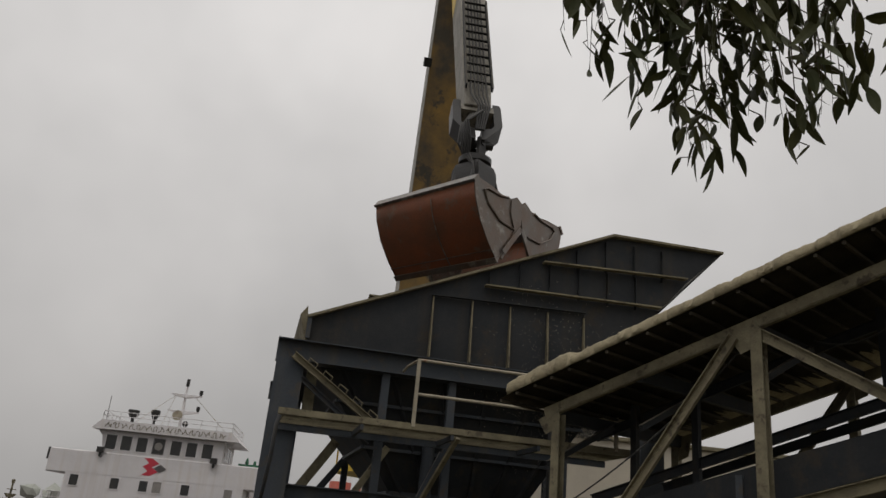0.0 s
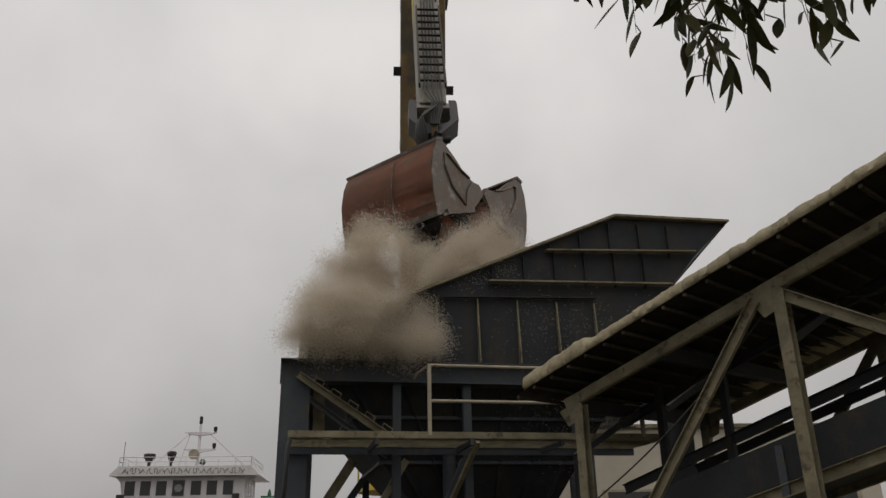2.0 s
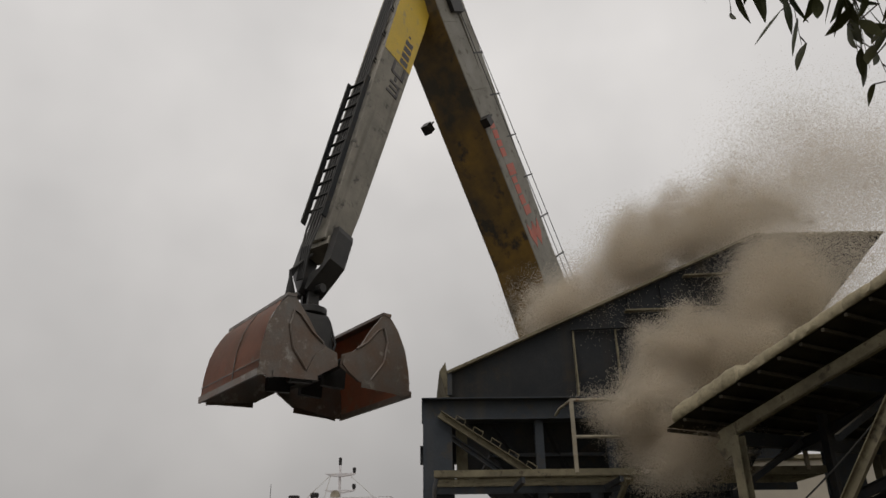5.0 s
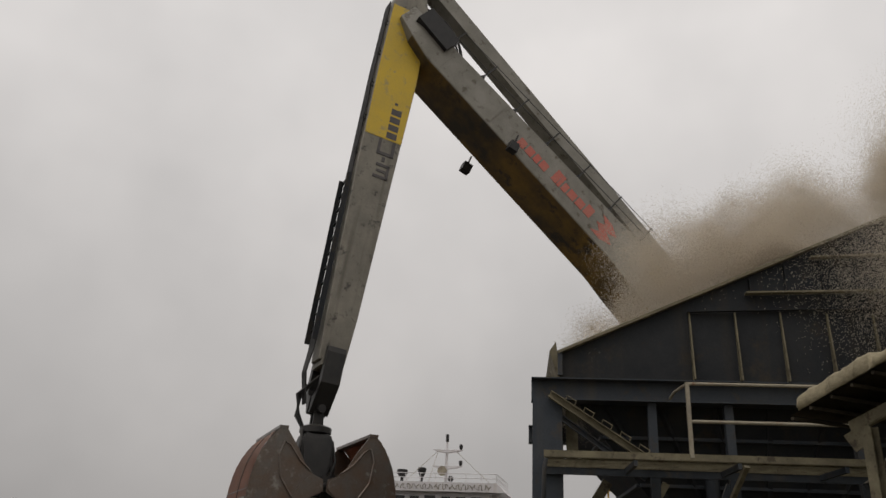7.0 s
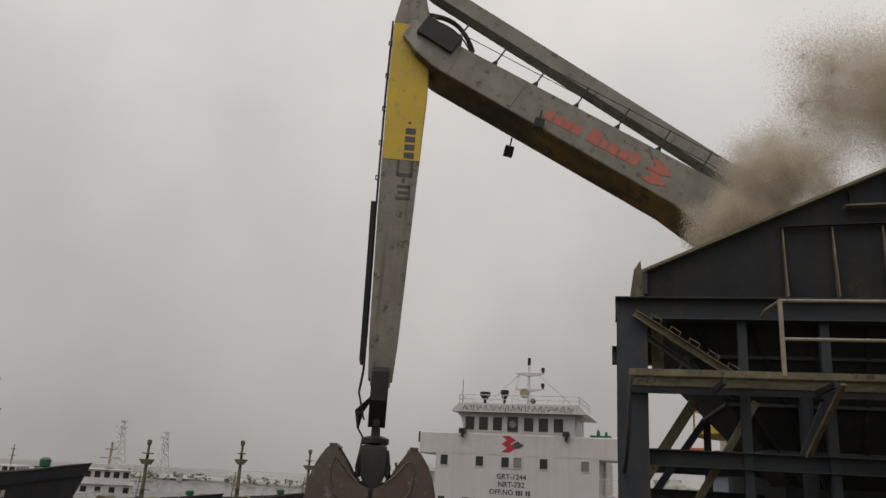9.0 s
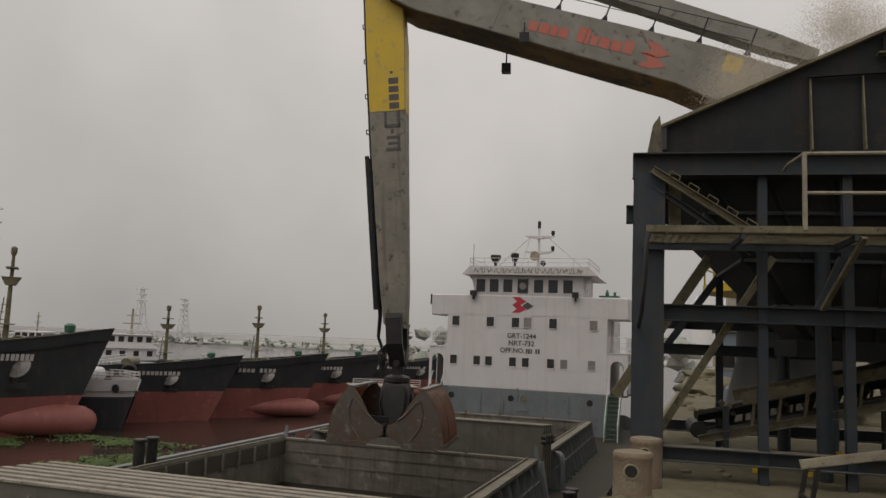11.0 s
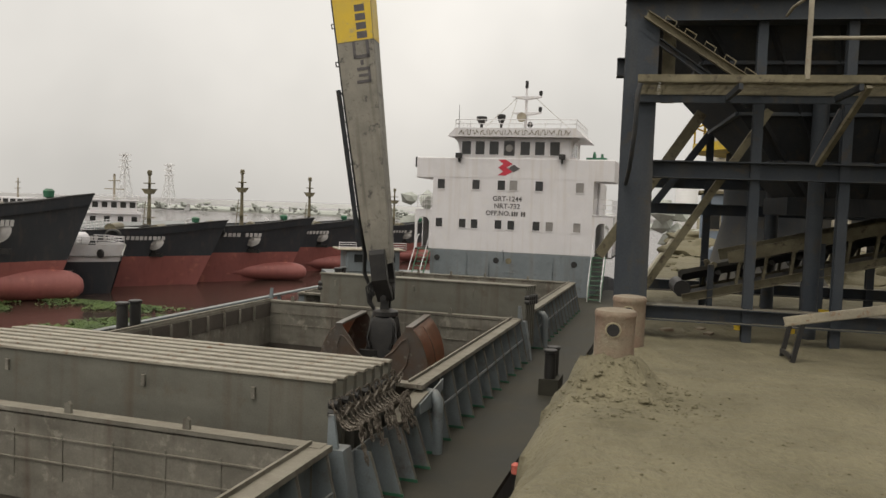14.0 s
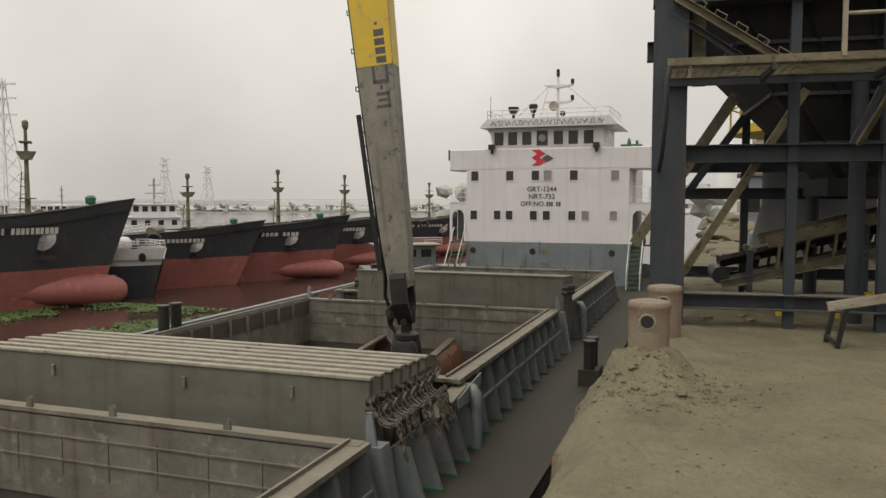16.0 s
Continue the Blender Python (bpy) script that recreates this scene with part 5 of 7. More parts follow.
def build_crane():
    t = thing("harbour_crane", "weathered grey and yellow balance crane slewing over the quay", "crane", pose(*FOOT))
    house = part("machinery_house", bbox(-6.0, -0.9, -1.7, 1.7, -1.6, 0.6, 0.05), "bluesheet", t, "blue machinery house")
    part("house_roof", bbox(-6.1, -0.8, -1.8, 1.8, 0.6, 0.68), "khaki", house)
    part("turntable", bbox(-1.8, 1.2, -1.4, 1.4, -2.1, -1.6, 0.05), "yellow", t)
    L, BW = BOOM, 0.84

    def deck_z(x):
        return 0.22 + (L - 1.6 - x) * 0.0895
    boom = bmesh.new()
    taper_box(boom, [(-0.6, -0.6, 1.15, BW), (2.5, -0.52, 1.1, BW), (3.4, -0.46, 1.03, BW), (L - 1.6, -0.95, 0.22, BW), (L - 0.7, -0.8, 0.22, BW), (L + 0.1, -0.42, 0.3, 0.6)])
    bmesh.ops.bevel(boom, geom=boom.edges[:], offset=0.02, segments=1, affect="EDGES")
    boom = part("boom", boom, "boom", t, "long grey box-girder boom with sooty yellow underside")
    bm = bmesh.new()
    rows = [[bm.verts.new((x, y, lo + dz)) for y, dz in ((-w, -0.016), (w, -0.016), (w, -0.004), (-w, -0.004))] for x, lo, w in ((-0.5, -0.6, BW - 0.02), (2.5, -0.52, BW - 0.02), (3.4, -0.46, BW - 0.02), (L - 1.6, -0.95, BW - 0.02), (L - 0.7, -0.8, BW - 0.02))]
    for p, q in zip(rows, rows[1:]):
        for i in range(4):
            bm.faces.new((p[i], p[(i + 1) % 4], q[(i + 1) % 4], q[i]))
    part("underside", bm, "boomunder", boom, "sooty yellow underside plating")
    for x in (3.4, 6.6, 9.6, 12.0):
        for s in (-1, 1):
            bm = bmesh.new()
            box(bm, x, x + 0.03, s * BW - 0.012, s * BW + 0.012, deck_z(x) - 1.14, deck_z(x) - 0.06)
            part("seam_strap", bm, "boom", boom)
    # walkway rail on top
    for i in range(8):
        x = 1.6 + i * 1.55
        z = deck_z(x)
        bm = bmesh.new()
        bar(bm, (x, 0.72, z), (x, 0.72, z + 0.95), 0.05, 0.05, (0, 1, 0))
        prism(bm, [(x - 0.12, z), (x + 0.12, z), (x, z + 0.3)], 0.70, 0.74)
        part("rail_post", bm, "black", boom)
    for h in (0.5, 0.92):
        bm = bmesh.new()
        tube(bm, [(1.6, 0.72, deck_z(1.6) + h), (L - 1.6, 0.72, deck_z(L - 1.6) + h)], 0.014, 5)
        part("rail_wire", bm, "black", boom)
    # hanging floodlights
    for x, y, z in ((L - 4.9, -0.95, -1.25), (L - 5.4, 0.98, -0.72)):
        bm = bmesh.new()
        box(bm, x - 0.16, x + 0.16, y - 0.14, y + 0.14, z - 0.2, z + 0.12)
        bar(bm, (x, y, z + 0.1), (x, y, z + 0.5), 0.05, 0.05, (0, 1, 0))
        bmesh.ops.rotate(bm, verts=bm.verts[:], cent=(x, y, z + 0.5), matrix=Matrix.Rotation(0.35, 3, "Y"))
        part("floodlight", bm, "black", boom)
    bm = bmesh.new()
    box(bm, L - 1.75, L - 0.35, 0.3, 1.0, -0.22, 0.5)
    part("head_cabinet", bm, "black", boom, "black housing at the boom head")
    rnd = random.Random(2)
    for k in range(6):
        bm = bmesh.new()
        y = -0.3 + k * 0.12
        tube(bm, arc((L - 2.2, y, 0.65), (L + 0.3, y * 0.6, 0.75), (0, rnd.uniform(-0.1, 0.1), 0.5 + 0.15 * rnd.random()), 12), 0.03, 6)
        part("hose", bm, "rubber", boom)
    # company lettering as plain bars, worn away towards the head; red emblem
    rnd = random.Random(6)
    x = 8.5
    for w, h in ((0.30, 0.34), (0.30, 0.34), (0.22, 0.34), (0.30, 0.34), (0, 0), (0.40, 0.52), (0.22, 0.34), (0.32, 0.34), (0.32, 0.34), (0.32, 0.44)):
        if w:
            bm = bmesh.new()
            z = deck_z(x) - 0.92
            box(bm, x - w, x, BW - 0.005, BW + 0.012, z, z + h)
            part("lettering_bar", bm, "fadedred", boom)
        x -= w + 0.07 if w else 0.22
    for k in range(2):
        bm = bmesh.new()
        z = 0.33 - k * 0.4
        prism(bm, [(4.75, z + 0.24), (4.3, z + 0.24), (3.85, z), (4.3, z - 0.22), (4.75, z - 0.22), (4.45, z)], BW - 0.002, BW + 0.012)
        part("emblem", bm, "fadedred", boom)
    part("yellow_patch", bbox(1.65, 2.2, BW - 0.005, BW + 0.01, 0.42, 0.98, 0), "yellow", boom)

    tie = bmesh.new()
    taper_box(tie, [(-1.5, -0.2, 0.25, 0.26), (0, -0.3, 0.32, 0.3), (L - 1, -0.28, 0.28, 0.3), (L + 0.15, -0.18, 0.2, 0.22)])
    tie = part("tie_link", tie, "boom", t, "grey upper tie beam")
    for i in range(6):
        x = 1.8 + i * 2.1
        bm = bmesh.new()
        tube(bm, [(x, 0.0, 0.28), (x, 0.0, 0.36)], 0.09, 8)
        part("lug", bm, "black", tie)

    st = bmesh.new()
    taper_box(st, [(2.4, -0.2, 0.2, 0.26), (1.2, -0.46, 0.46, 0.36), (0.3, -0.68, 0.62, 0.40), (-2.5, -0.72, 0.63, 0.42), (-6.5, -0.58, 0.58, 0.42), (-10.8, -0.44, 0.46, 0.40), (-12.1, -0.36, 0.38, 0.36)], "z")
    bmesh.ops.bevel(st, geom=st.edges[:], offset=0.02, segments=1, affect="EDGES")
    stick = part("stick", st, "stick", t, "scuffed grey stick with yellow upper end")
    bm = bmesh.new()
    for s in (-1, 1):
        prism(bm, [(-0.66, 0.2), (0.60, 0.2), (0.615, -2.5), (0.585, -4.9), (-0.62, -4.9), (-0.70, -2.5)], s * 0.424, s * 0.431)
    prism(bm, [(-0.66, 0.2), (-0.685, 0.2), (-0.73, -2.5), (-0.645, -4.9), (-0.63, -4.9), (-0.71, -2.5)], -0.4, 0.4)
    part("yellow_band", bm, "yellow", stick, "faded yellow upper plating")
    # maker's lettering as plain bars and blocks, running up the side
    for z0, h, x0, x1 in ((-6.28, 0.09, -0.42, 0.06), (-6.28, 0.5, -0.42, -0.34), (-5.87, 0.09, -0.42, 0.02), (-6.07, 0.08, -0.34, -0.02), (-5.70, 0.16, -0.22, -0.12), (-5.48, 0.11, -0.44, 0.08), (-5.48, 0.56, -0.46, -0.36), (-5.48, 0.56, 0.0, 0.09), (-4.84, 0.22, -0.44, -0.10), (-4.55, 0.22, -0.44, -0.10), (-4.26, 0.22, -0.44, -0.10), (-3.97, 0.22, -0.44, -0.10), (-3.60, 0.09, -0.26, -0.16)):
        part("lettering_bar", bbox(x0, x1, 0.418, 0.436, z0, z0 + h, 0), "ink", stick)
    # hose run and ladder rungs along the outer face
    for k in range(5):
        y = -0.2 + k * 0.1
        bm = bmesh.new()
        tube(bm, [(0.68, y, 0.4), (0.70, y, -2.5), (0.65, y, -6.5), (0.56, y, -10.6), (0.55, y * 1.1, -11.8), (0.62, y * 0.7 + 0.1, -12.5), (0.4, y * 0.5, -13.3)], 0.03, 6)
        part("hose", bm, "rubber", stick)
    for i in range(11):
        z = -6.5 - i * 0.47
        x = 0.64 - (-6.3 - z) * 0.028
        bm = bmesh.new()
        box(bm, x + 0.03, x + 0.10, -0.34, 0.34, z - 0.018, z + 0.018)
        part("rung", bm, "hopper", stick)
    for y in (-0.36, 0.36):
        bm = bmesh.new()
        bar(bm, (0.74, y, -6.4), (0.62, y, -11.6), 0.15, 0.05, (0, 1, 0))
        part("guard_rail", bm, "hopper", stick)
    for i in range(5):
        bm = bmesh.new()
        z = -0.5 - i * 1.25
        tube(bm, [(0.62, 0.3, z), (0.74, 0.3, z + 0.03), (0.74, 0.3, z - 0.12), (0.62, 0.3, z - 0.14)], 0.025, 6)
        part("eye_lug", bm, "black", stick)
    # forked end: a wide yoke that closes round the pin
    for e in (-1, 1):
        bm = bmesh.new()
        prism(bm, [(0.44 * e, -11.75), (0.62 * e, -11.75), (0.66 * e, -11.9), (0.66 * e, -12.75), (0.5 * e, -13.0), (0.16 * e, -13.5), (0.08 * e, -13.5), (0.08 * e, -13.05), (0.36 * e, -12.95), (0.44 * e, -12.8)], -0.26, 0.26, "yz")
        part("fork_plate", bm, "black", stick)
    bm = bmesh.new()
    box(bm, -0.3, 0.3, -0.44, 0.44, -12.25, -12.0)
    part("fork_block", bm, "stick", stick)
    bm = bmesh.new()
    tube(bm, [(0, -0.42, -13.38), (0, 0.42, -13.38)], 0.11, 12)
    part("fork_pin", bm, "black", stick)
    return t, boom, tie, stick


crane, boom_part, tie_part, stick_part = build_crane()


def build_pedestal():
    t = thing("crane_pedestal", "round steel crane pedestal with a yellow access platform", "pedestal", pose(FOOT[0], FOOT[1], -0.5))
    bm = bmesh.new()
    lathe(bm, [(2.0, 0), (1.6, 0.6), (1.25, 2.0), (1.2, 7.9), (1.5, 8.0)], 28)
    part("column", bm, "hopper", t, smooth=40)
    bm = bmesh.new()
    lathe(bm, [(2.2, 4.1), (2.25, 4.1), (2.25, 4.35), (1.2, 4.35)], 28)
    part("platform", bm, "yellow", t)
    railing(t, [(2.2 * math.cos(a * math.tau / 12), 2.2 * math.sin(a * math.tau / 12), 4.35) for a in range(13)], 1.1, 2, 0.03, "yellow", 2)


build_pedestal()


def build_grab():
    t = thing("clamshell_grab", "rust-brown two-shell clamshell grab, dusty and worn", "grab", pose(0, 0, 30))
    bm = bmesh.new()
    for y in (-0.16, 0.16):
        prism(bm, [(-0.12, 0.14), (0.12, 0.14), (0.14, -0.42), (-0.14, -0.42)], y - 0.05, y + 0.05)
    tube(bm, [(0, -0.24, 0), (0, 0.24, 0)], 0.08, 12)
    part("link", bm, "black", t)
    bm = bmesh.new()
    lathe(bm, [(0.36, -0.62), (0.42, -0.58), (0.42, -0.44), (0.34, -0.40), (0.2, -0.36)], 24)
    part("rotator", bm, "black", t, smooth=40)
    bm = bmesh.new()
    taper_box(bm, [(-0.6, -0.34, 0.34, 0.36), (-0.85, -0.42, 0.42, 0.44), (-1.45, -0.38, 0.38, 0.42), (-1.8, -0.24, 0.24, 0.5), (-2.2, -0.2, 0.2, 0.5)], "z")
    bmesh.ops.bevel(bm, geom=bm.edges[:], offset=0.05, segments=2, affect="EDGES")
    part("body", bm, "black", t, "black hydraulic centre body", smooth=40)
    for s in (-1, 1):
        for y in (-0.3, 0.3):
            bm = bmesh.new()
            tube(bm, [(0.3 * s, y, -0.75), (0.46 * s, y, -1.55)], 0.09, 10)
            tube(bm, [(0.46 * s, y, -1.55), (0.6 * s, y, -1.85)], 0.055, 10)
            part("cylinder", bm, "black", t, smooth=40)
    for k in range(5):
        bm = bmesh.new()
        s = -1 if k % 2 else 1
        tube(bm, [(0.1, -0.2 + 0.1 * k, 0.9), (0.45 + 0.05 * k, -0.2 + 0.1 * k, 0.35), (0.55, -0.15 + 0.1 * k, -0.15), (0.38, -0.1 + 0.05 * k, -0.42), (0.42 * s, 0.3, -0.8), (0.5 * s, 0.42, -1.3), (0.4 * s, 0.4, -1.7)], 0.03, 7)
        part("hose", bm, "rubber", t, smooth=40)
    shells = []
    D = 1.52
    for s in (1, -1):
        end = [(-0.06, -0.16), (-0.04, 0.12), (0.2, 0.22), (0.42, 0.42), (0.62, 0.78), (0.95, 1.24), (1.10, 1.26), (1.36, 0.96), (1.58, 0.52), (1.70, 0.02), (1.75, -0.50), (1.45, -0.52), (0.4, -0.40), (0.2, -0.3)]
        skin = [(0.95, 1.24), (1.10, 1.26), (1.24, 1.13), (1.36, 0.96), (1.48, 0.76), (1.58, 0.52), (1.65, 0.28), (1.70, 0.02), (1.73, -0.24), (1.75, -0.50)]
        bm = bmesh.new()
        a = [bm.verts.new((s * x, -D + 0.02, z)) for x, z in skin]
        b = [bm.verts.new((s * x, D - 0.02, z)) for x, z in skin]
        for i in range(len(skin) - 1):
            bm.faces.new((a[i], a[i + 1], b[i + 1], b[i]))
        bmesh.ops.solidify(bm, geom=bm.faces[:], thickness=0.035)
        shell = part("shell", bm, "rust", t, "rust-brown curved grab shell", smooth=50)
        for y in (-D, D - 0.05):
            bm = bmesh.new()
            prism(bm, [(s * x, z) for x, z in end], y, y + 0.05)
            part("end_plate", bm, "worn", shell, "worn steel end plate")
            o = y - 0.035 if y < 0 else y + 0.05
            bm = bmesh.new()
            prism(bm, [(s * x, z) for x, z in ((-0.04, -0.1), (0.0, 0.08), (0.25, 0.2), (0.5, 0.02), (0.7, -0.36), (1.6, -0.5), (1.6, -0.56), (0.4, -0.41), (0.15, -0.26))], o, o + 0.035)
            part("hinge_cheek", bm, "worn", shell)
            bm = bmesh.new()
            tube(bm, [(s * x, o + 0.017, z) for x, z in ((0.3, 0.3), (0.55, 0.5), (0.84, 0.86), (0.98, 0.92), (1.08, 0.6), (1.0, 0.1), (0.7, -0.32))], 0.028, 6)
            part("stiffening_rib", bm, "worn", shell)
        bm = bmesh.new()
        bar(bm, (s * 1.04, -D - 0.02, 1.26), (s * 1.04, D + 0.02, 1.26), 0.22, 0.07)
        part("top_rim", bm, "worn", shell)
        bm = bmesh.new()
        bar(bm, (s * 1.755, -D - 0.02, -0.46), (s * 1.755, D + 0.02, -0.46), 0.05, 0.14)
        part("cutting_lip", bm, "worn", shell)
        bm = bmesh.new()
        bar(bm, (s * 1.735, -D, -0.2), (s * 1.735, D, -0.2), 0.012, 0.02)
        part("weld_seam", bm, "worn", shell)
        # diamond-pattern wear plates behind the lip, a seam across the belly
        for y in (-D - 0.052, D + 0.035):
            part("wear_strip", bbox(min(s * 0.45, s * 1.45), max(s * 0.45, s * 1.45), y, y + 0.017, -0.53, -0.40, 0), "worn", shell)
        bm = bmesh.new()
        for u, v in zip(skin[2:], skin[3:]):
            bar(bm, (s * (u[0] + 0.012), 0.25, u[1]), (s * (v[0] + 0.012), 0.25, v[1]), 0.02, 0.02)
        part("weld_seam", bm, "worn", shell)
        bm = bmesh.new()
        tube(bm, [(s * 0.1, -D, 0), (s * 0.1, D, 0)], 0.11, 12)
        box(bm, min(s * 0.05, s * 0.6), max(s * 0.05, s * 0.6), -0.6, -0.45, -0.35, 0.3)
        box(bm, min(s * 0.05, s * 0.6), max(s * 0.05, s * 0.6), 0.45, 0.6, -0.35, 0.3)
        part("hinge_arm", bm, "black", shell)
        shells.append(shell)
    return t, shells


grab, grab_shells = build_grab()


def move_crane():
    rows, booms, ties, sticks, grabs = [], [], [], [], []
    for t, s, b, g in SWING:
        sb, gg = radians(b), radians(g)
        h = Vector((BOOM * math.cos(sb), 0, BOOM * math.sin(sb)))
        up = Vector((-math.sin(gg), 0, math.cos(gg))) * TIE
        rows.append((t, pose(*FOOT, 0, 0, s)))
        booms.append((t, pose(0, 0, 0, 0, -b, 0)))
        ties.append((t, pose(*up, 0, -b, 0)))
        sticks.append((t, pose(*h, 0, -g, 0)))
        tip = h + Vector((math.sin(gg), 0, -math.cos(gg))) * STICK
        place = pose(*FOOT, 0, 0, s) @ tip
        turn = float(np.interp(t, (0, 4.5, 7, 8, 10.5, 11.5, 16), (-137, -137, -145, -151, -169, -172, -172)))
        grabs.append((t, pose(*place, 0, 0, turn)))
    walk(crane, rows)
    walk(boom_part, booms)
    walk(tie_part, ties)
    walk(stick_part, sticks)
    walk(grab, grabs)
    for shell, s in zip(grab_shells, (1, -1)):
        walk(shell, [(t, pose(0.1 * s, 0, -1.98, 0, s * c, 0)) for t, c in ((0, 52), (0.5, 44), (1.0, 31), (1.5, 25), (2.0, 20), (3.0, 13), (4.0, 6), (4.5, 4), (7, 0), (13.5, 0), (16, 6))])


# ---- airborne cement dust: rigid puffs that roll out of the hopper and drift off ----
def puff_mesh(size, grains, seed, wide=1.0):
    """A billow of loose grains: thickest in the heart of each curl, thin at its rim."""
    rs = np.random.RandomState(seed)
    k = 34
    heart = np.clip(rs.normal(0, 0.36, (k, 3)), -0.6, 0.6) * size * np.array([1, 1, 0.85])
    rad = size * rs.uniform(0.26, 0.52, k) * np.clip(1.2 - np.linalg.norm(heart, axis=1) / size * 0.5, 0.4, 1)
    rad = rad * wide
    pick = rs.choice(k, grains, p=rad**2.6 / (rad**2.6).sum())
    d = rs.normal(0, 1, (grains, 3))
    d /= np.linalg.norm(d, axis=1, keepdims=True)
    r = rad[pick] * np.minimum(np.abs(rs.normal(0.62, 0.3, grains)), 1.25)
    c = heart[pick] + d * r[:, None]
    a, b = rs.normal(0, 1, (grains, 3)), rs.normal(0, 1, (grains, 3))
    a /= np.linalg.norm(a, axis=1, keepdims=True)
    b /= np.linalg.norm(b, axis=1, keepdims=True)
    g = 0.0138
    co = np.concatenate([c + a * g, c + b * g, c - (a + b) * g * 0.5], axis=1).astype(np.float32)
    me = bpy.data.meshes.new("dust_puff")
    me.vertices.add(grains * 3)
    me.vertices.foreach_set("co", co.ravel())
    me.loops.add(grains * 3)
    me.loops.foreach_set("vertex_index", np.arange(grains * 3, dtype=np.int32))
    me.polygons.add(grains)
    me.polygons.foreach_set("loop_start", np.arange(0, grains * 3, 3, dtype=np.int32))
    me.update()
    me.validate()
    me.materials.append(M["dust"])
    return me


BILLOWS = {"s": puff_mesh(1.1, 120000, 41), "m": puff_mesh(1.45, 185000, 42), "l": puff_mesh(1.95, 290000, 43, 1.15), "thin": puff_mesh(2.1, 105000, 44, 1.7), "wisp": puff_mesh(1.2, 42000, 45, 1.5)}


def build_puff(size):
    ob = new("dust_puff", BILLOWS[size])
    ob.matrix_basis = pose(2.5, 15.5, 3.6)
    return tagged(ob, "rolling puff of grey-brown cement dust over the hopper", "dust", "dust puffs", "stuff")


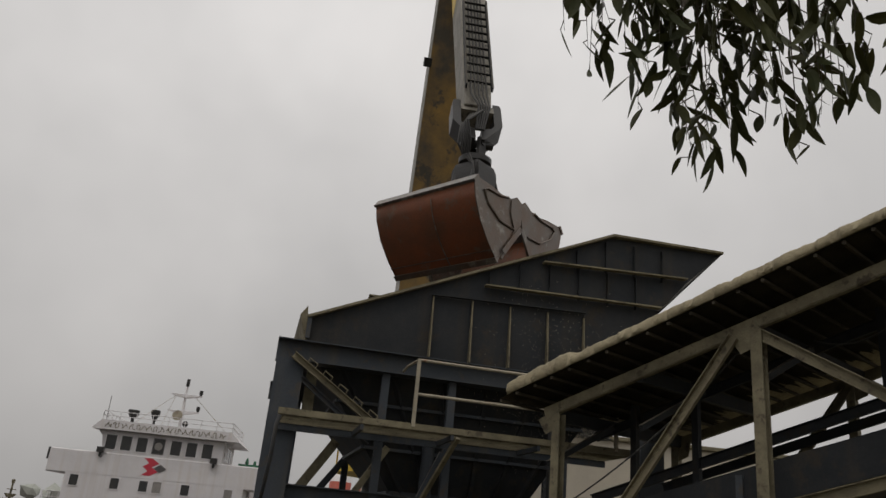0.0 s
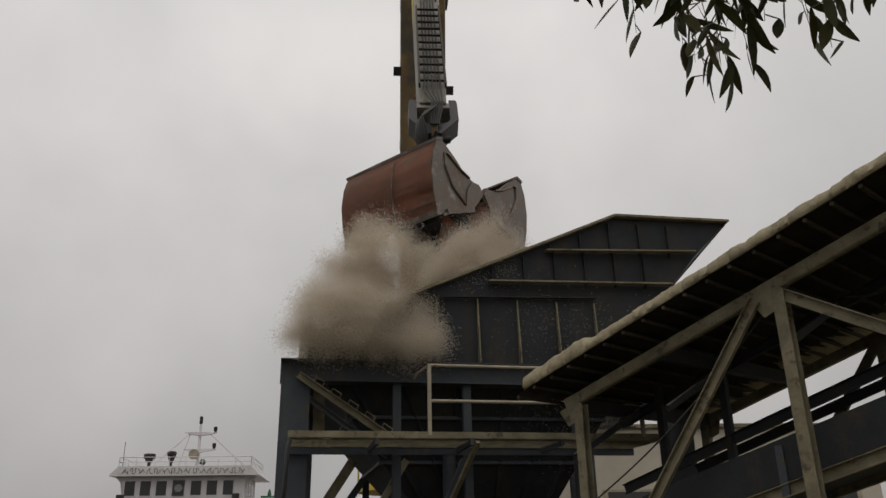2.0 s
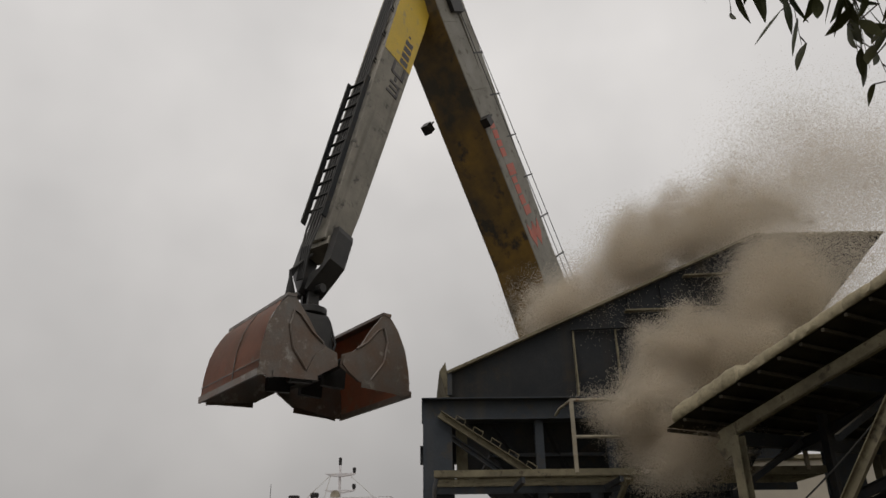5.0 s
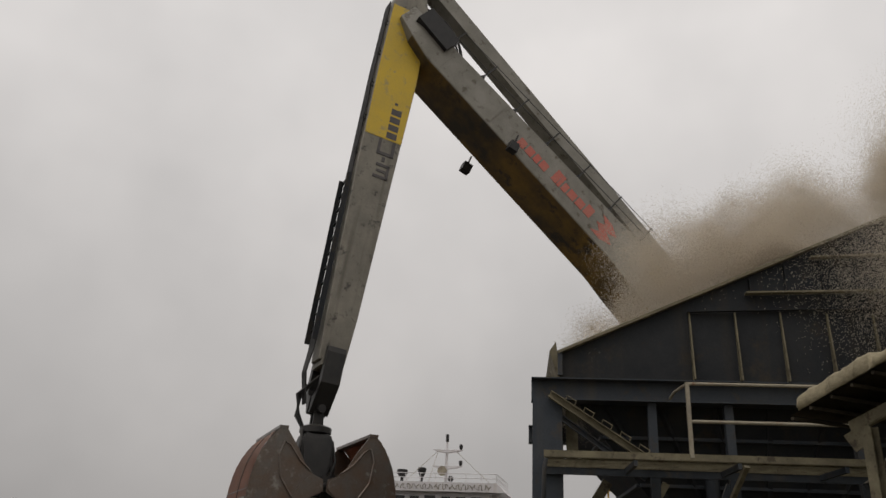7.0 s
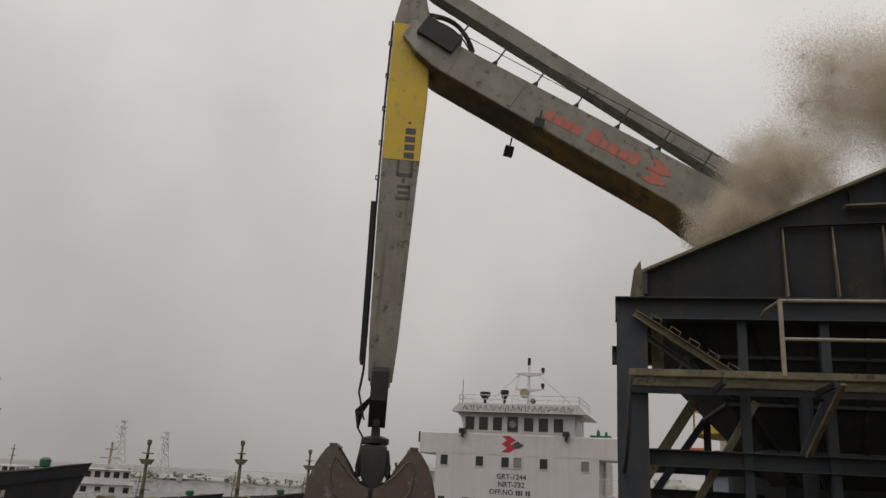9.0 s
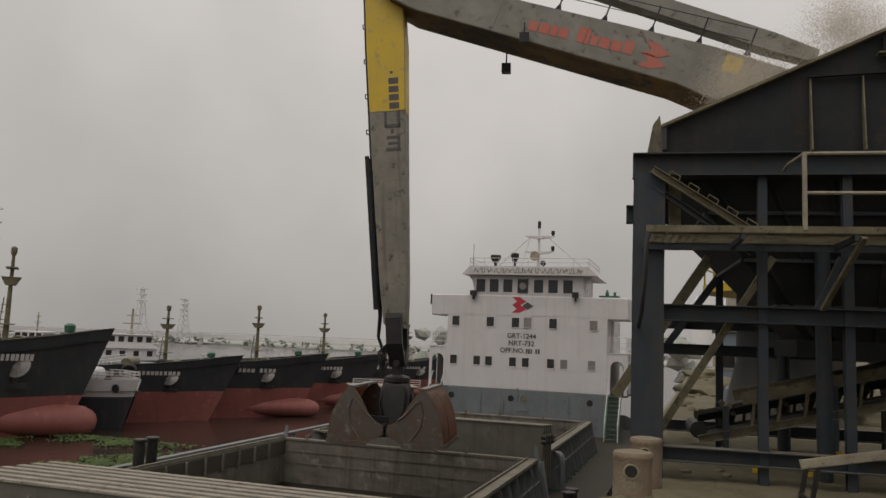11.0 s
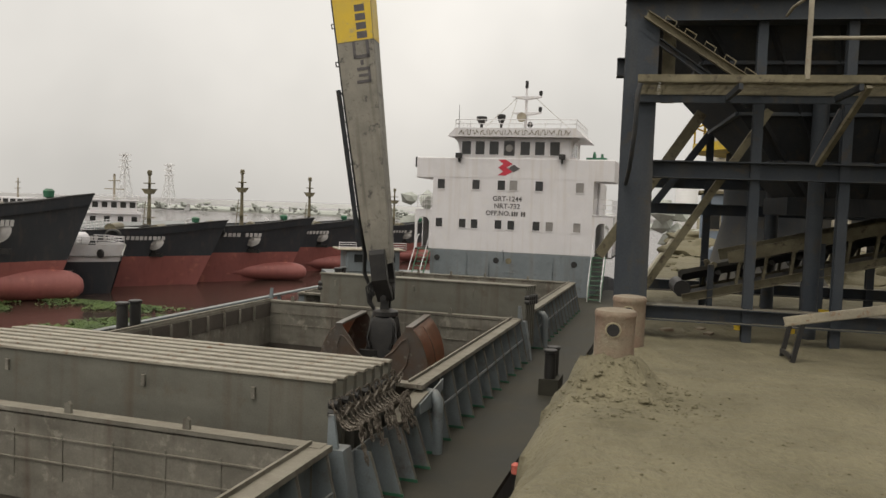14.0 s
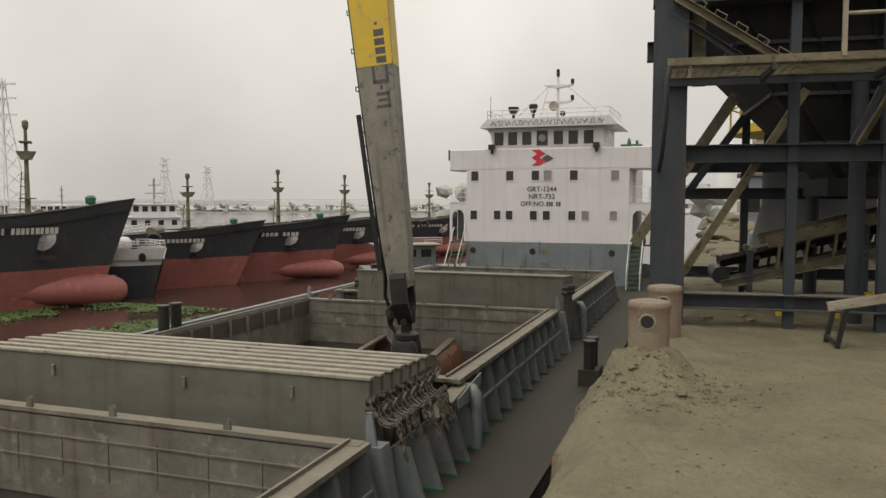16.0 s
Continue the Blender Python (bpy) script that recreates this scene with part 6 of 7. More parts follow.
PUFFS = [
    # kind, then places by time; each starts in the funnel and drifts away down wind
    ("s", ((0, 2.6, 15.2, 5.3), (0.3, 1.6, 14.8, 5.9), (0.6, 1.0, 14.6, 6.2), (1, 0.35, 14.2, 6.4), (1.5, -0.3, 13.2, 6.2), (2.5, -0.2, 12.4, 5.5), (3.5, 0.7, 12.2, 4.9), (4.5, 2, 12.2, 4.6), (7, 6.5, 13, 6.6), (10.5, 17, 19, 9), (16, 45, 30, 12))),
    ("s", ((0, 2.6, 15.2, 5.3), (0.5, 1.5, 14.9, 6.2), (0.9, 1.3, 14.5, 6.9), (1.5, 0.7, 13.7, 6.9), (2.0, 0.4, 13.3, 7.3), (2.5, 0.6, 13.1, 7.3), (3.0, 0.7, 13.0, 7.3), (3.5, 1.0, 12.6, 6.4), (4.5, 2.6, 12.4, 5.6), (7, 7, 14, 8.5), (10.5, 18, 20, 11), (16, 46, 30, 14))),
    ("s", ((0, 2.8, 15.4, 5.3), (0.9, 2.2, 14.8, 7.0), (1.5, 1.9, 14.5, 7.3), (2.0, 2.2, 14.4, 7.5), (2.5, 1.7, 13.8, 7.7), (3.5, 1.8, 13.1, 7.5), (4.5, 1.4, 14, 7.1), (7, 3.4, 14.8, 8), (8.2, 4.4, 15.6, 8.8), (10.5, 15, 20, 12), (16, 45, 31, 15))),
    ("m", ((0, 3.4, 15.8, 5.5), (1, 2.7, 15.1, 6), (1.7, 2.9, 14.8, 7.2), (2.5, 2.6, 14.1, 8.1), (3.0, 2.7, 13.8, 8.8), (3.5, 3.0, 13.6, 8.4), (4.5, 3.0, 14.4, 8.4), (7, 6.6, 16, 10.2), (10.5, 17, 22, 13), (16, 46, 32, 16))),
    ("s", ((0, 3, 15.6, 5.3), (1.2, 2.4, 14.8, 5.4), (2, 1, 13.3, 5.8), (3, 1.1, 12.1, 5.2), (3.6, 1.2, 12, 4.3), (4.5, 2.4, 12, 4), (7, 6, 12.4, 5), (10.5, 17, 18, 7), (16, 44, 29, 10))),
    ("m", ((0, 3.4, 15.8, 5.5), (1.6, 3, 15.4, 5), (2.5, 2.9, 14.9, 7.6), (3.5, 3.8, 14.2, 8), (4.5, 4.4, 14.6, 9.2), (7, 2.9, 15.4, 8.6), (8.2, 3.4, 16, 9.4), (10.5, 11, 20, 13.5), (16, 44, 32, 17))),
    ("l", ((0, 4.2, 16, 5.6), (2, 4.2, 16, 5.64), (3, 3.6, 15.2, 7.2), (3.5, 4, 14.8, 7.8), (4.5, 6.2, 15.2, 9.6), (7, 4.6, 16, 9.2), (8.2, 5, 17, 10.6), (10.5, 15, 22, 15), (16, 48, 33, 18))),
    ("thin", ((0, 4.2, 16.2, 5.6), (2.0, 4.2, 16, 5.64), (3.0, 5.0, 15, 9.4), (3.5, 6, 15.2, 9.6), (4.5, 9, 15.6, 10.6), (7, 9.6, 17.4, 11.2), (10.5, 20, 23, 15), (16, 50, 34, 19))),
    ("thin", ((0, 4.2, 16.2, 5.6), (2.2, 4.2, 16, 5.644), (3.5, 4.6, 15.8, 9.2), (4.5, 7.4, 16, 11.4), (7, 8.6, 17.4, 12.2), (10.5, 20, 23, 16), (16, 50, 34, 20))),
    ("l", ((0, 4.2, 16.2, 5.6), (2.8, 4.2, 16, 5.656), (4.5, 3, 15.2, 6.8), (6.8, 1.9, 15.4, 7.5), (7.5, 2.0, 14.9, 7.9), (8.2, 2.3, 15, 8.6), (10.5, 9, 19.5, 13), (16, 42, 31, 16))),
    ("m", ((0, 3.4, 16.2, 5.5), (3.5, 3.4, 16, 5.57), (4.7, 2.2, 15.6, 6.4), (6.8, 0.6, 14.9, 6), (7.5, 0.7, 14.6, 6.5), (8.2, 0.9, 14.6, 7.1), (10.5, 6.5, 18, 10.8), (16, 40, 30, 15))),
    ("s", ((0, 2.6, 16, 5.3), (4, 2.6, 16, 5.38), (6.8, -0.1, 14.5, 5.3), (7.5, 0, 14.4, 5.7), (8.2, 0.1, 14.4, 6.2), (10.5, 3.6, 16.6, 8.4), (12.5, 11, 19, 10), (16, 38, 30, 14))),
    ("s", ((0, 2.6, 15.4, 5.3), (1.2, 1.6, 14.4, 5.4), (2, 0.2, 13.1, 6.5), (3, 0.45, 12.9, 6.3), (3.6, 1.6, 12.5, 6), (4.5, 3.4, 12.2, 5.6), (7, 8, 13, 7), (10.5, 18, 19, 9), (16, 46, 30, 12))),
    ("m", ((0, 3.4, 16, 5.5), (1.8, 3.4, 15.8, 5.536), (2.6, 2.4, 14, 6.6), (3.5, 2.6, 12.6, 6.4), (4.5, 4.2, 12.6, 6.6), (7, 9, 14, 8.4), (10.5, 19, 20, 11), (16, 47, 31, 14))),
    ("thin", ((0, 4.2, 16, 5.6), (3, 4.2, 16, 5.66), (4.5, 6.2, 12.8, 7), (7, 5.6, 13, 7.6), (8.2, 6.6, 13.6, 8), (10.5, 12, 17, 10), (16, 42, 30, 14))),
    ("wisp", ((0, 3, 16.6, 5.3), (6, 3, 16.4, 5.42), (7.5, 2.6, 16, 5.8), (10.3, 0.5, 15.5, 6.9), (11, 0.9, 15.6, 7.1), (12.5, 2.4, 16, 7.2), (16, 24, 26, 12))),
    ("wisp", ((0, 3.4, 16.6, 5.3), (7, 3, 16.4, 5.44), (8.2, 2.6, 16, 6.2), (10.3, 2.3, 15.7, 8.2), (11, 2.8, 15.9, 8.2), (12.5, 4.6, 16.6, 8.2), (16, 26, 26, 13))),
]
puffs = [(build_puff(p[0]), p[1]) for p in PUFFS]


def move_dust():
    for i, (ob, rows) in enumerate(puffs):
        walk(ob, [(r[0], pose(r[1], r[2], r[3], 4 * r[0], 6 * r[0], 9 * r[0] + 40 * i)) for r in rows])


# ---- ships laid up across the basin ----
WATER = -5.4


def far_ship(x, y, heading, length, scale, label, bulb=True, seed=1, name_bars=0, house_x=-0.82, low=1.0, boot=3.25):
    """A laid-up coaster; its bow stands at (x, y), local x points ahead."""
    t = thing("laid_up_ship", label, "ship", pose(x, y, WATER, 0, 0, heading) @ Matrix.Diagonal((1, 1, low, 1)), "ships laid up across the basin")
    k = scale
    st = [(1.6, 0.06, 0.02, 7.2), (0.2, 0.9, 0.12, 7.0), (-2.0, 2.2, 0.6, 6.6), (-5.0, 3.8, 1.8, 6.2), (-9.0, 5.0, 3.4, 5.9), (-9.4, 5.1, 3.6, 4.9), (-16, 5.8, 5.2, 4.5), (-30, 6.0, 5.8, 4.3), (-length + 6, 6.0, 5.2, 4.3), (-length, 4.6, 2.2, 4.6)]

    def section(s, z):
        xx, wd, ww, h = s
        f = min(1, max(0, z / h)) ** 0.8
        lean = 2.6 * (1 - min(1, z / h)) if xx > -4 else 0
        return (xx - lean * (1 if xx > -1 else 0.5)) * k, (ww + (wd - ww) * f) * k
    for name, z0, z1, mat in (("lower_hull", -0.6, boot, "hullred"), ("upper_hull", boot, None, "hullblack")):
        bm = bmesh.new()
        for s in (1, -1):
            rows = []
            for q in st:
                zs = [z0 + ((q[3] if z1 is None else z1) - z0) * i / 4 for i in range(5)]
                rows.append([bm.verts.new((section(q, z)[0], s * section(q, z)[1], z * k)) for z in zs])
            for a, b in zip(rows, rows[1:]):
                for i in range(4):
                    bm.faces.new((a[i], a[i + 1], b[i + 1], b[i]))
        part(name, bm, mat, t, smooth=50)
    bm = bmesh.new()
    pts = [(q[0] * k, q[1] * k, (q[3] - 0.75) * k) for q in st]
    a = [bm.verts.new(p) for p in pts]
    b = [bm.verts.new((p[0], -p[1], p[2])) for p in pts]
    for i in range(len(pts) - 1):
        bm.faces.new((a[i], a[i + 1], b[i + 1], b[i]))
    part("deck", bm, "deck", t)
    bm = bmesh.new()
    for s in (1, -1):
        tube(bm, [(q[0] * k, s * q[1] * k, q[3] * k) for q in st], 0.07 * k, 5)
    part("gunwale", bm, "black", t)
    if bulb:
        bm = bmesh.new()
        prof = [(1.0, 0.05), (0.93, 0.42), (0.65, 0.74), (0.1, 0.98), (-1.0, 1.1), (-4, 1.2), (-9, 1.3), (-15, 1.35), (-20, 1.0)]
        rings = []
        for xx, r in prof:
            w = r * 0.85 + max(0, -xx - 1) * 0.33
            rings.append([bm.verts.new((xx * k, w * k * math.cos(i * math.tau / 18), (0.95 - 0.05 * xx + r * math.sin(i * math.tau / 18)) * k)) for i in range(18)])
        for p, q in zip(rings, rings[1:]):
            for i in range(18):
                bm.faces.new((p[i], p[(i + 1) % 18], q[(i + 1) % 18], q[i]))
        bm.faces.new(rings[0])
        part("bulbous_bow", bm, "hullred", t, "rounded red bulbous bow", smooth=60)
    rnd = random.Random(seed)
    # anchor pocket, anchor
    for s in (-1, 1):
        bm = bmesh.new()
        lathe(bm, [(0.75 * k, 0), (0.3 * k, 0.25 * k), (0.28 * k, 0.3 * k)], 16)
        p = part("anchor_pocket", bm, "curtain", t, "pale anchor pocket")
        p.matrix_basis = pose(-3.9 * k, s * 2.75 * k, 4.6 * k, 62 * s * -1 if s > 0 else 62, 0, 28 * s)
        bm = bmesh.new()
        box(bm, -0.8 * k, 0.8 * k, -0.12 * k, 0.12 * k, -0.2 * k, 0.15 * k)
        box(bm, -0.15 * k, 0.15 * k, -0.1 * k, 0.1 * k, 0.1 * k, 1.0 * k)
        p = part("anchor", bm, "black", t)
        p.matrix_basis = pose(-4.0 * k, s * 2.75 * k, 3.45 * k, 0, 0, 26 * s)
    if name_bars:
        bars(t, 0.2, 6.4 * k, 0, 0.42 * k, name_bars, pose(-9.0 * k, -5.22 * k, 5.2 * k, 16, 0, 21.5), "lettering", name="name_bar", seed=seed)
    # forecastle gear: mast, windlass, lamps, rails
    bm = bmesh.new()
    mz = 6.0 * k
    fm = -5.0 * k
    tube(bm, [(fm, 0, mz - 0.6 * k), (fm, 0, mz + 5.9 * k)], [0.2 * k, 0.1 * k], 8)
    box(bm, fm - 0.35 * k, fm + 0.35 * k, -0.7 * k, 0.7 * k, mz + 4.9 * k, mz + 5.0 * k)
    prism(bm, [(fm - 0.6 * k, mz + 4.35 * k), (fm + 0.6 * k, mz + 4.35 * k), (fm + 0.3 * k, mz + 3.8 * k), (fm - 0.3 * k, mz + 3.8 * k)], -0.35 * k, 0.35 * k)
    box(bm, fm - 0.5 * k, fm + 0.5 * k, -0.5 * k, 0.5 * k, mz + 1.2 * k, mz + 1.28 * k)
    tube(bm, [(fm - 0.5 * k, 0, mz), (fm - 0.3 * k, 0, mz + 3.0 * k)], 0.04 * k, 5)
    for i in range(5):
        box(bm, fm - 0.45 * k, fm, -0.05, 0.05, mz + (0.5 + i * 0.5) * k, mz + (0.55 + i * 0.5) * k)
    lathe(bm, [(0.14 * k, 0), (0.2 * k, 0.2 * k), (0.2 * k, 0.5 * k), (0.1 * k, 0.6 * k)], 8, (fm, 0, mz + 5.8 * k))
    part("foremast", bm, "khaki", t)
    bm = bmesh.new()
    for xx in (-4.2, -7.8):
        tube(bm, [(xx * k, -1.6 * k, 6.1 * k), (xx * k, 1.6 * k, 6.1 * k)], 0.45 * k, 10)
    part("windlass", bm, "khaki", t)
    bm = bmesh.new()
    lathe(bm, [(0.08 * k, 0), (0.08 * k, 0.6 * k), (0.32 * k, 0.68 * k), (0.36 * k, 1.1 * k), (0.2 * k, 1.25 * k)], 12, (-1.2 * k, 0.4 * k, 6.2 * k))
    part("bow_ventilator", bm, "green", t, "green bow ventilator")
    railing(t, [(-9.4 * k, -5.0 * k, 5.7 * k), (-9.4 * k, 5.0 * k, 5.7 * k)], 1.0 * k, 1.2 * k, 0.03 * k)
    railing(t, [(-10 * k, -5.3 * k, 4.7 * k), (-30 * k, -5.8 * k, 4.3 * k)], 0.9 * k, 2 * k, 0.03 * k)
    # tyres hung as fenders
    for xx in (-6.8, -12.5):
        bm = bmesh.new()
        ring = [(xx * k + 0.5 * k * math.cos(a * math.tau / 14), -5.2 * k - (0 if xx < -8 else -0.6 * k), 5.5 * k + 0.5 * k * math.sin(a * math.tau / 14)) for a in range(15)]
        tube(bm, ring, 0.17 * k, 7, caps=False)
        part("tyre_fender", bm, "rubber", t)
    # hatch coamings and aft house
    part("hatch_coaming", bbox(-length * 0.70 * k, -13 * k, -4.2 * k, 4.2 * k, 4.2 * k, 5.6 * k, 0.05), "shipgrey", t)
    hx = house_x * length * k
    h0 = 3.8

    def hz(z):
        return (h0 + (z - h0) * 0.55) * k
    part("aft_house", bbox(hx - 5 * k, hx, -5.2 * k, 5.2 * k, 3.8 * k, hz(8.2), 0.05), "white", t, "white aft house")
    part("aft_deckhouse", bbox(hx - 4.2 * k, hx - 0.3 * k, -4.2 * k, 4.2 * k, hz(8.2), hz(10.6), 0.05), "white", t)
    wheel = part("aft_wheelhouse", bbox(hx - 3.6 * k, hx - 0.6 * k, -3.6 * k, 3.6 * k, hz(10.6), hz(12.8), 0.05), "white", t)
    for i in range(7):
        yy = (-3.0 + i * 1.0) * k
        part("pane", bbox(hx - 0.62 * k, hx - 0.585 * k, yy - 0.36 * k, yy + 0.36 * k, hz(11.4), hz(12.4), 0), "glass", wheel)
    for i in range(4):
        xx = hx - (1.0 + i * 0.75) * k
        part("pane", bbox(xx - 0.28 * k, xx + 0.28 * k, -3.62 * k, -3.59 * k, hz(11.4), hz(12.4), 0), "glass", wheel)
    for zz, yy in ((9.3, -4.22), (6.6, -5.22)):
        for i in range(4):
            xx = hx - (0.9 + i * 1.0) * k
            part("porthole", bbox(xx - 0.25 * k, xx + 0.25 * k, yy * k, (yy + 0.04) * k, hz(zz - 0.5), hz(zz + 0.5), 0), "glass", t)
    railing(t, [(hx, -5.1 * k, hz(8.2)), (hx - 5 * k, -5.1 * k, hz(8.2))], 0.8 * k, 1.2 * k, 0.03 * k)
    bm = bmesh.new()
    tube(bm, [(hx - 2 * k, 0, hz(12.6)), (hx - 2 * k, 0, hz(12.6) + 3.0 * k)], [0.12 * k, 0.06 * k], 8)
    box(bm, hx - 2.1 * k, hx - 1.9 * k, -1.3 * k, 1.3 * k, hz(12.6) + 1.4 * k, hz(12.6) + 1.5 * k)
    box(bm, hx - 2.1 * k, hx - 1.9 * k, -0.9 * k, 0.9 * k, hz(12.6) + 2.3 * k, hz(12.6) + 2.4 * k)
    part("radar_mast", bm, "rail", t)
    return t


far_ship(-38.9, 41.2, 44, 68, 0.97, "black-hulled coaster with red boot and pale name lettering", seed=2, name_bars=22, house_x=-0.62, boot=2.65)
far_ship(-36.7, 53.7, 27, 66, 0.92, "black coaster with plain upright red stem, old tyres", False, 5, 18, low=0.79)
far_ship(-33.1, 61.6, 30, 70, 0.95, "black coaster with red bulbous bow, row berth", True, 7, 16, low=0.81)
far_ship(-33.0, 74.0, 32, 70, 0.95, "black coaster partly hidden behind its neighbours", True, 9, 16, low=0.8)
far_ship(-31.0, 92.0, 34, 60, 0.9, "dark coaster at the end of the row", True, 12, 14, low=0.8)


def tug(x, y, heading):
    t = thing("service_vessel", "small white-topped dark vessel moored between the coasters", "boat", pose(x, y, WATER - 0.8, 0, 0, heading))
    st = [(1.2, 0.15, 0.05), (0.6, 0.9, 0.2), (-0.8, 1.9, 0.9), (-3.0, 2.7, 2.0), (-7.0, 3.05, 2.7), (-12.0, 3.1, 2.9)]

    def hull(z0, z1, mat, name):
        bm = bmesh.new()
        for s in (1, -1):
            rows = [[bm.verts.new((q[0] - (1.3 * (1 - z / 4.4) if q[0] > -4 else 0), s * (q[2] + (q[1] - q[2]) * min(1, max(0, z / 4.4)) ** 0.7), z)) for z in (z0, (z0 + z1) / 2, z1)] for q in st]
            for a, b in zip(rows, rows[1:]):
                for i in range(2):
                    bm.faces.new((a[i], a[i + 1], b[i + 1], b[i]))
        return part(name, bm, mat, t, smooth=50)
    hull(-0.5, 3.1, "hullblack", "hull")
    hull(3.1, 4.3, "white", "forecastle")
    bm = bmesh.new()
    v = [bm.verts.new((q[0], q[1] * 0.97, 3.5)) for q in st] + [bm.verts.new((q[0], -q[1] * 0.97, 3.5)) for q in st[::-1]]
    bm.faces.new(v)
    part("deck", bm, "deck", t)
    railing(t, [(-9, -3, 4.2), (-1.0, -1.85, 4.2), (1.1, 0, 4.2), (-1.0, 1.85, 4.2), (-9, 3, 4.2)], 0.6, 1.0, 0.03)
    bars(t, -6.2, -1.4, 2.35, 0.36, 9, pose(0, -2.42, 0, 0, 0, -12), "lettering", name="name_bar", seed=4)
    bm = bmesh.new()
    tube(bm, [(-2.4, -0.9, 4.5), (-2.4, 0.9, 4.5)], 0.55, 12)
    part("winch", bm, "white", t)
    bm = bmesh.new()
    lathe(bm, [(0.3, 0), (0.3, 0.6), (0.5, 0.7), (0.5, 1.2), (0.2, 1.35)], 12, (-4.4, -1.2, 3.6))
    part("ventilator", bm, "green", t)
    bm = bmesh.new()
    tube(bm, [(0.1, -1.3, 3.7), (0.05, -1.42, 3.7)], 0.3, 14)
    part("fairlead", bm, "black", t)


tug(-38.9, 45.0, 14)


def house_vessel(x, y, heading):
    t = thing("moored_vessel", "white accommodation house of a vessel moored behind the coasters", "boat", pose(x, y, WATER - 2.0, 0, 0, heading))
    bm = bmesh.new()
    prism(bm, [(-4, 0), (-8, 3.1), (-26, 3.3), (-26, -3.3), (-8, -3.1)], 1.6, 3.5, "xy")
    part("hull", bm, "hullblack", t)
    for i, (a, b, w, z0, z1) in enumerate(((-21, -11, 2.9, 3.5, 5.4), (-20, -12.2, 2.7, 5.4, 6.9), (-18.5, -13.2, 2.3, 6.9, 8.3))):
        tier = part("house_tier", bbox(a, b, -w, w, z0, z1, 0.05), "white", t)
        n = 5 if i == 2 else 4
        for k in range(n):
            yy = -w + (k + 0.5) * 2 * w / n
            part("pane", bbox(b - 0.01, b + 0.03, yy - 0.28, yy + 0.28, z0 + 0.65, z0 + 1.25, 0), "glass", tier)
            xx = b - 1.0 - k * 1.3
            for sd in (-1, 1):
                part("pane", bbox(xx - 0.35, xx + 0.35, sd * w - 0.02, sd * w + 0.02, z0 + 0.65, z0 + 1.25, 0), "glass", tier)
        part("awning", bbox(a - 0.2, b + 0.4, -w - 0.3, w + 0.3, z1, z1 + 0.08, 0), "white", tier)
        railing(t, [(a, -w - 0.2, z1), (b + 0.3, -w - 0.2, z1), (b + 0.3, w + 0.2, z1), (a, w + 0.2, z1)], 0.6, 1.3, 0.03, rows=2)
    bm = bmesh.new()
    tube(bm, [(-15.5, 0, 8.3), (-15.5, 0, 11.2)], 0.12, 8)
    box(bm, -15.6, -15.4, -1.0, 1.0, 9.5, 9.6)
    box(bm, -15.6, -15.4, -0.6, 0.6, 10.4, 10.5)
    part("mast", bm, "rail", t)


house_vessel(-50.2, 58.5, -50)


def launch(x, y, heading):
    t = thing("work_launch", "grey open launch moored beyond the cargo ship", "boat", pose(x, y, WATER, 0, 0, heading))
    bm = bmesh.new()
    prism(bm, [(6.5, 0), (3.5, 1.5), (-5, 1.7), (-5, -1.7), (3.5, -1.5)], -0.4, 1.7, "xy")
    part("hull", bm, "shipgrey", t)
    part("cabin", bbox(-3.6, 0.6, -1.3, 1.3, 1.7, 3.4, 0.1), "shipgrey", t)
    for i in range(3):
        part("pane", bbox(-3.0 + i * 1.2, -2.2 + i * 1.2, -1.33, -1.29, 2.5, 3.1, 0), "glass", t)
    part("cabin_roof", bbox(-4.2, 1.0, -1.6, 1.6, 3.4, 3.5, 0.03), "rail", t)
    railing(t, [(-4.2, -1.5, 3.5), (1.0, -1.5, 3.5)], 0.5, 1.2, 0.03)


launch(-22.5, 57.0, 35)


def mooring_rope(p, q, sag):
    bm = bmesh.new()
    tube(bm, arc(p, q, (0, 0, -sag), 16), 0.03, 6)
    solo("mooring_rope", bm, "rail", "pale mooring rope slack towards the water", "rope")


mooring_rope((-41.5, 37.3, -1.5), (-41.7, 37.0, -5.5), 0.0)


def floating_weed():
    rnd = random.Random(21)
    bm = bmesh.new()
    made = 0
    while made < 16000:
        x, y = rnd.uniform(-52, -20), rnd.uniform(24, 41)
        d = noise.noise(Vector((x * 0.13, y * 0.2, 0))) + 0.5 * noise.noise(Vector((x * 0.6, y * 0.8, 3)))
        if d < 0.35 * rnd.random() - 0.22:
            continue
        made += 1
        r, a = rnd.uniform(0.05, 0.15), rnd.random() * 6.3
        c = Vector((x, y, WATER + 0.02 + rnd.random() * 0.05))
        n = rnd.randint(4, 6)
        ring = [bm.verts.new(c + Vector((r * rnd.uniform(0.6, 1.2) * math.cos(a + i * math.tau / n), r * rnd.uniform(0.6, 1.2) * math.sin(a + i * math.tau / n), rnd.uniform(-0.02, 0.10)))) for i in range(n)]
        top = bm.verts.new(c + Vector((0, 0, 0.08)))
        for i in range(n):
            bm.faces.new((ring[i], ring[(i + 1) % n], top))
    solo("floating_weed", bm, "weed", "mats of green water hyacinth drifting on the river", "water weed", kind="stuff")


floating_weed()


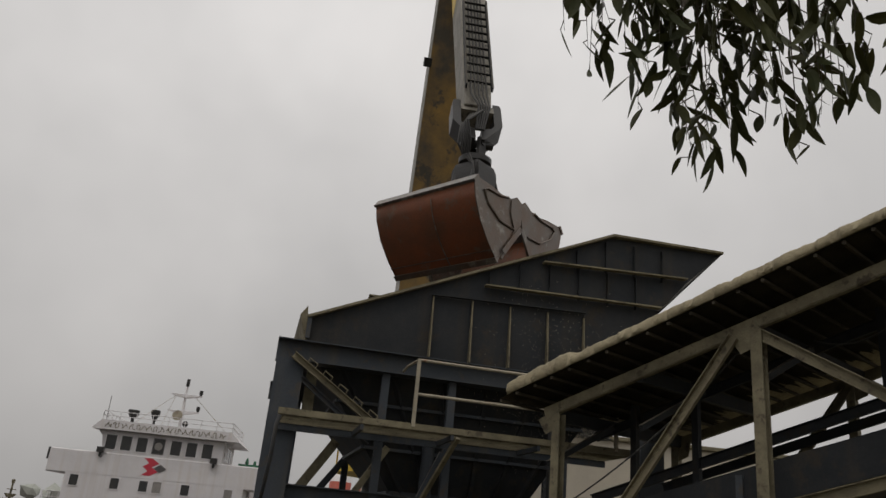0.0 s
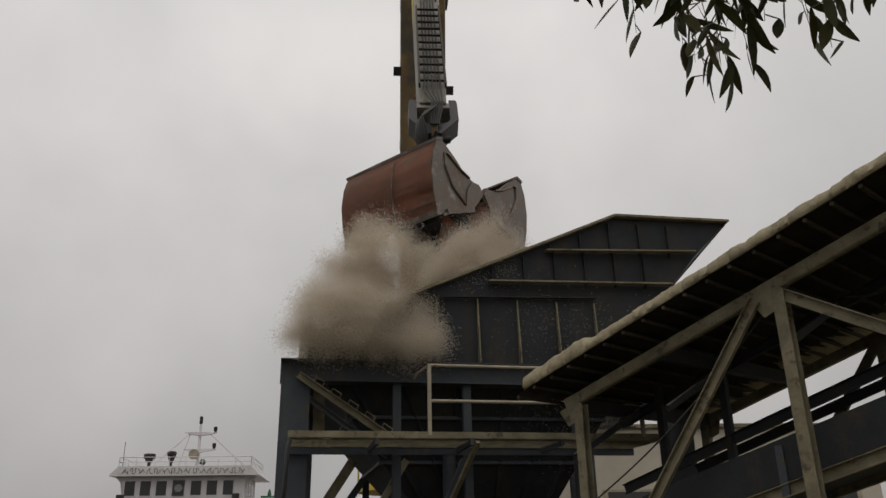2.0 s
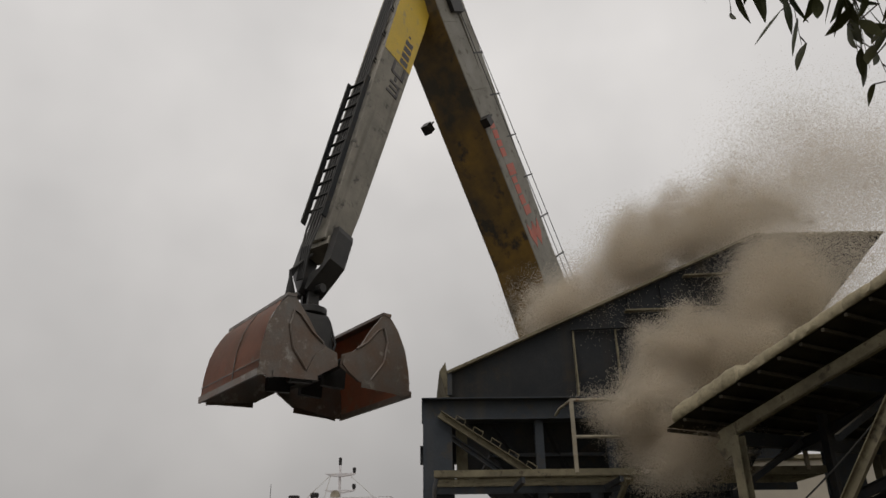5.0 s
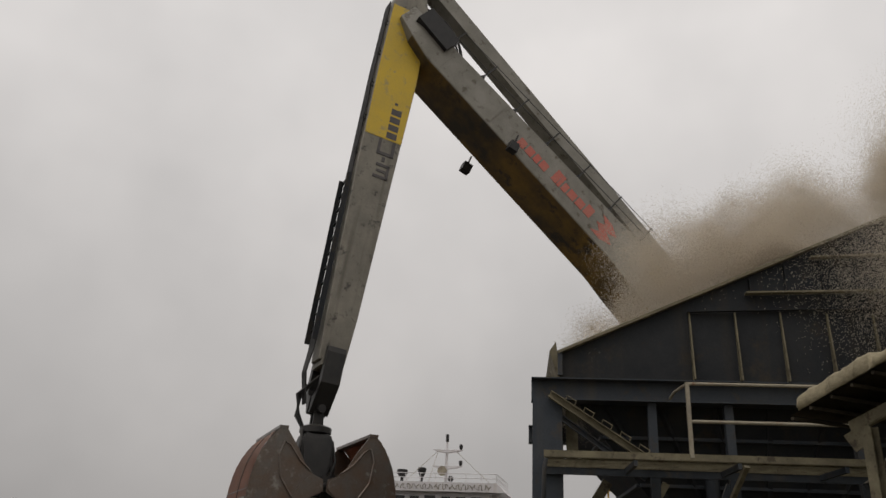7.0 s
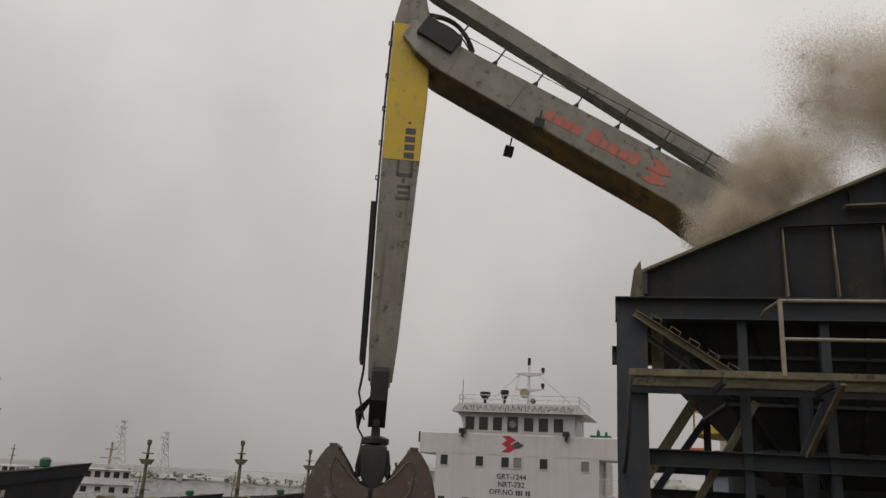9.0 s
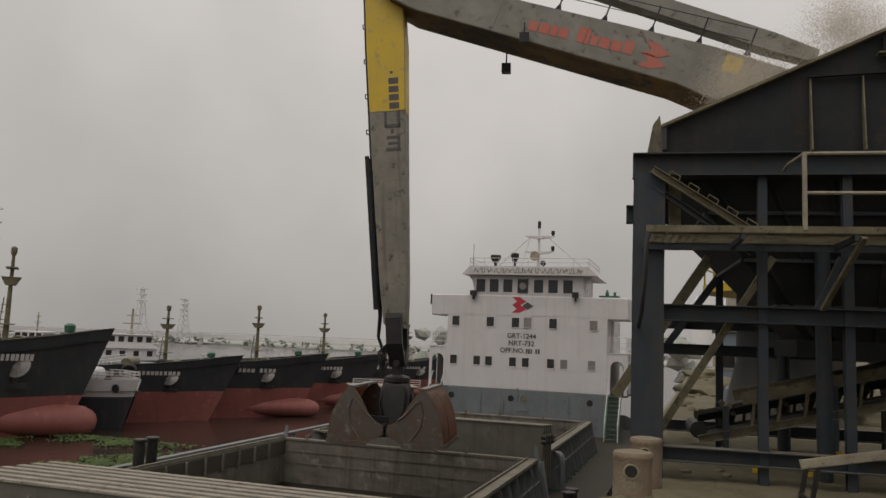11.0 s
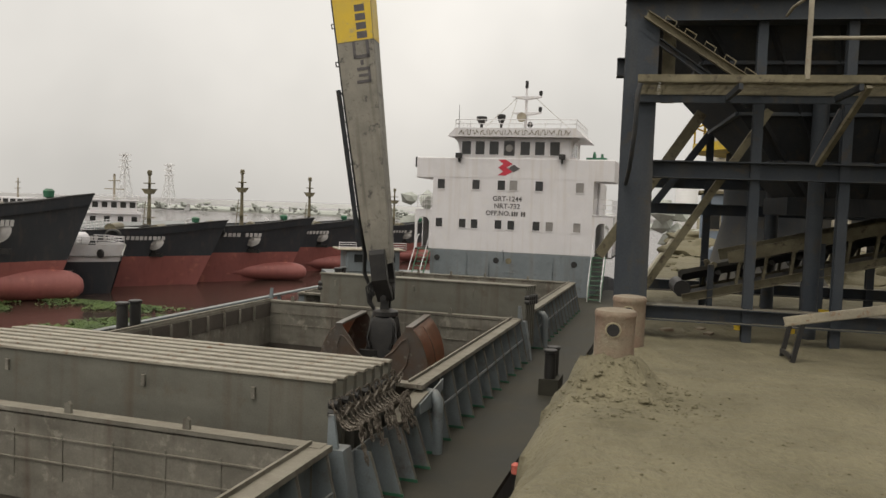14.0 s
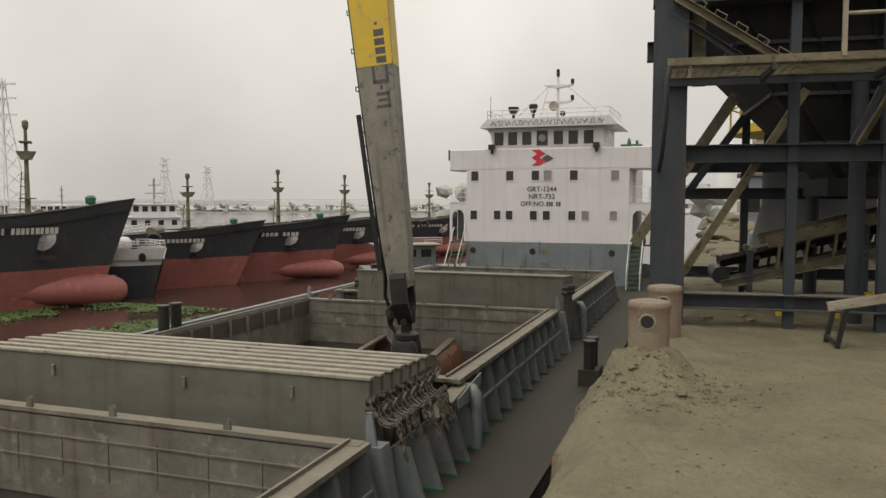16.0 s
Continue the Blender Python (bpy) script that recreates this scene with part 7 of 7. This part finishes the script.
# ---- far bank ----
def lattice_tower(x, y, h, label="lattice power pylon on the far bank in haze-tinted grey"):
    t = thing("power_pylon", label, "pylon", pose(x, y, -5), "pylons on the far bank")
    bm = bmesh.new()
    b = h * 0.11

    def leg(k, sx, sy):
        w = b * (1 - k) ** 1.4 + 0.6
        return Vector((sx * w, sy * w, h * k))
    S = [(1, 1), (-1, 1), (-1, -1), (1, -1)]
    n = 9
    for i in range(n):
        k0, k1 = i / n, (i + 1) / n
        for j in range(4):
            p, q = S[j], S[(j + 1) % 4]
            bar(bm, leg(k0, *p), leg(k1, *p), 0.26, 0.26)
            bar(bm, leg(k0, *p), leg(k1, *q), 0.12, 0.12)
            bar(bm, leg(k0, *q), leg(k1, *p), 0.12, 0.12)
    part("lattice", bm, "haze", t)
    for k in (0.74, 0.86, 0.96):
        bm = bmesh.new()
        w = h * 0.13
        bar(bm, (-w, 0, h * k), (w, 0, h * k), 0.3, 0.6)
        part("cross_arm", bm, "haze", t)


lattice_tower(-228, 195, 46)
lattice_tower(-256, 307, 26)
lattice_tower(-241, 320, 22)


def far_bridge():
    t = thing("road_bridge", "long pale concrete road bridge across the river, haze painted in", "bridge", pose(-250, 330, 0, 0, 0, 33))
    bm = bmesh.new()
    box(bm, -260, 330, -5, 5, -2.2, 0.2)
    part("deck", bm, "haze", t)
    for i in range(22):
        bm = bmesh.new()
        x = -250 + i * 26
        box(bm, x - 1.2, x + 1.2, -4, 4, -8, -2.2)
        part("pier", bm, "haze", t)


far_bridge()


def far_wood(name, x0, y0, x1, y1, n, h, seed, label):
    rnd = random.Random(seed)
    bm = bmesh.new()
    for i in range(n):
        k = rnd.random()
        c = Vector((x0 + (x1 - x0) * k + rnd.uniform(-6, 6), y0 + (y1 - y0) * k + rnd.uniform(-6, 6), -5))
        hh = h * rnd.uniform(0.5, 1.1)
        for j in range(7):
            lump(bm, c + Vector((rnd.gauss(0, hh * 0.22), rnd.gauss(0, hh * 0.22), hh * rnd.uniform(0.25, 0.95))), hh * rnd.uniform(0.12, 0.26), 1, 0.8, 0.8, rnd.random() * 30)
    solo(name, bm, "hazyleaf", label, "trees", kind="stuff")


far_wood("far_wood", -330, 300, -20, 330, 95, 4.2, 31, "belt of riverside trees on the far bank, paled with painted haze")
far_wood("riverside_trees", -40, 130, -14, 128, 22, 8.5, 32, "riverside trees beyond the bridge house, haze-tinted grey-green")
far_wood("yard_trees", 2, 110, 40, 118, 16, 9, 33, "haze-tinted trees at the far end of the yard")
bm = bmesh.new()
box(bm, -420, -10, 335, 460, -8, -4.6)
solo("far_bank", bm, "hazyleaf", "low far river bank in haze-tinted grey-green", "bank", kind="structure")


def yard_building(x, y, w, d, h, mat, label, rows=2, cols=4):
    t = thing("yard_building", label, "building", pose(x, y, -0.46), "")
    part("wall", bbox(0, w, 0, d, 0, h, 0.04), mat, t)
    part("roof", bbox(-0.2, w + 0.2, -0.2, d + 0.2, h, h + 0.2, 0.03), "khaki", t)
    for r in range(rows):
        for c in range(cols):
            xx = w * (c + 0.5) / cols
            zz = h * (r + 0.55) / rows
            win = part("window", bbox(xx - w / cols * 0.28, xx + w / cols * 0.28, -0.05, 0.02, zz - 0.7, zz + 0.6, 0), "rail", t)
            part("pane", bbox(xx - w / cols * 0.23, xx + w / cols * 0.23, -0.07, -0.055, zz - 0.6, zz + 0.5, 0), "glass", win)


yard_building(1.6, 62, 3.2, 6, 9.0, "beige", "beige plastered plant building with small windows")
yard_building(5.2, 58, 9.0, 12, 12.5, "beige", "tall pale plant block behind the conveyor", 4, 4)
yard_building(0.6, 50, 3.0, 4, 3.4, "bluesheet", "low blue sheet-metal hut in the yard", 1, 2)
yard_building(9.5, 34, 14, 8, 7.2, "beige", "long cream storage shed with sheet walls", 1, 3)


def silo(x, y, r, h):
    t = thing("cement_silo", "pale cement silo with haze-tinted shell and red band", "silo", pose(x, y, -0.46))
    bm = bmesh.new()
    lathe(bm, [(r, 0), (r, h), (r * 0.4, h + 1.2)], 24)
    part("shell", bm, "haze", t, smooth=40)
    bm = bmesh.new()
    lathe(bm, [(r + 0.02, h * 0.75), (r + 0.02, h * 0.95)], 24)
    part("band", bm, "fadedred", t, smooth=40)


silo(-0.6, 120, 1.6, 9)
silo(3.6, 124, 1.6, 9)
rnd = random.Random(17)
bm = bmesh.new()
for i in range(160):
    x, y = rnd.uniform(-1.2, 9), rnd.uniform(26, 75)
    lump(bm, (x, y, -0.45), rnd.uniform(0.05, 0.3), 1, 0.7, 0.6, i * 1.3)
solo("rubble", bm, "ground", "scattered heaps of rubble and cement lumps in the yard", "rubble", kind="stuff")
for i, (x, y, r) in enumerate(((1.2, 44, 2.4), (4.5, 30, 2.2), (6.5, 24, 1.6), (0.2, 70, 2.0))):
    bm = bmesh.new()
    lump(bm, (0, 0, 0), r, 4, 0.5, 0.35, i * 7.7)
    solo("dust_mound", bm, "ground", "low rounded heap of pale cement dust", "heap", pose(x, y, -0.5), "heaps in the yard", smooth=60)
solo("oil_drum", bbox(-0.28, 0.28, -0.28, 0.28, 0, 0.86, 0.12), "bluesheet", "dented blue drum standing in the yard", "drum", pose(1.0, 33, -0.46))


# ---- overhanging tree beside the camera ----
def build_tree():
    t = thing("eucalyptus_tree", "overhanging eucalyptus with drooping sickle-shaped leaves", "tree", pose(6.2, 0.2, -0.5))
    base = Vector((6.2, 0.2, -0.5))
    bm = bmesh.new()
    tube(bm, [Vector(p) - base for p in ((6.2, 0.2, -0.6), (6.1, 0.3, 1.5), (5.8, 0.5, 3.6), (5.5, 0.8, 5.2), (5.2, 0.9, 7.0))], [0.24, 0.19, 0.15, 0.11, 0.06], 12)
    part("trunk", bm, "bark", t, smooth=50)
    for pts in (((5.6, 0.7, 4.6), (4.4, 1.3, 5.6), (3.0, 1.8, 5.7), (1.9, 2.0, 5.5)), ((5.5, 0.8, 5.0), (4.2, 1.1, 5.6), (3.2, 1.4, 5.4)), ((4.4, 1.3, 5.6), (3.2, 2.1, 5.7), (2.2, 2.3, 5.3))):
        bm = bmesh.new()
        tube(bm, [Vector(p) - base for p in pts], [0.07 - 0.018 * i for i in range(len(pts))], 8)
        part("limb", bm, "bark", t, smooth=50)
    rnd = random.Random(77)
    leaves, twigs = bmesh.new(), bmesh.new()

    def leaf(at, d, length, width, roll):
        d = d.normalized()
        s = d.orthogonal().normalized()
        s = (Matrix.Rotation(roll, 3, d) @ s).normalized()
        n = d.cross(s)
        bend = rnd.uniform(-0.38, 0.38)
        prev = None
        for i in range(6):
            k = i / 5
            w = width * (math.sin(math.pi * min(1, k * 0.93 + 0.05)) ** 0.8) * (1 - 0.25 * k)
            c = at + d * length * k + s * bend * length * k * k + n * 0.03 * length * math.sin(k * 3)
            pair = (leaves.verts.new(c - s * w), leaves.verts.new(c + n * 0.12 * w), leaves.verts.new(c + s * w))
            if prev:
                leaves.faces.new((prev[0], prev[1], pair[1], pair[0]))
                leaves.faces.new((prev[1], prev[2], pair[2], pair[1]))
            prev = pair

    def sprig(start, end, n, droop):
        pts = arc(start, end, (rnd.uniform(-0.06, 0.06), rnd.uniform(-0.06, 0.06), droop), 8)
        tube(twigs, [p - base for p in pts], [0.006 - 0.0006 * i for i in range(9)], 5)
        for i in range(n):
            k = (i + 0.5) / n
            p = pts[int(k * 8)].lerp(pts[min(8, int(k * 8) + 1)], k * 8 % 1)
            d = Vector((rnd.gauss(0, 0.5), rnd.gauss(0, 0.4), -1 + rnd.gauss(0, 0.3)))
            tip = p + Vector((rnd.gauss(0, 0.03), rnd.gauss(0, 0.03), -0.02))
            tube(twigs, [p - base, tip - base], 0.003, 4)
            leaf(tip - base, d, rnd.uniform(0.12, 0.21), rnd.uniform(0.018, 0.033), rnd.uniform(-1.6, 1.6))
    # hanging sprays: along the branch, how far down each hangs
    eye = Vector((0.42, -1.74, 1.89))

    def spray(az, el, dist):
        a, e = radians(az), radians(el)
        return eye + Vector((math.sin(a) * math.cos(e), math.cos(a) * math.cos(e), math.sin(e))) * dist
    for az, top, low, n in ((12.5, 44, 36.5, 7), (14.5, 43, 33.5, 12), (15.8, 42, 35.0, 10), (17.5, 43, 33.0, 15), (19.0, 43, 31.0, 18), (20.5, 43, 33.0, 18), (21.5, 43, 29.5, 22), (22.6, 42, 27.0, 26),
                            (23.6, 42, 28.0, 24), (24.6, 41, 26.8, 26), (25.6, 41, 27.6, 22), (26.6, 40, 30.0, 20), (27.6, 40, 32.0, 16), (28.6, 40, 31.0, 14), (29.6, 39, 28.0, 16), (30.6, 39, 27.4, 16), (31.6, 38, 29.5, 14), (32.6, 38, 30.0, 14), (33.8, 37, 30.5, 12), (18.2, 44, 37, 14), (20.0, 44, 38, 14), (22.0, 44, 37, 16), (24.0, 43, 36, 16), (26.0, 43, 36, 14), (28.0, 42, 36, 12), (30.0, 42, 35, 12), (35.5, 38, 30, 14), (37.5, 38, 29, 14)):
        for r in range(2):
            d = 4.3 + rnd.uniform(-0.35, 0.35)
            az, low = az + (1.6 if not r else 0), low - (1.0 if not r else 0)
            s0 = spray(az + rnd.uniform(-1.2, 1.2) - 1.0, top + 3, d)
            s1 = spray(az + rnd.uniform(-0.5, 0.5), low + (2.5 if r else 0.8), d + rnd.uniform(-0.1, 0.1))
            sprig(s0, s1, int(n * 0.72) + 2, rnd.uniform(-0.02, 0.08))
    part("crown", leaves, "leaf", t, "drooping sickle-shaped green leaves")
    part("twig", twigs, "bark", t)


build_tree()


def motions():
    move_crane()
    move_dust()


motions()
